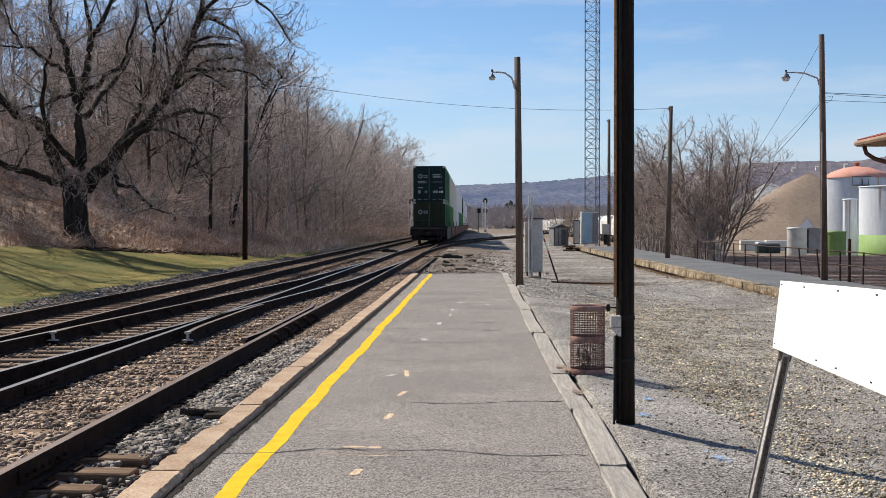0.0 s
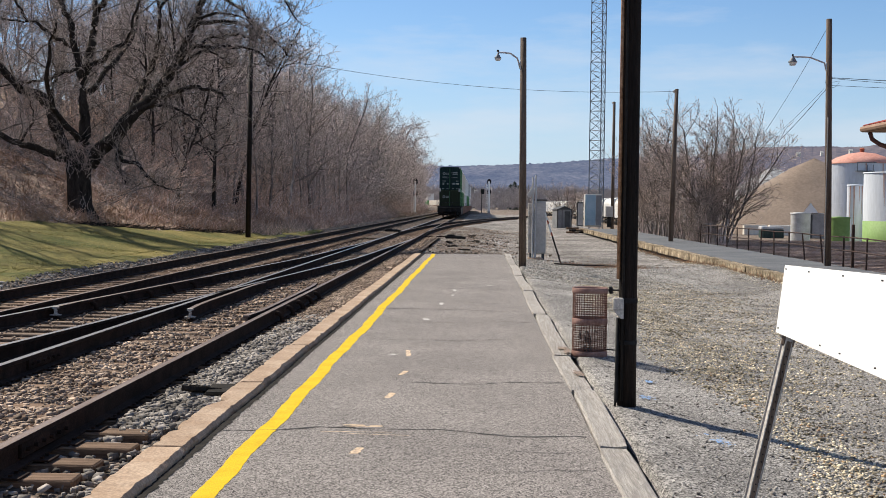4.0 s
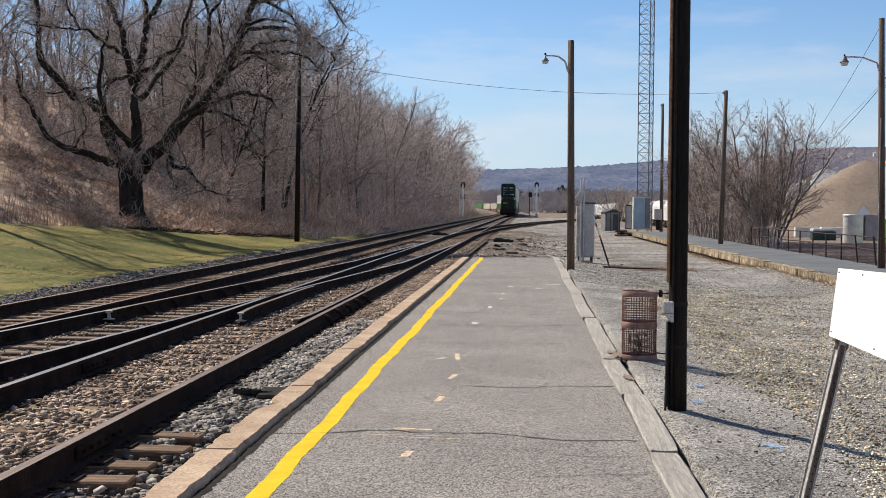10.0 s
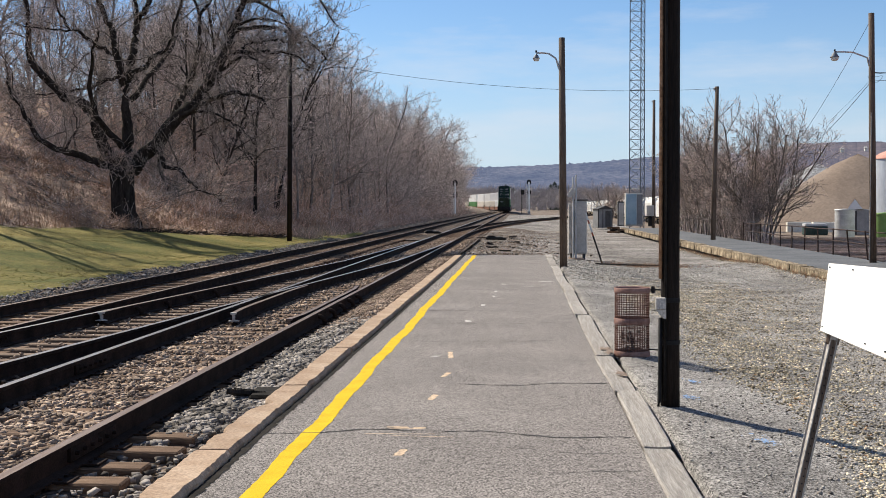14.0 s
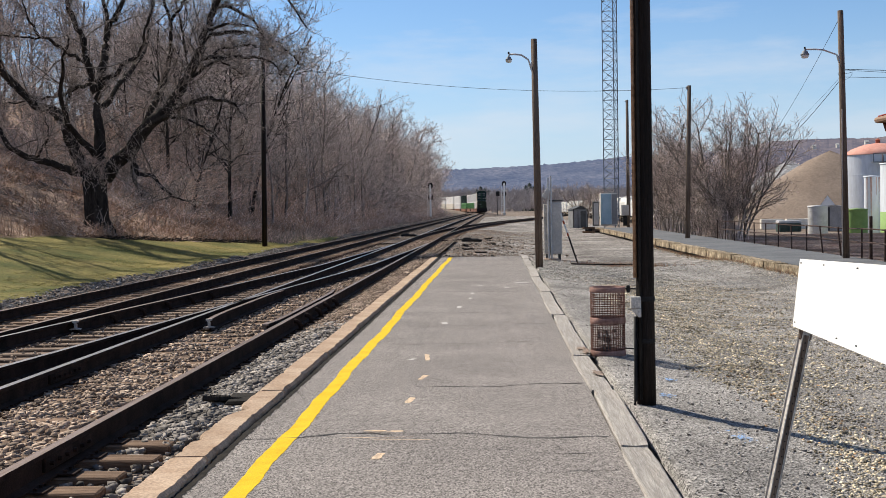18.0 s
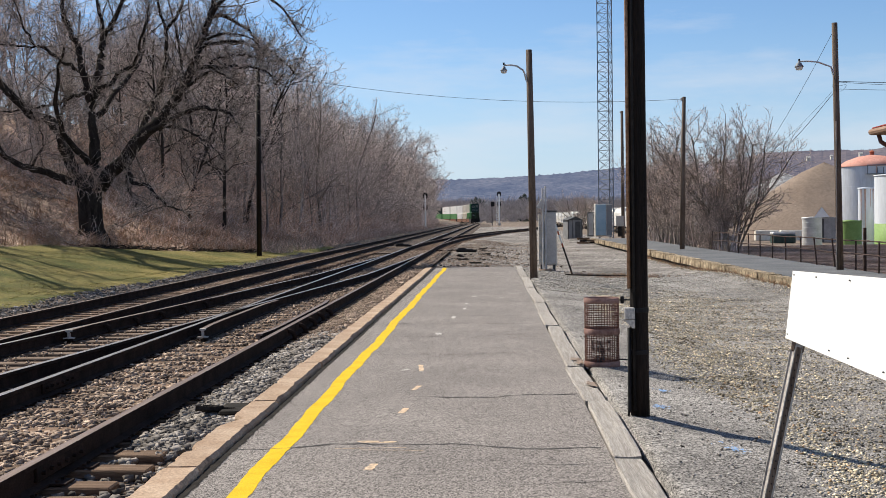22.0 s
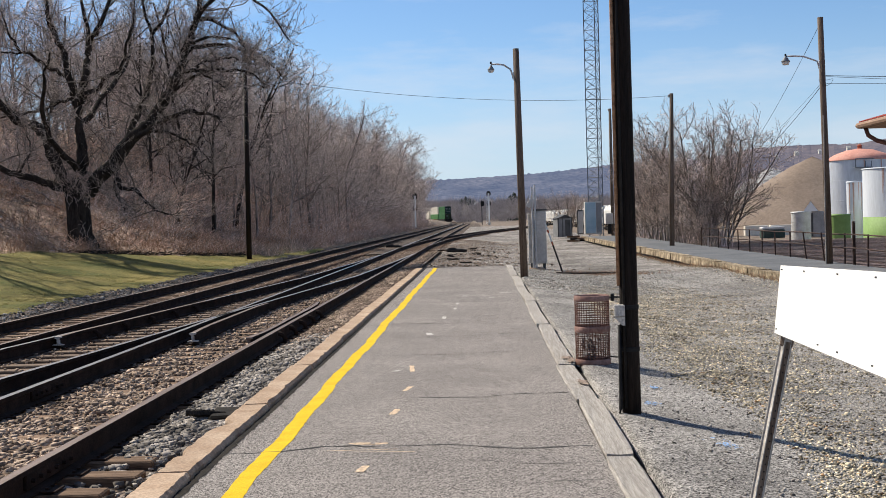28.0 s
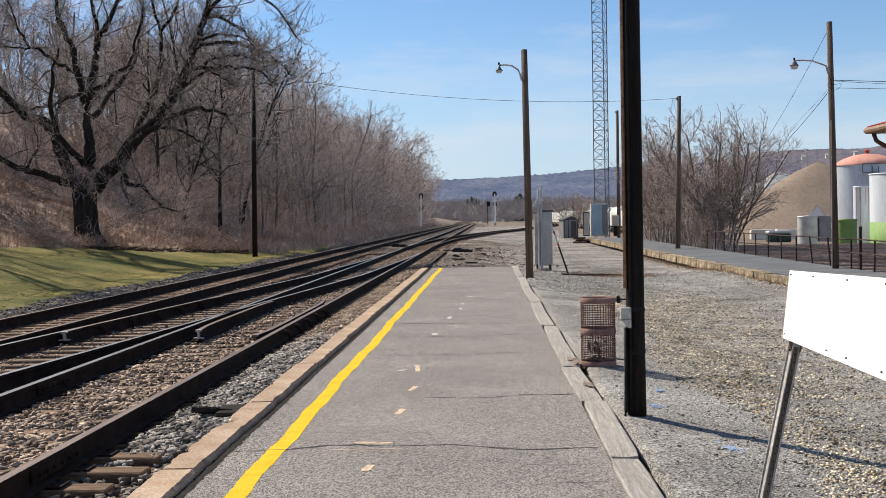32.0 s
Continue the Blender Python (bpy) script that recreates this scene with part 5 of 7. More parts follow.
for _k in range(1200):
    if sum(_sap_done.values()) >= 110:
        break
    _y = 50 + 170 * _rng.random() ** 1.5
    _b = float(bank_x(_y))
    _x = _b - 1.0 - 21 * _rng.random()
    if _x < -0.42 * _y - 2 or (_y < 74 and _x > _b - (10 if _x < -0.325 * _y else 3.5)):
        continue
    _m = pose(_x, _y, float(ground_z(_x, _y)) - 0.05, _rng.uniform(-6, 6), _rng.uniform(-6, 6), _rng.uniform(0, 360))
    _i = _k % 4
    if _i in _sap_done:
        _t = copy_thing(_sapling[_i], _m)
    else:
        if not _sap_done:
            _sapling = {}
        _t = _sapling[_i] = plant(_sap[_i], _m, "leafless many-stemmed sapling in the bank's undergrowth", "sapling", "bank saplings", "sapling")
    _sap_done[_i] = _sap_done.get(_i, 0) + 1
    _sc = _rng.uniform(0.75, 1.25)
    _t.scale = (_sc * 1.15, _sc * 1.15, _sc)

# brush along the foot of the bank
_segs, _segs2 = [], []
for _k in range(2500):
    _y = 46 + 300 * _rng.random() ** 1.5
    _b = float(bank_x(_y))
    _x = _b + (0.3 if _y < 78 else 1.5) - (15.0 if _y < 78 else 12.0) * _rng.random() ** 1.6
    if _x < -0.44 * _y - 3:
        continue
    _z = float(ground_z(_x, _y))
    if _y < 74 and _x > _b - (9 if _x < -0.325 * _y else 2.5):
        continue
    _hh = _rng.uniform(1.0, 3.4) if _x < _b else _rng.uniform(0.5, 1.5)
    for _j in range(5):
        _d = Vector((_rng.gauss(0, 0.8), _rng.gauss(0, 0.6), 1)).normalized()
        _p = Vector((_x + _rng.gauss(0, 0.3), _y + _rng.gauss(0, 0.3), _z - 0.1))
        _r = 0.0105 + _y * 0.00004
        for _i in range(3):
            _q = _p + _d * _hh / 3
            (_segs if _k % 2 else _segs2).append((*_p, *_q, _r, _r * 0.75))
            if _i:
                for _e in range(2):
                    _o = _p.lerp(_q, _rng.random())
                    _w = _o + (_d + Vector((_rng.gauss(0, 0.6), _rng.gauss(0, 0.6), _rng.gauss(0, 0.4)))).normalized() * _hh * 0.22
                    (_segs if _k % 2 else _segs2).append((*_o, *_w, _r * 0.7, _r * 0.45))
            _p, _r = _q, _r * 0.75
            _d = (_d + Vector((_rng.gauss(0, 0.35), _rng.gauss(0, 0.35), -0.15))).normalized()
for _k in range(260):
    _y = 335 + 120 * _rng.random()
    _x = -0.0515 * _y - 7 * _rng.random() ** 1.5
    _z = float(ground_z(_x, _y))
    for _j in range(14):
        _d = Vector((_rng.gauss(0, 0.4), _rng.gauss(0, 0.4), 1)).normalized()
        _p = Vector((_x + _rng.gauss(0, 0.7), _y, _z - 0.1))
        _q = _p + _d * _rng.uniform(1.5, 4.4)
        _segs.append((*_p, *_q, 0.05, 0.025))
solid("brush", arrays_mesh("brush", _segs, 3, TWIG), None, "tangled leafless brush along the bank", "brush", "stuff")
solid("brambles", arrays_mesh("brambles", _segs2, 3, BRAMBLE), None, "reddish bramble canes along the bank", "brush", "stuff")

for _k, (_x, _y, _l, _a) in enumerate(((-19.6, 53, 2.2, 20), (-20.6, 55, 3.0, -30), (-22.5, 60, 2.6, 40), (-14.8, 62, 2.4, -50), (-18.3, 57, 1.8, 10), (-13.9, 66, 2.0, 70))):
    _dx, _dy = _l / 2 * math.cos(radians(_a)), _l / 2 * math.sin(radians(_a))
    _pts = [(_x + u * _dx + 0.12 * math.sin(5 * u + _k), _y + u * _dy, float(ground_z(_x + u * _dx, _y + u * _dy)) + 0.04 + 0.05 * math.sin(3 * u + _k)) for u in (-1, -0.6, -0.2, 0.2, 0.6, 1)]
    solid("fallen_log", Shape().tube(_pts, [0.085, 0.075, 0.07, 0.055, 0.045, 0.02], 7), BARK_GREY, "fallen limb lying on the leafy bank", "log", group="fallen logs")
for _nm, _mt, _cnt, _lb in (("fallen_twigs", BARK, 2600, "dark dead twigs scattered on the bank"), ("leaf_litter", DRYGRASS, 5200, "curled dry leaves and straw scattered on the bank"), ("pale_twigs", TWIG, 1500, "pale dead twigs scattered on the bank")):
    _segs = []
    for _k in range(_cnt):
        _y = 44 + 34 * _rng.random()
        _b = float(bank_x(_y))
        _x = _b + 0.5 - (12 * _rng.random() if _k % 4 else 1.0 * _rng.random() ** 2)
        if _x < -0.43 * _y - 1 or (_y < 46 and _x > _b):
            continue
        _a, _l = _rng.uniform(0, 6.28), _rng.uniform(0.08, 0.5) if _nm != "leaf_litter" else _rng.uniform(0.05, 0.14)
        _x2, _y2 = _x + _l * math.cos(_a), _y + _l * math.sin(_a)
        _r = 0.012 if _nm != "leaf_litter" else 0.03
        _segs.append((_x, _y, float(ground_z(_x, _y)) + 0.01, _x2, _y2, float(ground_z(_x2, _y2)) + _rng.uniform(0.02, 0.1), _r, _r * 0.5))
    solid(_nm, arrays_mesh(_nm, _segs, 3, _mt), None, _lb, "litter", "stuff")

_segs = []
for _k in range(420):
    _y = 45.5 + 13 * _rng.random()
    _x = float(bank_x(_y)) + 0.3 + _rng.gauss(0, 0.22)
    _a, _l = _rng.gauss(0.9, 0.5), _rng.uniform(0.15, 0.7)
    _z = float(ground_z(_x, _y))
    _segs.append((_x, _y, _z, _x + _l * math.sin(_a), _y + _l * math.cos(_a), _z + _rng.uniform(0.0, 0.14), 0.014, 0.008))
solid("broken_branches", arrays_mesh("broken_branches", _segs, 4, BARK), None, "dark broken branches heaped along the lawn's edge", "branches", "stuff")

# low canes and dead stems matted over the open bank and along the far track
for _nm, _mt, _cnt, _lb in (("bank_canes", BRAMBLE, 1500, "matted reddish canes and dead stems on the bank"), ("bank_stems", TWIG_DARK, 900, "dark dead stems matted on the bank")):
    _segs = []
    for _k in range(_cnt):
        if _k % 5 < 3:
            _y = 44 + 32 * _rng.random()
            _x = float(bank_x(_y)) - 0.2 - 11 * _rng.random() ** 1.2
            if _x < -0.43 * _y - 1:
                continue
            _h = _rng.uniform(0.12, 0.5)
        else:
            _y = 60 + 230 * _rng.random() ** 1.3
            _x = float(bank_x(_y)) + 0.2 + _rng.random() * max(0.3, -10.7 - float(bank_x(_y)))
            _h = _rng.uniform(0.2, 0.8)
        _z = float(ground_z(_x, _y))
        for _j in range(9):
            _ox, _oy = _x + _rng.gauss(0, 0.25), _y + _rng.gauss(0, 0.35)
            _segs.append((_ox, _oy, _z - 0.04, _ox + _rng.gauss(0, 0.3), _oy + _rng.gauss(0, 0.3), _z + _h * _rng.uniform(0.3, 1.0), 0.012 + 0.00003 * _y, 0.005))
    solid(_nm, arrays_mesh(_nm, _segs, 3, _mt), None, _lb, "brush", "stuff")

# dry grass at the foot of the bank, short grass on the lawn
_segs = []
_tuft = [(30 + 130 * _rng.random() ** 1.7, 9 * _rng.random() ** 1.6) for _ in range(1500)]
for _ty, _tx in _tuft:
    if float(bank_x(_ty)) + 0.4 - _tx < -0.44 * _ty - 3:
        continue
    for _k in range(11):
        _y, _x = _ty + _rng.gauss(0, 0.22), float(bank_x(_ty)) + 0.4 - _tx + _rng.gauss(0, 0.22)
        _z = float(ground_z(_x, _y))
        _segs.append((_x, _y, _z - 0.04, _x + _rng.gauss(0, 0.17), _y + _rng.gauss(0, 0.17), _z + _rng.uniform(0.12, 0.6), 0.011, 0.003))
solid("dry_grass", arrays_mesh("dry_grass", _segs, 3, DRYGRASS), None, "dry straw-brown weeds at the foot of the bank", "grass", "stuff")
_segs = []
for _k in range(36000):
    _y = 24 + 34 * _rng.random()
    _x = -10.0 - 10.2 * _rng.random()
    if _x < -0.43 * _y - 1 or _x < float(bank_x(_y)) + 0.2:
        continue
    _z = float(lawn_z(_x, _y)) + 0.02
    _segs.append((_x, _y, _z, _x + _rng.gauss(0, 0.03), _y + _rng.gauss(0, 0.03), _z + _rng.uniform(0.008, 0.03), 0.007, 0.002))
solid("grass", arrays_mesh("grass", _segs, 3, GRASS), None, "short lawn grass, green and straw-coloured", "grass", "stuff")


def big_tree():
    """The old dark tree on the lawn: limbs in metres from the foot (across, depth, up)."""
    base = Vector((-16.3, 48.0, float(ground_z(-16.3, 48.0)) - 0.05))
    t = thing("old_tree", "large dark bare old tree with spreading limbs on the lawn", "tree", pose(*base))
    trunk = Shape()
    n = 18
    rows = ((0.72, -0.35), (0.64, -0.02), (0.54, 0.18), (0.48, 0.45), (0.46, 0.9), (0.44, 1.4), (0.48, 1.9), (0.46, 2.3), (0.3, 2.7))
    v = []
    for k, (r, z) in enumerate(rows):
        for j in range(n):
            a = 2 * math.pi * j / n
            lump = 1 + (0.20 if z < 0.3 else 0.07) * math.sin(5 * a + 0.8) + 0.05 * math.sin(9 * a + k)
            v.append((r * lump * math.cos(a) - 0.04 * z, r * lump * math.sin(a), z))
    trunk.add(v, [(k * n + j, k * n + (j + 1) % n, (k + 1) * n + (j + 1) % n, (k + 1) * n + j) for k in range(len(rows) - 1) for j in range(n)])
    part("trunk", trunk, BARK, t, "thick furrowed black trunk with a flared foot", smooth=True)
    prm = dict(n=(6, 4, 3), wobble=(0.2, 0.26, 0.32), up=(0.06, 0.04, 0.03), taper=(0.8, 0.6, 0.4), thin=0.0062, bare=(0.12, 0.0), kids=(1.1, 0.8), angle=(0.9, 0.85), ratio=(0.38, 0.5), cap=(0.016, 0.0085))
    rng = random.Random(42)
    fine = [[], [], []]

    def limb(r, *pts):
        """One limb along its bends, with the branches that leave it."""
        pts = [Vector(p) for p in pts]
        dense, rad = [], []
        for k in range(len(pts) - 1):
            a, b, c, d = pts[max(k - 1, 0)], pts[k], pts[k + 1], pts[min(k + 2, len(pts) - 1)]
            for u in (0, 0.25, 0.5, 0.75):
                dense.append(0.5 * (2 * b + (c - a) * u + (2 * a - 5 * b + 4 * c - d) * u * u + (3 * b - a - 3 * c + d) * u ** 3))
        dense.append(pts[-1])
        for k, p in enumerate(dense):
            rad.append(0.84 * r * (1 - 0.74 * k / (len(dense) - 1)) * rng.uniform(0.94, 1.05))
            if k:
                p += Vector((rng.gauss(0, 0.028), rng.gauss(0, 0.028), rng.gauss(0, 0.028)))
        part("limb", Shape().tube(dense, rad, 9), BARK, t, smooth=True)
        for k in range(3, len(dense)):
            d = (dense[k] - dense[k - 1]).normalized()
            for j in range(4 if k > 0.72 * len(dense) else 1 if k % 3 else 2):
                side = Vector((rng.gauss(0, 1), rng.gauss(0, 1), rng.gauss(0.35, 0.8))).normalized()
                stout = j == 0 and k % 4 == 0
                grow(rng, dense[k].copy(), (d * 0.5 + side).normalized(), rng.uniform(1.4, 3.0) if stout else rng.uniform(0.5, 1.4), min(rad[k] * 0.5, 0.034 if stout else 0.014), 0, fine, prm)

    limb(0.37, (0.1, 0.0, 2.1), (0.2, 0.0, 3.2), (0.2, 0.0, 4.2), (0.1, 0.0, 5.1), (0.2, 0.0, 5.8))
    limb(0.24, (0.2, 0.0, 5.7), (0.3, 0.1, 6.4), (0.5, 0.2, 7.5), (0.6, 0.3, 8.3), (1.0, 0.4, 8.9), (1.3, 0.5, 9.6), (1.7, 0.5, 10.9))
    limb(0.13, (0.6, 0.3, 8.3), (0.4, 0.5, 9.0), (0.1, 0.8, 10.2), (0.2, 1.0, 11.2))
    limb(0.22, (0.1, 0.0, 5.6), (-0.0, -0.1, 6.3), (-0.2, -0.2, 6.9), (-0.3, -0.2, 7.7), (-0.5, -0.3, 8.2), (-0.8, -0.3, 8.9), (-0.9, -0.4, 9.9), (-0.7, -0.4, 11.1))
    limb(0.10, (-0.3, -0.2, 6.8), (-0.8, -0.4, 7.1), (-1.4, -0.7, 7.6), (-1.8, -0.9, 7.7), (-2.7, -1.0, 7.8), (-3.8, -1.0, 7.9))
    limb(0.07, (-1.8, -0.9, 7.7), (-2.1, -1.1, 8.3), (-2.3, -1.3, 9.0), (-2.5, -1.4, 9.7))
    limb(0.13, (0.3, 0.0, 6.0), (1.0, -0.3, 6.3), (1.5, -0.5, 6.7), (2.1, -0.7, 7.0), (2.5, -0.9, 7.9), (2.8, -1.0, 9.0), (2.9, -1.0, 10.2))
    limb(0.09, (-0.1, 0.0, 5.9), (-0.9, 0.3, 5.8), (-1.4, 0.5, 5.6), (-2.4, 0.7, 5.5), (-3.6, 0.9, 5.3), (-4.9, 1.0, 5.4))
    limb(0.32, (-0.3, 0.0, 2.1), (-0.8, 0.1, 3.0), (-1.1, 0.2, 3.6), (-1.3, 0.2, 4.3), (-1.8, 0.3, 4.9), (-2.5, 0.3, 5.1), (-3.0, 0.4, 5.6), (-3.6, 0.4, 6.1), (-4.0, 0.4, 6.7), (-4.1, 0.4, 7.5), (-4.1, 0.4, 8.5), (-4.2, 0.3, 9.7), (-4.2, 0.3, 11.0))
    limb(0.10, (-1.3, 0.2, 4.4), (-1.4, 0.5, 5.1), (-1.3, 0.8, 5.7), (-1.5, 1.0, 6.4))
    limb(0.21, (-0.4, 0.0, 2.2), (-0.9, -0.3, 2.4), (-1.6, -0.5, 2.7), (-2.3, -0.7, 2.9), (-3.1, -0.9, 3.3), (-3.5, -1.0, 3.9), (-3.8, -1.1, 4.6), (-4.2, -1.2, 5.2), (-4.3, -1.2, 6.1))
    limb(0.07, (-2.2, -0.7, 2.9), (-1.8, -0.9, 3.4), (-1.5, -1.1, 3.8), (-1.6, -1.2, 4.5))
    limb(0.40, (0.4, 0.0, 2.1), (0.8, -0.1, 2.6), (1.5, -0.2, 3.2), (2.0, -0.3, 3.9), (2.6, -0.3, 4.4), (3.2, -0.4, 4.9), (3.7, -0.4, 5.6), (4.2, -0.5, 6.4), (4.6, -0.5, 7.1), (4.7, -0.6, 7.6), (5.0, -0.6, 8.3), (5.3, -0.6, 9.2), (5.6, -0.6, 10.5))
    limb(0.17, (2.1, -0.3, 4.0), (2.4, 0.0, 5.0), (2.8, 0.3, 5.9), (3.0, 0.5, 6.8), (3.1, 0.6, 7.8), (3.0, 0.7, 8.6), (2.7, 0.7, 9.7), (2.6, 0.8, 10.8))
    limb(0.09, (3.0, 0.7, 8.5), (3.4, 0.9, 9.0), (3.6, 1.1, 9.6), (3.9, 1.2, 10.6))
    limb(0.12, (4.3, -0.5, 6.7), (4.9, -0.8, 6.8), (5.7, -1.1, 6.7), (6.5, -1.4, 6.7), (7.3, -1.6, 6.6), (7.8, -1.7, 6.3), (8.0, -1.7, 5.9))
    limb(0.08, (5.2, -0.9, 6.9), (5.6, -0.9, 7.1), (6.3, -1.0, 7.2), (7.1, -1.2, 7.1), (7.4, -1.4, 6.9))
    limb(0.11, (4.7, -0.6, 7.5), (5.1, -0.3, 7.8), (5.7, 0.0, 7.9), (6.3, 0.3, 7.9), (7.0, 0.5, 7.6), (7.4, 0.7, 7.6), (7.9, 0.8, 7.1), (8.4, 0.9, 6.6))
    limb(0.08, (4.8, -0.6, 7.8), (5.5, -0.9, 8.0), (6.2, -1.3, 8.0), (6.9, -1.6, 7.8), (7.4, -1.8, 7.4))
    limb(0.12, (5.0, -0.6, 8.3), (5.3, -0.2, 8.9), (5.9, 0.2, 8.8), (6.5, 0.5, 8.4), (7.1, 0.7, 7.6), (7.3, 0.8, 6.9))
    limb(0.11, (5.1, -0.6, 8.7), (5.8, -0.9, 9.4), (6.7, -1.1, 9.9), (7.6, -1.3, 9.5), (8.4, -1.4, 8.7), (9.0, -1.5, 7.8))
    limb(0.09, (4.0, -0.5, 6.0), (4.7, -0.8, 6.3), (5.3, -1.0, 6.6), (5.8, -1.2, 6.4), (6.4, -1.4, 6.0))
    limb(0.15, (2.3, -0.3, 4.1), (3.3, -0.7, 4.6), (4.0, -1.0, 4.9), (4.8, -1.3, 5.1), (5.5, -1.5, 5.0), (6.2, -1.7, 4.8), (6.7, -1.8, 4.1))
    limb(0.08, (2.8, -0.3, 4.4), (3.8, -0.8, 4.4), (4.6, -1.2, 4.1), (5.3, -1.5, 3.7), (5.9, -1.7, 3.0))
    limb(0.14, (1.3, -0.2, 3.1), (1.7, -0.5, 2.8), (2.0, -0.8, 2.2), (2.6, -1.0, 2.1), (3.0, -1.2, 1.7), (3.5, -1.4, 1.3), (4.1, -1.5, 1.1))
    limb(0.07, (1.7, -0.5, 2.8), (1.7, -0.7, 2.1), (2.0, -0.9, 1.6), (2.2, -1.0, 1.1))
    limb(0.16, (0.3, 0.2, 5.0), (0.9, 1.6, 6.4), (1.3, 3.0, 7.7), (1.2, 4.2, 9.4))
    limb(0.17, (0.1, -0.3, 3.0), (-0.4, -1.8, 4.2), (-0.2, -3.2, 5.6), (0.5, -4.2, 7.2))
    sprouts = []
    for k in range(260):
        a, z = rng.uniform(3.4, 6.1), rng.uniform(0.0, 1.0)
        at = Vector((0.42 * math.cos(a) + rng.gauss(0, 0.35), 0.42 * math.sin(a), 2.3 + rng.gauss(0, 0.35)) if z > 0.08 else (0.5 * math.cos(a), 0.5 * math.sin(a), rng.uniform(0.0, 0.5)))
        d = Vector((rng.gauss(0, 0.5), -0.5 + rng.gauss(0, 0.4), rng.gauss(0.5, 0.5))).normalized()
        for i in range(3):
            q = at + d * rng.uniform(0.1, 0.26)
            sprouts.append((*at, *q, 0.010 - 0.002 * i, 0.008 - 0.002 * i))
            at, d = q, (d + Vector((rng.gauss(0, 0.4), rng.gauss(0, 0.4), rng.gauss(0, 0.4)))).normalized()
    part("shoot_growth", arrays_mesh("shoot_growth", sprouts, 3, TWIG), None, t, "pale tangled shoots round the fork")["kind"] = "stuff"
    part("crown", arrays_mesh("crown", fine[0], 5, BARK_MID), None, t)["kind"] = "stuff"
    part("twig_layer", arrays_mesh("twig_layer", fine[1] + fine[2], 3, TWIG_OLD), None, t)["kind"] = "stuff"


big_tree()

# shrubby trees beyond the second platform
_shrub = [wood_tree(50 + k, h, 0.07, BARK_MID, TWIG_RED, CROWN, st, sp) for k, (h, st, sp) in enumerate(((6.6, 8, 0.36), (7.0, 4, 0.14), (5.4, 6, 0.4)))]
_sp = [plant(k, pose(0, 0, 0), "bare many-stemmed small tree behind the fence", "tree", "trees by the platform", "small_tree") for k in _shrub]
for _k, (_x, _y, _r, _sc, _i) in enumerate(((12.0, 61, 0, 1.0, 0), (12.35, 61.9, 137, 0.93, 0), (11.3, 60.6, 230, 0.5, 0), (11.4, 70, 160, 0.9, 1), (11.2, 76, 40, 1.05, 1), (11.6, 81, 250, 1.05, 1), (11.9, 84, 130, 1.0, 1), (12.6, 79, 300, 1.1, 1), (12.0, 92, 60, 1.05, 1), (11.3, 73, 215, 0.95, 1), (11.2, 66, 120, 0.6, 2), (12.2, 88, 20, 0.95, 1), (11.0, 59.5, 10, 0.42, 2))):
    _m = pose(_x, _y, float(ground_z(_x, _y)) - 0.05, 0, 0, _r)
    _used = [q for q in _sp if q.matrix_basis.translation.length > 0.01]
    _t = _sp[_i] if _sp[_i] not in _used else None
    if _t is None:
        _t = copy_thing(_sp[_i], _m)
    else:
        _t.matrix_basis = _m
    _t.scale = (_sc, _sc, _sc)
_segs = []
for _k in range(90):
    _x, _y = 10.9 + 1.9 * _rng.random(), 58 + 38 * _rng.random()
    _z = float(ground_z(_x, _y))
    for _j in range(5):
        _segs.append((_x, _y, _z - 0.1, _x + _rng.gauss(0, 0.3), _y + _rng.gauss(0, 0.3), _z + _rng.uniform(0.6, 2.0), 0.014, 0.006))
solid("undergrowth", arrays_mesh("undergrowth", _segs, 3, TWIG), None, "leafless stems crowded under the small trees", "brush", "stuff")

# ---- works yard on the right ----


def rail_fence():
    f = thing("fence", "low rusty pipe fence along the platform's back edge", "fence")
    x = 10.32
    for z in (0.83, 0.45):
        part("rail", Shape().tube([(x, y, z + 0.012 * math.sin(y)) for y in np.arange(27, 57, 1.5)], 0.021, 6), FENCERUST, f)
    for k in range(15):
        y = 28.2 + k * 2.0
        lean = 0.10 if k in (4, 5) else 0.02 * math.sin(k * 2.1)
        part("post", Shape().tube([(x + 0.03, y, -0.12), (x + 0.03 - lean, y, 0.86)], 0.025, 6), FENCERUST, f)
    part("thick_post", Shape().box((x + 0.1, 33.6, 0.55), (0.075, 0.075, 1.3), bevel=0.01), FENCERUST, f, "thicker square steel post")


rail_fence()
_stack_mesh = Shape().sweep(RAIL, [Vector((-8, 0, 0)), Vector((8, 0, 0))]).mesh("stored_rail", YARDRUST)
for _k in range(46):
    _y = 37.5 + _k * 0.62
    solid("stored_rail", _stack_mesh, None, "long rusty rail stored on the ground behind the fence", "rail", group="stored rails", m=pose(19.3 + _rng.uniform(-0.4, 0.4) + max(0, 44 - _y) * 0.3, _y, -0.47 + 0.012 * _k * 0.65 + 0.02 * (_k % 3), 0, 0, _rng.uniform(-2.4, 2.4)) @ Matrix.Diagonal((1, 1, 0.3, 1)))
for _k in range(5):
    solid("bearer_timber", Shape().box((0, 0, 0), (0.2, 30, 0.2), bevel=0.02), TIE, "timber bearer under the stored rails", "timber", group="bearer timbers", m=pose(12.8 + _k * 3.2, 51.5, -0.62))


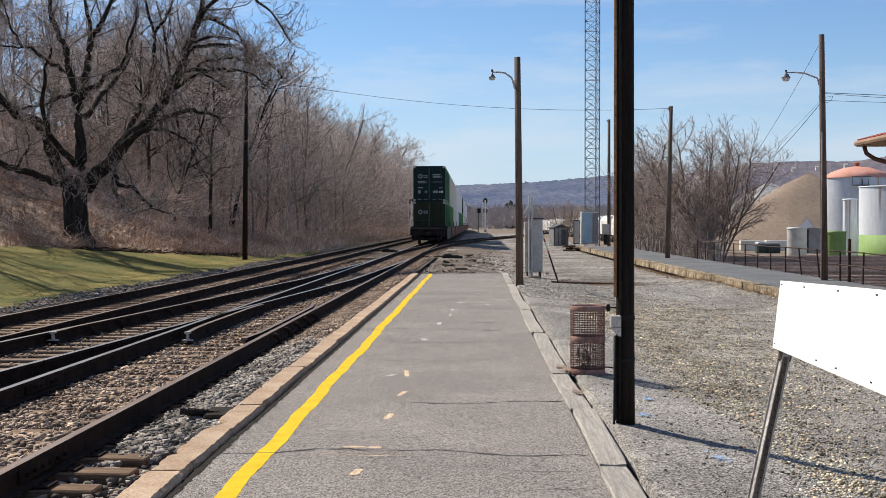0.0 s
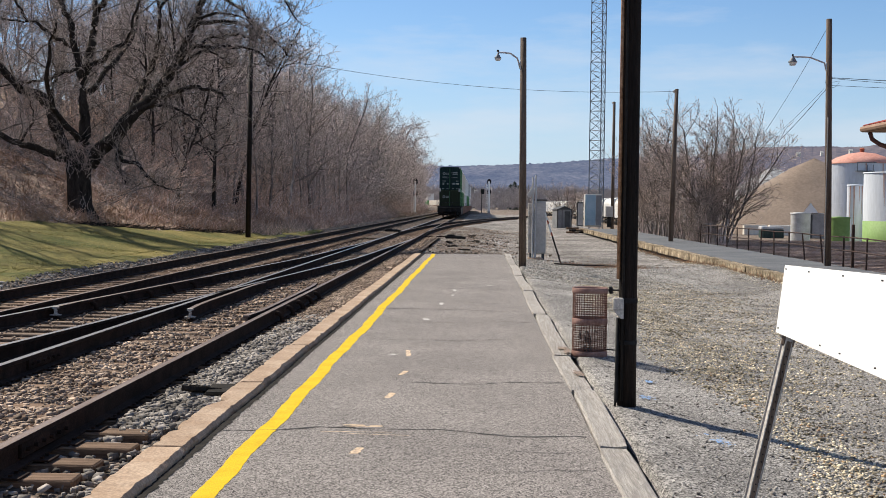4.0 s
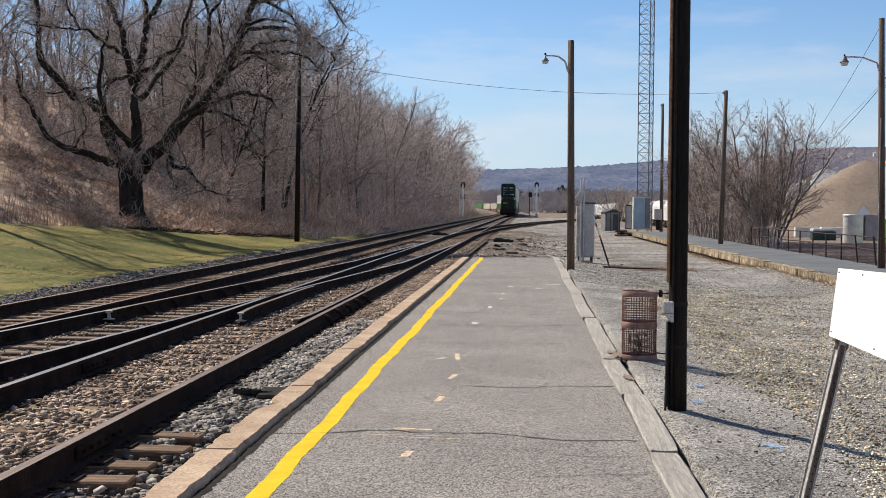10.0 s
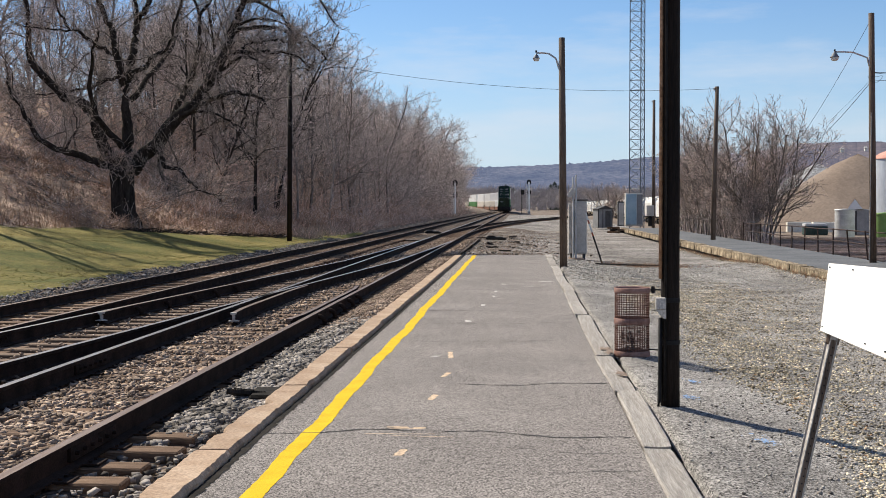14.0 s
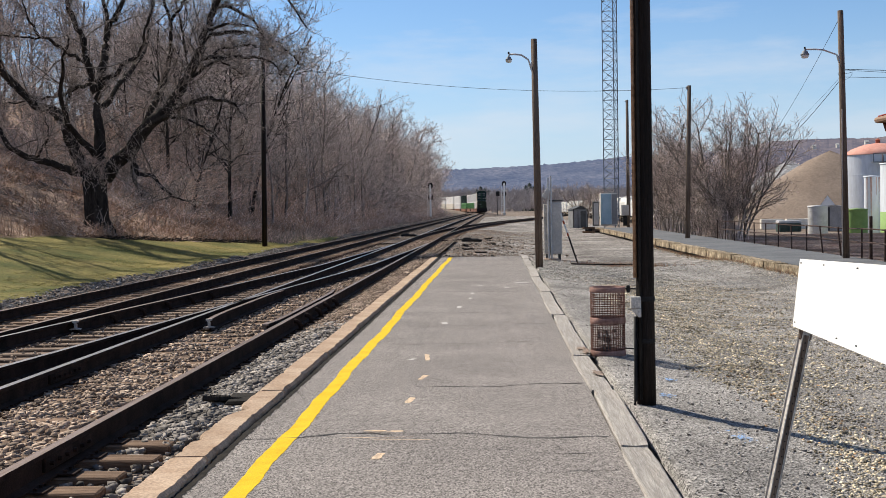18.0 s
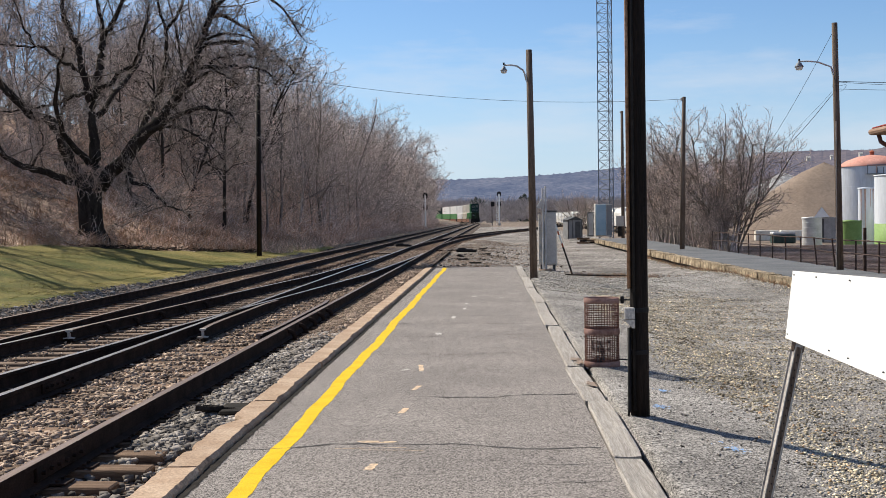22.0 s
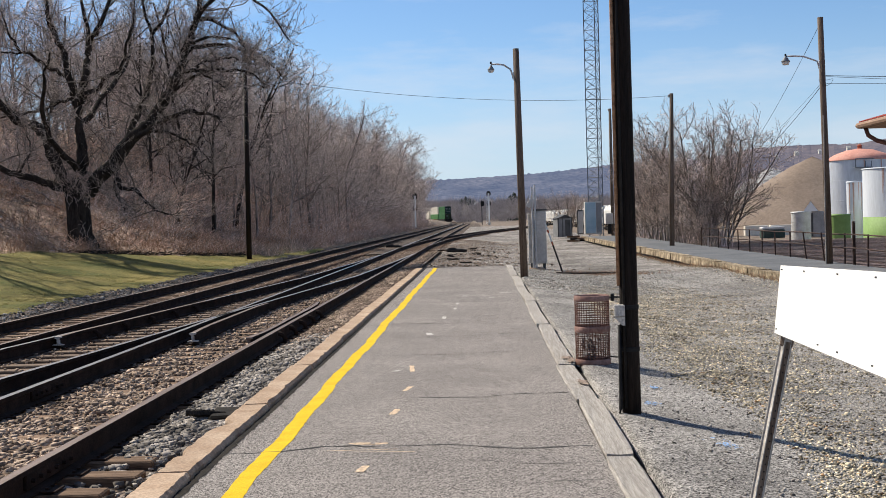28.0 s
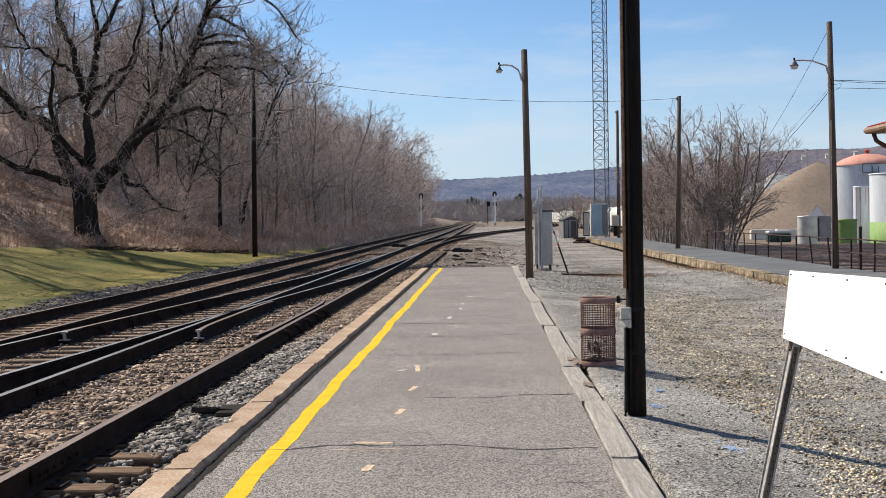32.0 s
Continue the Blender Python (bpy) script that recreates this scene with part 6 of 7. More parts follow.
def silo(name, x, y, z, r, h, dome, body, label, band=None, rings=4, category="silo"):
    s = thing(name, label, category, pose(x, y, z))
    part("wall", Shape().lathe((0, 0, 0), [(r, 0), (r, h)], 40), body, s, smooth=True)
    part("roof", Shape().lathe((0, 0, h), [(r + 0.05, -0.03), (r + 0.05, 0.03), (r * 0.75, dome * 0.5), (r * 0.4, dome * 0.85), (0.01, dome)] if dome > 0.1 else [(r + 0.03, -0.06), (r + 0.03, 0.02), (0.01, 0.06)], 40), SILO_DOME if dome > 0.3 else body, s, smooth=True)
    if dome > 0.3:
        part("vent", Shape().lathe((0, 0, h + dome), [(0.16, -0.05), (0.16, 0.18), (0.22, 0.2), (0.01, 0.32)], 12), RUSTRED, s)
    if band:
        part("painted_band", Shape().lathe((0, 0, 0), [(r + 0.012, 0), (r + 0.012, band), (r - 0.01, band)], 40), LIME, s, "lime green painted lower band", smooth=True)
    for k in range(rings):
        zz = h * (k + 1) / (rings + 1)
        part("seam", Shape().lathe((0, 0, zz), [(r, -0.014), (r + 0.006, -0.01), (r + 0.006, 0.01), (r, 0.014)], 40), body, s)
    return s


tank = silo("domed_silo", 27.2, 86, -0.85, 2.35, 5.75, 0.85, SILO, "grey steel silo with a rust-red domed roof", rings=3)
_lad = Shape()
for _a in (-0.2, 0.2):
    _lad.tube([(_a - 0.2, -2.5, 0.3), (_a - 0.2, -2.5, 5.6)], 0.03, 5)
for _k in range(14):
    _lad.tube([(-0.4, -2.5, 0.5 + 0.36 * _k), (0.0, -2.5, 0.5 + 0.36 * _k)], 0.02, 4)
_lad.box((0.3, -2.6, 4.3), (1.6, 0.5, 0.06)).tube([(-0.5, -2.85, 5.0), (1.1, -2.85, 5.0)], 0.03, 5)
_lad.box((-0.6, -2.6, 5.15), (1.2, 0.5, 0.06)).tube([(-1.2, -2.85, 5.75), (0.1, -2.85, 5.75)], 0.035, 5).tube([(-1.2, -2.85, 5.15), (-1.2, -2.85, 5.75)], 0.035, 5).tube([(0.9, -2.7, 4.3), (-0.1, -2.7, 5.15)], 0.05, 5)
part("ladder", _lad, TOWER, tank, "steel ladder and small landing")
pale = silo("grey_silo", 26.95, 75, -0.62, 2.95, 4.55, 0.12, SILO_LIGHT, "pale grey round tank with a lime green base", 1.55, rings=0)
narrow = silo("narrow_silo", 24.75, 79.5, -0.7, 0.5, 3.95, 0.1, SILO_LIGHT, "narrow grey steel tank between the silos", rings=1)
silo("lime_tank", 21.2, 71, -0.6, 0.62, 1.75, 0.05, LIME, "short lime green tank", rings=0, category="tank")
silo("small_bin", 21.35, 80, -0.65, 0.64, 2.0, 0.05, GALV, "small galvanised corrugated bin", rings=5, category="bin")
for _o, _r, _n, _h0, _h1 in ((narrow, 0.5, 5, 1.0, 3.9), (pale, 2.95, 4, 2.2, 4.5), (tank, 2.35, 5, 1.5, 5.7)):
    for _k in range(_n):
        _a = radians(-150 + 120 * _rng.random())
        _d = Vector((math.cos(_a), math.sin(_a), 0)) * (_r + 0.006)
        _q = Vector((-math.sin(_a), math.cos(_a), 0)) * _rng.uniform(0.02, 0.06)
        _z0 = _h1 - (_h1 - _h0) * _rng.uniform(0.3, 1.0)
        part("rust_streak", Shape().add([_d - _q + Vector((0, 0, _h1)), _d + _q + Vector((0, 0, _h1)), _d + _q * 0.3 + Vector((0, 0, _z0)), _d - _q * 0.3 + Vector((0, 0, _z0))], [(0, 1, 2, 3)]), STREAK, _o, "faded rust streak running down")
shed = thing("loading_shed", "small grey shed with a pale pointed gable", "shed", pose(29.0, 104, -0.9, 0, 0, -15.6))
part("wall", Shape().box((0.45, 0, 1.1), (1.8, 2.0, 2.2), bevel=0.03), SHEDWALL, shed)
part("dark_gap", Shape().box((-0.32, -1.01, 1.05), (0.24, 0.03, 2.0)), CABDARK, shed, "narrow dark strip at the wall's left end")
part("roof", Shape().add([(-1.03, -1.12, 2.18), (0.28, -1.12, 2.18), (-0.375, -1.12, 3.09), (-1.03, 0.9, 2.18), (0.28, 0.9, 2.18), (-0.375, 0.9, 3.09)], [(3, 5, 4), (0, 2, 5, 3), (1, 4, 5, 2), (0, 3, 4, 1)]), GALV, shed)
part("gable", Shape().add([(-1.0, -1.16, 2.2), (0.25, -1.16, 2.2), (-0.375, -1.16, 3.06), (-1.0, -1.1, 2.2), (0.25, -1.1, 2.2), (-0.375, -1.1, 3.06)], [(0, 1, 2), (3, 5, 4), (0, 2, 5, 3), (1, 4, 5, 2), (0, 3, 4, 1)]), WHITE, shed, "pale pointed gable")


def heap(name, x, y, z, r, h, material, label, seed):
    rng = np.random.default_rng(seed)
    n, rows = 56, 12
    v = []
    for k in range(rows + 1):
        u = k / rows
        for j in range(n):
            a = 2 * math.pi * j / n
            rr = r * u * (1 + 0.05 * math.sin(3 * a + seed) + 0.012 * rng.normal())
            v.append((x + rr * math.cos(a), y + rr * math.sin(a), z + h * (1 - u) ** 1.04 - 0.055 * h * math.exp(-(u * 9) ** 2) + 0.012 * rng.normal()))
    f = [(k * n + j, k * n + (j + 1) % n, (k + 1) * n + (j + 1) % n, (k + 1) * n + j) for k in range(rows) for j in range(n)]
    return solid(name, mesh_of(name, v, f, material, True), None, label, "gravel heap")


heap("gravel_mound", 41.0, 148, -1.5, 16.6, 9.95, PILE, "tall conical heap of brown gravel", 3)
heap("stone_mound", 50.0, 205, -1.6, 17.0, 11.0, PILE_GREY, "heap of broken grey stone behind the gravel", 8)
for _k in range(4):
    solid("concrete_block", Shape().box((0, 0, 0.5), (2.2, 0.8, 1.0), bevel=0.05), CREAM, "pale concrete block at the foot of the heap", "concrete block", group="concrete blocks", m=pose(26.6 + 2.35 * _k, 116 - 0.3 * _k, -0.95))
skip = thing("dumpster", "low dark green steel skip with a pale cover", "skip", pose(25.75, 106, -0.95))
part("body", Shape().box((0, 0, 0.36), (1.9, 1.4, 0.72), bevel=0.05), SKIPGREEN, skip)
part("cover", Shape().box((0, 0.1, 0.86), (1.96, 1.3, 0.26), bevel=0.06), GALV, skip, "pale sheet cover")
for _q in (-0.7, -0.24, 0.24, 0.7):
    part("rib", Shape().box((_q, -0.72, 0.36), (0.06, 0.06, 0.66), bevel=0.01), SKIPGREEN, skip)

# ---- station roof at the right edge ----
st = thing("station_building", "station building with deep eaves and red tile roof", "station", pose(0, 0, 0))
part("wall", Shape().box((15.6, 20.0, 1.7), (7.6, 15.5, 3.6)), BRICK, st, "red-brown brick wall")
_roof = Shape()
_x0, _x1, _y0, _y1, _ez = 9.5, 21.6, 10.0, 30.1, 3.66
_roof.add([(_x0, _y0, _ez), (_x1, _y0, _ez), (_x1, _y1, _ez), (_x0, _y1, _ez), (15.5, 16.0, 5.8), (15.5, 24.1, 5.8)], [(0, 1, 4), (1, 2, 5, 4), (2, 3, 5), (3, 0, 4, 5)])
part("roof", _roof, TILE, st, "red clay tile roof")
part("soffit", Shape().box(((_x0 + _x1) / 2, (_y0 + _y1) / 2, _ez - 0.09), (_x1 - _x0 - 0.1, _y1 - _y0 - 0.1, 0.06)), SOFFIT, st, "tan painted soffit")
for _a, _b in (((_x0, _y0), (_x0, _y1)), ((_x0, _y1), (_x1, _y1))):
    part("gutter", Shape().tube([(_a[0], _a[1], _ez - 0.04), (_b[0], _b[1], _ez - 0.04)], 0.075, 8), SOFFIT, st, "tan half-round gutter")
part("downspout", Shape().tube([(9.62, 29.9, 3.55), (9.66, 29.85, 3.36), (9.82, 29.7, 3.22), (10.6, 29.0, 2.88), (11.7, 27.9, 2.5), (11.72, 27.85, 0.0)], 0.055, 8), BROWNPAINT, st, "dark red-brown downspout that bends back to the wall", smooth=True)
for _k in range(3, 46):
    _u = _k / 46
    part("roof_tile", Shape().tube([(_x0 + 0.02 + (_x1 - _x0) * _u, _y1 - 0.02, _ez + 0.05), (_x0 + (_x1 - _x0) * _u * 0.98 + 0.03, _y1 - 0.6, _ez + 0.02 + 0.16)], 0.045, 8), TILE, st)
for _k in range(60):
    _y = _y1 - 0.1 - _k * 0.27
    part("roof_tile", Shape().tube([(_x0 + 0.0, _y, _ez + 0.02), (_x0 + 0.62, _y, _ez + 0.18)], 0.045, 8), TILE, st)

# ---- yard train of white hoppers ----


def hopper():
    h = thing("hopper_car", "white covered hopper car standing in the yard", "railway car", group="yard cars")
    prof = [(-1.5, 1.3), (-1.55, 3.6), (-1.2, 4.35), (-0.5, 4.6), (0.5, 4.6), (1.2, 4.35), (1.55, 3.6), (1.5, 1.3)]
    part("body", Shape().sweep(prof, [Vector((0, 1.6, 0)), Vector((0, 15.4, 0))]), WHITECAR, h)
    ribs = Shape()
    for k in range(11):
        ribs.sweep([(a * 1.02, b * 1.003) for a, b in prof], [Vector((0, 1.8 + k * 1.33, 0)), Vector((0, 1.95 + k * 1.33, 0))])
    part("ribs", ribs, CREAM, h)
    part("hopper_bottom", Shape().sweep([(-1.3, 1.35), (1.3, 1.35), (0.5, 0.5), (-0.5, 0.5)], [Vector((0, 3, 0)), Vector((0, 14, 0))]), CREAM, h)
    for y in (1.4, 15.6):
        part("end_platform", Shape().box((0, y, 1.15), (2.6, 2.2, 0.25)), BLACK, h)
        tr = Shape()
        for q in (-0.85, 0.85):
            for x in (-0.78, 0.78):
                tr.tube([(x - 0.06, y + q, 0.45), (x + 0.06, y + q, 0.45)], 0.43, 12)
        for x in (-0.98, 0.98):
            tr.box((x, y, 0.5), (0.14, 2.2, 0.35), bevel=0.05)
        part("truck", tr, BLACK, h, "black four-wheel truck")
    return h


_h = hopper()
for _k in range(19):
    _m = pose(23.6 + 0.004 * _k, 128 + _k * 17.6, -1.42)
    if _k == 0:
        _h.matrix_basis = _m
    else:
        copy_thing(_h, _m)
part_yard = thing("track_5", "yard track under the hopper cars", "railway track", kind="structure")
for _o in (HALF, -HALF):
    rail([Vector((23.6 + _o, y, -1.42)) for y in range(100, 480, 20)], part_yard, RAILTOP)

# ---- the distance ----


def ridge(name, dist, depth, prof, material, label, seed):
    """A long wooded ridge: prof gives its height along the bearing, in degrees to the right of ahead."""
    rng = np.random.default_rng(seed)
    a0, a1 = prof[0][0], prof[-1][0]
    n, rows = 1300, 14
    az = np.linspace(a0, a1, n)
    hh = np.interp(az, [p[0] for p in prof], [p[1] for p in prof])
    hh = hh + np.convolve(rng.normal(0, 1.0, n), np.ones(45) / 45, "same") * dist * 0.0024
    v = []
    for k in range(rows):
        u = k / (rows - 1)
        d = dist + depth * u
        bump = np.convolve(rng.normal(0, 1, n), np.ones(35) / 35, "same") * 11 * math.sin(math.pi * u)
        z = -6 + (hh + 6) * (u ** 0.8) * d / (dist + depth) + bump
        if k == rows - 1:
            z = z + np.abs(rng.normal(0, dist * 0.0006, n))
        v.append(np.stack([d * np.sin(np.radians(az)), d * np.cos(np.radians(az)), z], -1))
    v = np.concatenate(v)
    i = (np.arange(rows - 1)[:, None] * n + np.arange(n - 1)[None]).ravel()
    return solid(name, mesh_of(name, v, np.stack([i, i + 1, i + n + 1, i + n], 1), material, True), None, label, "hill", "structure")


def up(px, dist):
    return 1.6 + px * dist / 2100


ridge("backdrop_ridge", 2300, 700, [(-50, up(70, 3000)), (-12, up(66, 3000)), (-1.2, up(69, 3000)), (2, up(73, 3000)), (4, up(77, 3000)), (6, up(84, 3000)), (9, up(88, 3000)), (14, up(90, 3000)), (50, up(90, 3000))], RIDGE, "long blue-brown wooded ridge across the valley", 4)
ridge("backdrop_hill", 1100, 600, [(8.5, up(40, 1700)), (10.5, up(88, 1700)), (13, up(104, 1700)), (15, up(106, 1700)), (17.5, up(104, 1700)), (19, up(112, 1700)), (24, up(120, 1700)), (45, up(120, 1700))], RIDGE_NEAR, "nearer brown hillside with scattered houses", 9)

_segs, _rng2 = [], random.Random(21)
for _k in range(2600):
    _y = _rng2.uniform(420, 1150)
    _x = _rng2.uniform(-0.055, 0.36) * _y
    if _x < 32 and _y < 520 or _x < on_line(_y, 0).x + 12 and _y < 620:
        continue
    _h = _rng2.uniform(4, 7) * (0.5 + _y / 700) if _y < 620 else _rng2.uniform(9, 17) * (1 + (_y - 620) / 700)
    for _j in range(15):
        _a = Vector((_x + _rng2.gauss(0, 0.8), _y, _h * _rng2.uniform(0.1, 0.5) - 1.5))
        _e, _u = _rng2.uniform(-1.5, 1.5), _rng2.uniform(0.5, 1.0)
        _b = Vector((_x + 0.42 * _h * math.sin(_e) * _u, _y, _h * (0.48 + 0.42 * math.cos(_e) * _u) - 1.5))
        _segs.append((*_a, *_b, 0.13 * _y / 600, 0.05 * _y / 600))
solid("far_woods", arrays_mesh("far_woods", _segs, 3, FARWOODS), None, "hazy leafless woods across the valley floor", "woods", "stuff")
_fir = random.Random(33)
for _k, (_px, _d, _hh) in enumerate(((812, 900, 17), (819, 905, 19), (826, 900, 17.5), (898, 910, 19), (905, 905, 21), (912, 900, 18), (833, 905, 16))):
    _sg = []
    for _j in range(260):
        _u = _fir.random()
        _a = _fir.uniform(0, 6.28)
        _rr = math.sin(math.pi * min(1, 0.25 + 0.75 * _u)) ** 0.6 * 0.30 * _hh * _fir.uniform(0.5, 1)
        _p = Vector((0, 0, _u * _hh + 0.4))
        _sg.append((*_p, _rr * math.cos(_a), _rr * math.sin(_a), _p.z - 0.25 * _rr, 0.3, 0.1))
    _t = thing("evergreen_tree", "dark evergreen tree across the valley", "tree", pose((_px - 845) * _d / 2100, _d, -1.2), "far evergreens")
    part("trunk", Shape().tube([(0, 0, 0), (0, 0, _hh * 0.9)], [0.2, 0.05], 6), BARK, _t)
    part("crown", arrays_mesh("crown", _sg, 4, EVERGREEN), None, _t)
for _k, (_px, _py, _d, _w) in enumerate(((806, 369, 880, 6), (838, 366, 890, 5), (861, 362, 900, 6), (879, 367, 880, 5), (921, 364, 900, 6), (940, 361, 905, 6), (1400, 293, 1500, 9), (1490, 287, 1500, 8), (1365, 298, 1450, 6), (1440, 291, 1500, 6))):
    _z = 1.6 + (397 - _py) * _d / 2100
    _t = thing("house", "small pale house far across the valley", "house", pose((_px - 845) * _d / 2100, _d, _z - 5.5 - _d * 0.002), group="far houses")
    part("wall", Shape().box((0, 0, 1.5), (_w * 0.5, 4, 3.4)), CREAM, _t)
    part("roof", Shape().add([(-_w * 0.25 - 0.3, -3, 3.4), (_w * 0.25 + 0.3, -3, 3.4), (_w * 0.25 + 0.3, 3, 3.4), (-_w * 0.25 - 0.3, 3, 3.4), (-_w * 0.25 - 0.3, 0, 5.6), (_w * 0.25 + 0.3, 0, 5.6)], [(0, 1, 5, 4), (2, 3, 4, 5), (0, 4, 3), (1, 2, 5), (0, 3, 2, 1)]), CABINET, _t)
# bare tree near the hoppers
_m2 = copy_thing(_sp[0], pose(16.0, 215, -1.5))
_m2.scale = (1.25, 1.25, 0.98)
_m2 = copy_thing(_sp[1], pose(19.0, 230, -1.5, 0, 0, 70))
_m2.scale = (1.0, 1.0, 0.85)

# ---- container train ----
CAR, FIRST, SPEED = 18.9, 97.0, 13.3


def container(parent, z, material, door, name="container", side=None):
    c = link(name, None, parent, "", pose(0, 1.2, z))
    L, W, H = 16.15, 2.59, 2.89
    body = Shape().box((0, L / 2, H / 2), (W - 0.08, L - 0.06, H - 0.04))
    for k in range(26):
        y = 0.5 + k * (L - 1.0) / 25
        for x in (-W / 2 + 0.025, W / 2 - 0.025):
            body.box((x, y, H / 2), (0.05, 0.10, H - 0.3))
    for x in (-W / 2 + 0.07, W / 2 - 0.07):
        for y in (0.07, L - 0.07, 1.95, L - 1.95):
            body.box((x, y, H / 2), (0.14, 0.14, H))
        for zz in (0.08, H - 0.07):
            body.box((x, L / 2, zz), (0.14, L, 0.16))
    body.box((0, L / 2, H - 0.01), (W - 0.3, L - 0.3, 0.03))
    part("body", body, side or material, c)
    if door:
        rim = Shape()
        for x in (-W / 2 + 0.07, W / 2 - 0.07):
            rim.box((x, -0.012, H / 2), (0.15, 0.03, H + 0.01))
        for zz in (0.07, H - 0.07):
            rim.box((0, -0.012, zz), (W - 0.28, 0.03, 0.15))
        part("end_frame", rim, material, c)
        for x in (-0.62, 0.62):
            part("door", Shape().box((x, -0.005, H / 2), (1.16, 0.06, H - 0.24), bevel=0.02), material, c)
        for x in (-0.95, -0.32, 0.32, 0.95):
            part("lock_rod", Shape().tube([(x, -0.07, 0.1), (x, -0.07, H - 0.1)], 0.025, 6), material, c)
        for x in (-W / 2 + 0.09, W / 2 - 0.09):
            for zz in (0.09, H - 0.09):
                part("corner_casting", Shape().box((x, 0.0, zz), (0.18, 0.16, 0.17), bevel=0.02), GALV, c)
    return c


def well_car(top, bottom, last=False, label="well car with two stacked containers"):
    c = thing("container_car", label, "railway car", group="container train")
    frame_ = Shape()
    for x in (-1.42, 1.42):
        frame_.box((x, 9.3, 0.82), (0.10, 15.0, 1.0), bevel=0.03)
        frame_.box((x * 1.02, 9.3, 1.34), (0.2, 15.6, 0.12), bevel=0.02)
    frame_.box((0, 9.3, 0.33), (2.7, 16.2, 0.1))
    part("well", frame_, BLACK if last else WELL, c, "long steel well")
    for y, d in ((0.1, 1), (18.5, -1)):
        e = Shape().box((0, y, 1.18), (2.75, 2.2, 0.16), bevel=0.02)
        e.box((0, y - 0.95 * d, 1.02), (2.9, 0.12, 0.62), bevel=0.02).box((0, y + 0.9 * d, 1.0), (2.8, 0.2, 0.9))
        for x in (-1.3, 1.3):
            e.tube([(x, y - 1.0 * d, 0.5), (x, y - 1.0 * d, 1.9)], 0.03, 5)
        e.tube([(-1.3, y - 1.0 * d, 1.88), (1.3, y - 1.0 * d, 1.88)], 0.03, 5)
        part("end_platform", e, BLACK, c, "black end platform with a handrail")
        tr = Shape()
        for q in (-0.85, 0.85):
            tr.tube([(-0.75, y + q, 0.42), (0.75, y + q, 0.42)], 0.09, 8)
        for x in (-0.98, 0.98):
            tr.box((x, y, 0.48), (0.14, 2.1, 0.3), bevel=0.05).box((x, y, 0.7), (0.2, 0.6, 0.3), bevel=0.05)
        t = part("truck", tr, BLACK, c, "black cast-steel truck")
        for q in (-0.85, 0.85):
            for x in (-0.76, 0.76):
                part("wheel", Shape().lathe((0, 0, 0), [(0.01, -0.06), (0.36, -0.06), (0.42, -0.05), (0.42, 0.06), (0.01, 0.07)], 18), RUST_SHADED, t, "", pose(x, y + q, 0.42, 0, 90, 0))
        part("coupler", Shape().box((0, y - 1.3 * d, 0.85), (0.3, 0.7, 0.3), bevel=0.05).tube([(0.35, y - 1.1 * d, 0.95), (0.4, y - 1.2 * d, 0.5), (0.3, y - 1.25 * d, 0.3)], 0.035, 6), BLACK, c)
    # Last car: doors take the shaded greens, bodies the sunlit one.
    a = container(c, 0.55, bottom, last, "lower_container", GREEN_SUNLIT if last else None)
    b = container(c, 3.47, top, last, "upper_container", GREEN_SUNLIT if last else None) if top else None
    if last:
        for q in (a, b):
            lg = Shape()
            n = 8
            for j in range(n):
                w0, w1 = 2 * math.pi * j / n, 2 * math.pi * (j + 1) / n
                lg.add([(-0.72 + r * math.cos(w), -0.052, 2.05 + r * math.sin(w)) for w, r in ((w0, 0.19), (w1, 0.19), (w1, 0.10), (w0, 0.10))], [(0, 1, 2, 3)])
            part("emblem", lg, LETTER_DIM, q, "white ring-shaped emblem")
            part("marking", Shape().box((-0.30, -0.05, 2.12), (0.32, 0.02, 0.09)).box((-0.30, -0.05, 1.97), (0.32, 0.02, 0.09)), LETTER_DIM, q, "white lettering bars")
        for x, zz, w, h in ((0.62, 2.18, 0.75, 0.11), (0.66, 2.0, 0.75, 0.11), (-0.6, 1.64, 0.7, 0.07), (-0.55, 1.52, 0.75, 0.06), (0.62, 1.58, 0.8, 0.05), (-0.72, 1.12, 0.45, 0.09), (0.95, 1.12, 0.26, 0.10), (-0.8, 0.78, 0.2, 0.25), (-0.27, 0.78, 0.2, 0.2), (0.5, 0.78, 0.42, 0.2), (0.98, 0.78, 0.3, 0.18), (-0.8, 0.17, 0.25, 0.06), (-0.3, 0.17, 0.25, 0.06), (0.4, 0.17, 0.25, 0.06), (0.9, 0.17, 0.25, 0.06)):
            part("marking", Shape().box((x, -0.048, zz), (w, 0.016, h)), LETTER_DIM if zz != 0.78 or x < 0.7 else CREAM, b, "white marking bar")
        part("marking", Shape().box((0.0, -0.048, 1.35), (1.0, 0.016, 0.05)), LETTER_DIM, a, "white marking bar")
        part("buffer_light", Shape().box((0.4, -1.15, 1.5), (0.2, 0.15, 0.3), bevel=0.03), BLACK, c, "dark end-of-train box")
    return c


CARS = [well_car(GREEN, GREEN_OLIVE, True, "last well car with two stacked green containers, doors coloured shade-dark")]
_pairs = ((CREAM, GREEN_LIGHT, "well car with a cream container on a green one"), (CREAM, CREAM, "well car with stacked cream containers"), (WHITECAR, WHITECAR, "well car with stacked white containers"), (WHITECAR, GREEN_LIGHT, "well car with a white container on a green one"), (GREEN, GREEN_LIGHT, "well car with a dark green container on a green one"), (WHITECAR, CREAM, "well car with stacked off-white containers"), (None, CREAM, "well car with a single cream container"), (None, GREEN_LIGHT, "well car with a single green container"))
_models = {}
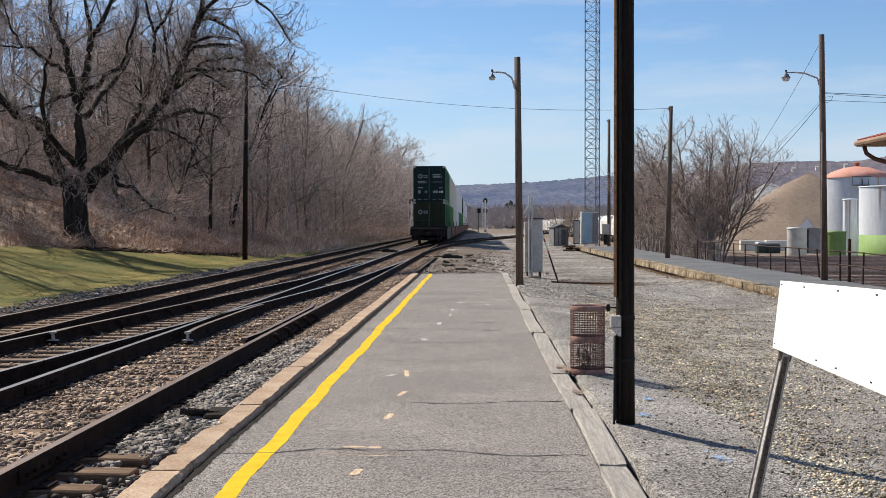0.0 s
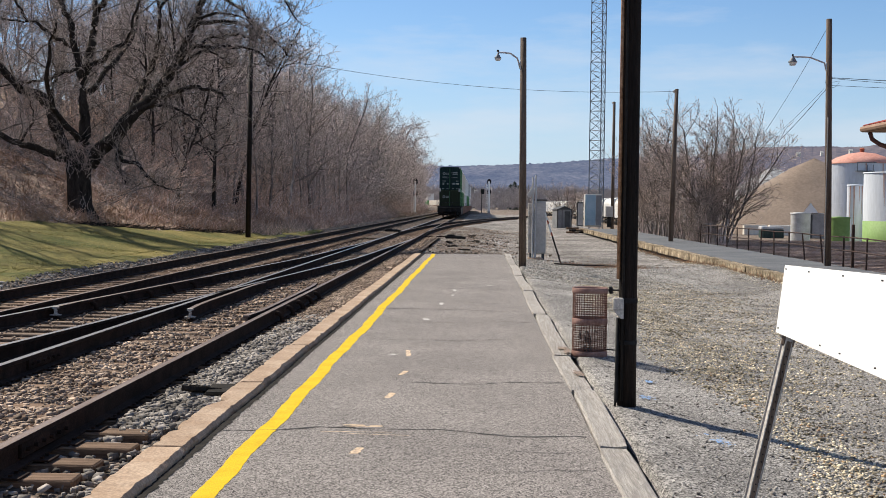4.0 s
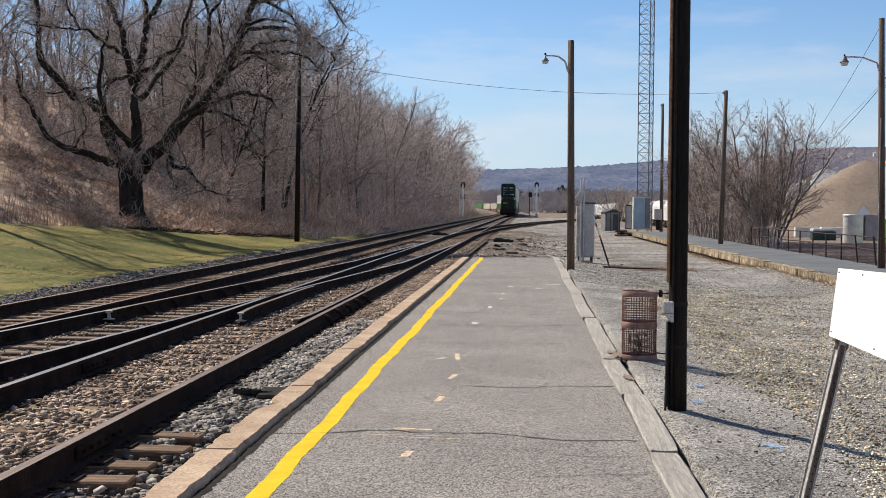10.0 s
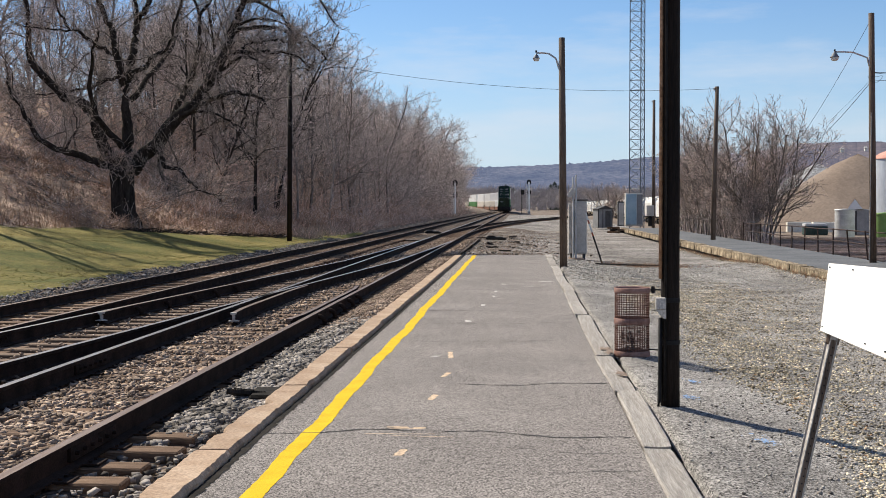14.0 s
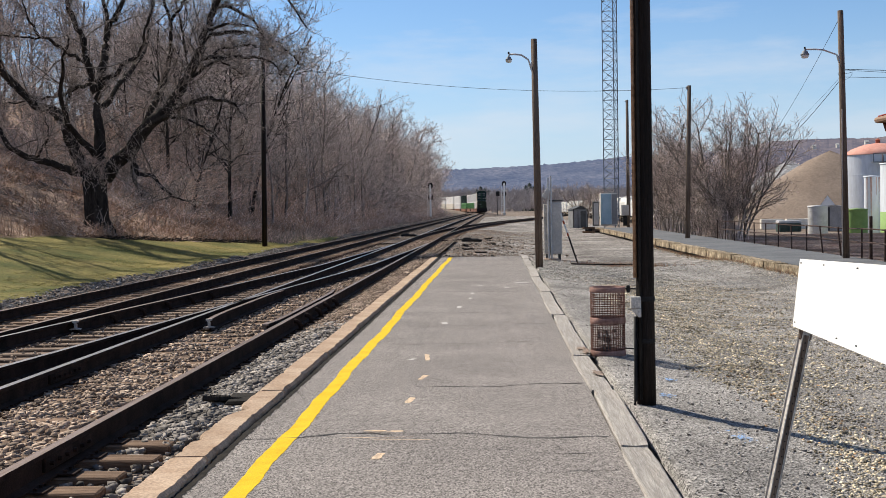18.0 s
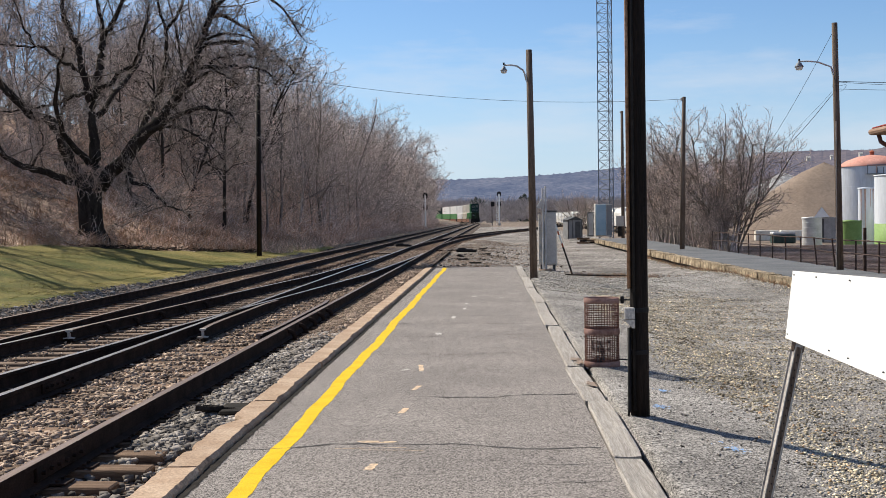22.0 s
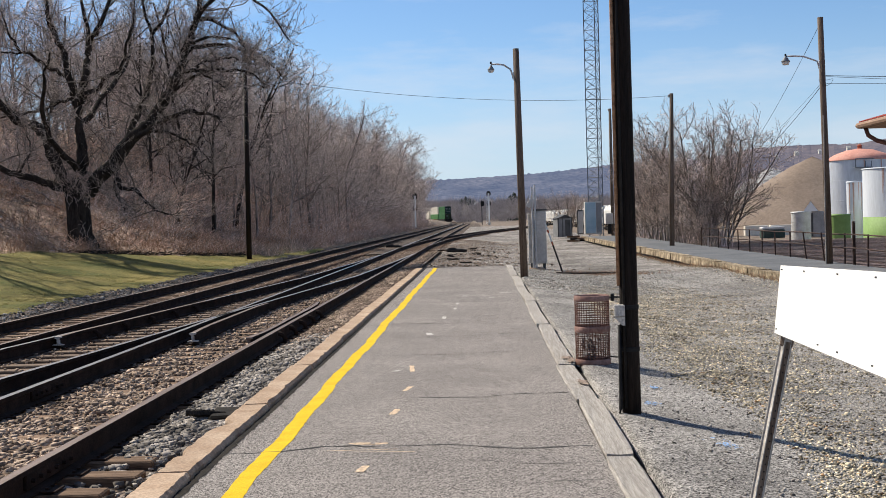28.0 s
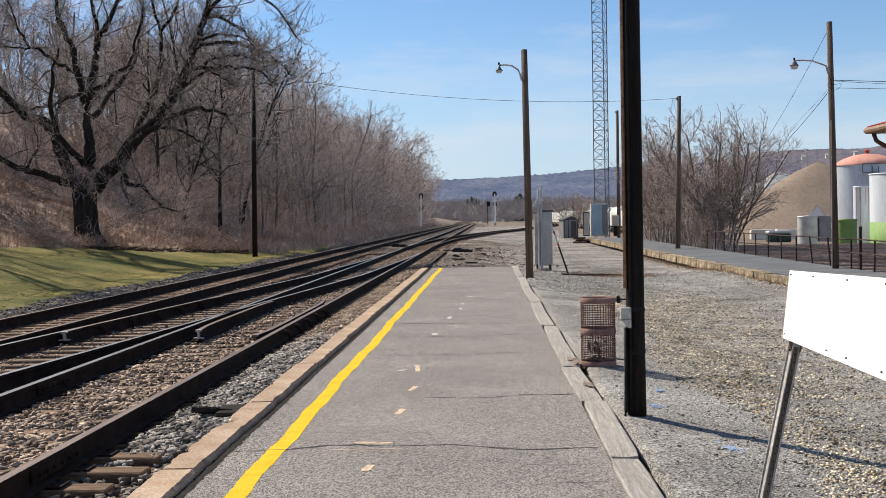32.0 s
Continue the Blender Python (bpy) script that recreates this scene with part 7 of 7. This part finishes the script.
for _j in (0, 1, 2, 3, 3, 4, 2, 5, 5, 5, 3, 6, 6, 7, 6, 7, 6, 6, 3, 2, 6, 7, 6, 5):
    if _j in _models:
        CARS.append(copy_thing(_models[_j], Matrix()))
    else:
        _models[_j] = well_car(_pairs[_j][0], _pairs[_j][1], False, _pairs[_j][2])
        CARS.append(_models[_j])
for _c in CARS:
    _c.matrix_basis = Matrix()

# ---- loose stone ----


def strew(name, label, n, x0, x1, y0, y1, s0, s1, zf, material, seed, where=None, bias=1.0, small=False):
    rng = np.random.default_rng(seed)
    x, y = rng.uniform(x0, x1, n), y0 + (y1 - y0) * rng.random(n) ** bias
    if where is not None:
        k = where(x, y, rng)
        x, y = x[k], y[k]
    size = rng.uniform(s0, s1, len(x))
    z = zf(x, y) + size * rng.uniform(-0.12, 0.22, len(x))
    v, f = stones(np.stack([x, y, z], -1), size, rng, 0.65, small)
    return solid(name, mesh_of(name, v, f, material), None, label, "stones", "stuff")


strew("ballast_stones", "sharp grey ballast stones against the kerb", 9500, -2.86, -2.12, 8.9, 18.5, 0.03, 0.085, bed_z, BALLAST_STONE, 1, lambda x, y, r: r.random(len(x)) > smooth(15.5, 18.5, y), 1.2, True)
strew("kerb_grit", "brown gritty ballast and rust crumbs against the kerb", 15000, -2.86, -2.12, 15.5, 39, 0.02, 0.06, bed_z, BALLAST_BROWN, 61, lambda x, y, r: r.random(len(x)) < smooth(15.0, 18.0, y), 1.3, True)
strew("ballast_stones_low", "loose stones between the bare tie ends", 420, -2.9, -2.15, 5.8, 9.2, 0.04, 0.10, lambda x, y: bed_z(x, y) + 0.02, BALLAST_STONE, 6, small=True)
strew("track_stones", "brown ballast stones packed between the near rails", 17000, -4.42, -3.1, 6.5, 30, 0.035, 0.085, lambda x, y: bed_z(x, y) + 0.006, BALLAST_BROWN, 2, lambda x, y, r: r.random(len(x)) > np.where(((y - 4.09) / 0.53) % 1 < 0.42, 0.5 + 0.45 * smooth(11, 16, y), 0.45 * smooth(13, 18, y)), 1.4, True)
strew("crossover_stones", "ballast stones under the crossover", 4500, -6.3, -4.6, 9, 34, 0.04, 0.085, lambda x, y: bed_z(x, y) - 0.03, BALLAST_BROWN, 3, small=True)
strew("crossover_chips", "stone chips scattered on the crossover ties", 1300, -6.3, -4.6, 9, 34, 0.025, 0.06, lambda x, y: x * 0 + TIE_TOP + 0.008, BALLAST_BROWN, 31, None, 1.2, True)
strew("second_track_stones", "brown ballast stones on the second track", 9000, -8.3, -6.7, 14, 40, 0.045, 0.09, bed_z, BALLAST_BROWN, 4, small=True)
strew("far_track_stones", "brown ballast stones between the rails further on", 14000, -8.4, -2.2, 30, 66, 0.05, 0.10, lambda x, y: bed_z(x, y) + 0.01, BALLAST_BROWN, 16, None, 1.2, True)
strew("shoulder_stones", "grey stones on the ballast shoulder by the lawn", 16000, -10.6, -8.4, 18, 92, 0.035, 0.075, lambda x, y: np.where(y < 63, np.where(x < -10.0, -0.075, bed_z(x, y) + 0.01), -0.2), BALLAST_DARK, 5, lambda x, y, r: r.random(len(x)) < 1 - smooth(10.0, 10.6, -x), 1.3, True)
strew("lot_stones", "small loose stones over the gravel lane", 34000, 1.05, 7.3, 6, 30, 0.008, 0.022, lot_z, GRAVEL_STONE, 7, lambda x, y, r: (x < 0.4 * y) & (r.random(len(x)) < 0.35 + 0.65 * smooth(1.7, 2.6, x)), 1.5, True)
strew("tan_stones", "larger tan stones in a ridge along the lane", 62000, 1.9, 6.2, 6.2, 27, 0.010, 0.036, lot_z, GRAVEL_TAN, 8, lambda x, y, r: (x > 2.0 + 0.25 * np.sin(y * 0.8) + 0.2 * r.random(len(x))) & (r.random(len(x)) < np.exp(-np.abs(x - 2.35 - 0.03 * (y - 8)) / (0.42 + 0.06 * (y - 6)))), 1.5, True)
strew("lane_stones", "broken stones strewn over the lane further on", 9000, 1.9, 6.8, 12, 30, 0.016, 0.045, lot_z, GRAVEL_TAN, 28, lambda x, y, r: r.random(len(x)) < 0.35 + 0.65 * smooth(2.0, 3.0, x) * (1 - 1.5 * smooth(4.6, 5.6, x) * (1 - smooth(6.5, 7.0, x))), 1.2, True)
strew("far_lane_stones", "broken stones strewn over the far end of the lane", 12000, 1.05, 7.3, 27, 40, 0.022, 0.055, lot_z, GRAVEL_STONE, 29, lambda x, y, r: r.random(len(x)) < 1 - 0.8 * smooth(4.2, 5.2, x) * (1 - smooth(6.6, 7.0, x)), 1.0, True)
# Dark stones added to stand for shaded gaps between the pale ones.
strew("dark_stones", "dark broken stones among the gravel, added for its shaded gaps", 12000, 1.2, 6.5, 6.2, 27, 0.012, 0.035, lot_z, BALLAST_STONE, 18, lambda x, y, r: (x < 0.4 * y) & (r.random(len(x)) < 0.3 + 0.7 * smooth(1.7, 2.6, x)), 1.4, True)
strew("cobbles", "larger tan and white stones along the lane's ridge", 360, 2.15, 3.3, 6.2, 13, 0.028, 0.06, lot_z, GRAVEL_TAN, 41, lambda x, y, r: r.random(len(x)) < np.exp(-np.abs(x - 2.5) / 0.45), 1.3, True)
strew("brown_chips", "rust-brown and ochre stones along the lane's ridge", 520, 2.05, 3.6, 6.2, 13, 0.014, 0.038, lot_z, OCHRE, 43, lambda x, y, r: r.random(len(x)) < np.exp(-np.abs(x - 2.55) / 0.45), 1.3, True)
_rw = random.Random(9)
_segs = []
for _k in range(1500):
    if _k % 3:
        _x, _y = 7.42 - abs(_rw.gauss(0, 0.12)), _rw.uniform(14, 62)
    else:
        _x, _y = 3.9 + _rw.gauss(0, 0.8), 37.0 + _rw.gauss(0, 0.35)
    _z = float(lot_z(_x, _y))
    _segs.append((_x, _y, _z - 0.01, _x + _rw.gauss(0, 0.05), _y + _rw.gauss(0, 0.05), _z + _rw.uniform(0.03, 0.13), 0.008, 0.003))
solid("dry_weeds", arrays_mesh("dry_weeds", _segs, 3, DRYGRASS), None, "dry straw-coloured weeds on the lane and at the coping's foot", "weeds", "stuff")
strew("coping_rubble", "crumbled yellow stone along the side platform's edge", 5000, 6.9, 7.5, 14, 60, 0.015, 0.06, lot_z, GRAVEL_TAN, 19, lambda x, y, r: r.random(len(x)) < np.exp(-(7.5 - x) / 0.2), 1.0, True)
strew("dark_clods", "black clods and lumps in streaks past the platform's end", 2600, -2.0, 3.4, 41, 72, 0.035, 0.115, lot_z, CLOD, 51, lambda x, y, r: (np.sin(y * 0.9 + x * 0.7 + 0.6 * np.sin(x * 3.1)) > 0.66) & (r.random(len(x)) < np.exp(-np.abs(x + 0.4) / 1.3)), 1.0, True)
strew("end_stones", "rough brown ballast past the platform's end", 21000, -2.3, 5.5, 39.3, 95, 0.025, 0.07, lambda x, y: lot_z(x, y) - 0.012, BALLAST_BROWN, 9, lambda x, y, r: r.random(len(x)) < np.exp(-((x + 1.2) / (2.0 + 0.04 * (y - 39))) ** 2), 1.4, True)
for _j, (_x, _y, _w) in enumerate(((1.456, 10.4, 1.0), (1.74, 8.58, 1.3), (1.64, 11.5, 0.7))):
    _r = random.Random(60 + _j)
    _blot = Shape()
    for _k in range(46):
        _cx, _cy, _rr = _x + _r.gauss(0, 0.035) * _w, _y + _r.gauss(0, 0.09) * _w, _r.uniform(0.004, 0.013)
        _blot.add([(_cx + _rr * math.cos(a) * _r.uniform(0.5, 1.2), _cy + 1.6 * _rr * math.sin(a), float(lot_z(_cx, _cy)) + 0.012) for a in np.linspace(0, 5.3, 6)], [tuple(range(6))])
    solid("paint_mark_blue", _blot, BLUEMARK, "faded blue spray-paint mark on the gravel", "paint mark", "stuff", group="blue paint marks")
solid("loose_board", Shape().box((0, 0, 0), (0.42, 0.20, 0.05), bevel=0.006).box((-0.1, -0.2, -0.02), (0.34, 0.12, 0.04), bevel=0.005).box((0.3, 0.15, -0.03), (0.2, 0.2, 0.04), bevel=0.005), BARK, "dark splintered board stuck out of the ballast", "board", m=pose(-2.33, 10.35, -0.035, -14, 6, 14))

# Near-black slab stands in for the shade inside the hole.
solid("hole", Shape().box((0, 0, 0), (0.34, 0.5, 0.05), bevel=0.02), SHADE_DIRT, "dark slab for the shaded hole washed out under the broken edge", "hole", m=pose(-2.17, 10.2, -0.012, 0, 0, 6))

# ---- pieces of the platforms and tracks ----


def kerb_mesh(k, notch=False):
    rng = random.Random(300 + k)
    L, n = 2.76, 46
    chips = [(rng.uniform(-1.3, 1.3), rng.uniform(0.03, 0.09), rng.uniform(0.01, 0.035), rng.random() < 0.5) for _ in range(5)]
    s, v = Shape(), []
    for j in range(n + 1):
        y = -L / 2 + L * j / n
        e = 0.03 if j in (0, n) else 0.0
        cut = 0.11 * math.exp(-((y - 0.42) / 0.16) ** 2) if notch else 0
        ca = sum(c * math.exp(-((y - p) / w) ** 2) for p, w, c, left in chips if left)
        cb = sum(c * math.exp(-((y - p) / w) ** 2) for p, w, c, left in chips if not left)
        a = -0.127 + rng.uniform(0, 0.010) + e * 0.3 + cut + ca
        b = 0.127 - rng.uniform(0, 0.010) - e * 0.3 - cb
        top = rng.uniform(-0.004, 0.003) - e * 0.2
        mid = (a + b) / 2 + rng.uniform(-0.04, 0.04)
        v += [(a - 0.01 + 0, y, -0.32), (a, y, top - 0.02 - 0.2 * cut), (a + 0.02, y, top), (mid, y, top + rng.uniform(-0.003, 0.003)), (b - 0.02, y, top + 0.002), (b, y, top - 0.02 - rng.uniform(0, 0.012)), (b - 0.012, y, -0.32)]
    f = [(7 * j + i, 7 * j + i + 1, 7 * j + 8 + i, 7 * j + 7 + i) for j in range(n) for i in range(6)]
    f += [tuple(range(7)), tuple(7 * n + i for i in range(6, -1, -1))]
    return s.add(v, f).mesh("kerb_stone", CONCRETE)


_kerbs = [kerb_mesh(k) for k in range(5)]
_notched = kerb_mesh(9, True)
for _k in range(-3, 14):
    _y = 3.37 + _k * 2.79
    if _y < 38.6:
        part("kerb_stone", _notched if _k == 2 else _kerbs[_k % 5], None, platform, "concrete edge with a broken notch" if _k == 2 else "", pose(-1.99 + 0.006 * ((_k * 5) % 3 - 1), _y, 0.05, 0, 0, 0.2 * ((_k * 3) % 5 - 2)))


def timber_mesh(k):
    rng = random.Random(500 + k)
    s, v, n, L = Shape(), [], 10, 2.415
    for j in range(n + 1):
        y = -L / 2 + L * j / n
        e = 0.012 if j in (0, n) else 0.0
        w = [rng.uniform(0, 0.008) for _ in range(4)]
        v += [(-0.105 + e, y, -0.2), (-0.105 + w[0] + e, y, -0.012), (-0.092 + w[1], y, -e + rng.uniform(-0.004, 0.002)), (0.0, y, rng.uniform(-0.008, 0.0) - e), (0.09 - w[2], y, -e + rng.uniform(-0.006, 0.002)), (0.105 - w[3] - e, y, -0.016), (0.105 - e, y, -0.2)]
    f = [(7 * j + i, 7 * j + i + 1, 7 * j + 8 + i, 7 * j + 7 + i) for j in range(n) for i in range(6)]
    f += [tuple(range(7)), tuple(7 * n + i for i in range(6, -1, -1))]
    return s.add(v, f).mesh("edge_timber", TIMBER)


_tim = [timber_mesh(k) for k in range(4)]
for _k in range(-4, 15):
    part("edge_timber", _tim[_k % 4], None, platform, "", pose(0.902 + 0.012 * ((_k * 7) % 3 - 1), 4.31 + _k * 2.44, 0.025 - 0.008 * (_k % 2), 0, 0, 0.35 * ((_k * 3) % 5 - 2)))

_t1 = [tie_mesh(2.6, TIE), tie_mesh(2.55, TIE)]
_t2 = tie_mesh(2.6, TIE_GREY)
_rng = random.Random(77)
for _k in range(-22, 190):
    _y = 4.2 + _k * 0.53
    if _y > 100:
        break
    if 9 < _y < 46:
        _a = min(cross_x(_y) - 1.3, -5.3)
        _b = -4.62
        part("tie", _t2, None, track_3, "", Matrix.Translation(((_a + _b) / 2, _y, TIE_TOP)) @ Matrix.Diagonal(((_b - _a) / 2.6, 1, 1, 1)))
        _a, _b = -4.612, -2.48 + _rng.uniform(-0.06, 0.06)
        part("tie", _t1[_k % 2], None, track_1, "", Matrix.Translation(((_a + _b) / 2, _y, TIE_TOP - 0.01)) @ Matrix.Diagonal(((_b - _a) / 2.6, 1, 1, 1)))
    else:
        part("tie", _t1[_k % 2], None, track_1, "", pose(-3.78 + _rng.uniform(-0.05, 0.05), _y, TIE_TOP - (0.0 if _y > 9 else _rng.uniform(0, 0.03)), 0, 0, _rng.uniform(-0.8, 0.8) * (1 if _y > 9 else 3.5)))
    if _y < 22:
        part("tie_plate", PLATE, None, track_1, "", pose(-3.78 + HALF, _y, TIE_TOP))
        part("tie_plate", PLATE, None, track_1, "", pose(-3.78 - HALF, _y, TIE_TOP))
for _k in range(-36, 120):
    _y = 12.4 + _k * 0.53
    part("tie", _t1[_k % 2], None, track_2, "", pose(-7.46 + _rng.uniform(-0.05, 0.05), _y, TIE_TOP - 0.012, 0, 0, _rng.uniform(-0.8, 0.8)))
_far_ties = Shape()
for _k in range(90):
    _y = 64 + _k * 1.1
    _far_ties.box((branch_x(_y), _y, TIE_TOP - 0.1), (2.6, 0.24, 0.18))
part("ties", _far_ties, TIE, track_4)["kind"] = "stuff"


def motions():
    """The train draws away along the main line."""
    for k, c in enumerate(CARS):
        rows = []
        for t in range(0, 33):
            s = FIRST - 1.2 + SPEED * t + k * CAR
            a, b = on_line(s + 0.3, 0, RAIL_TOP), on_line(s + 18.3, 0, RAIL_TOP)
            yaw = math.degrees(math.atan2(-(b.x - a.x), b.y - a.y))
            rows.append((t, pose(a.x, a.y, RAIL_TOP, 0, 0, yaw)))
        walk(c, rows)


motions()
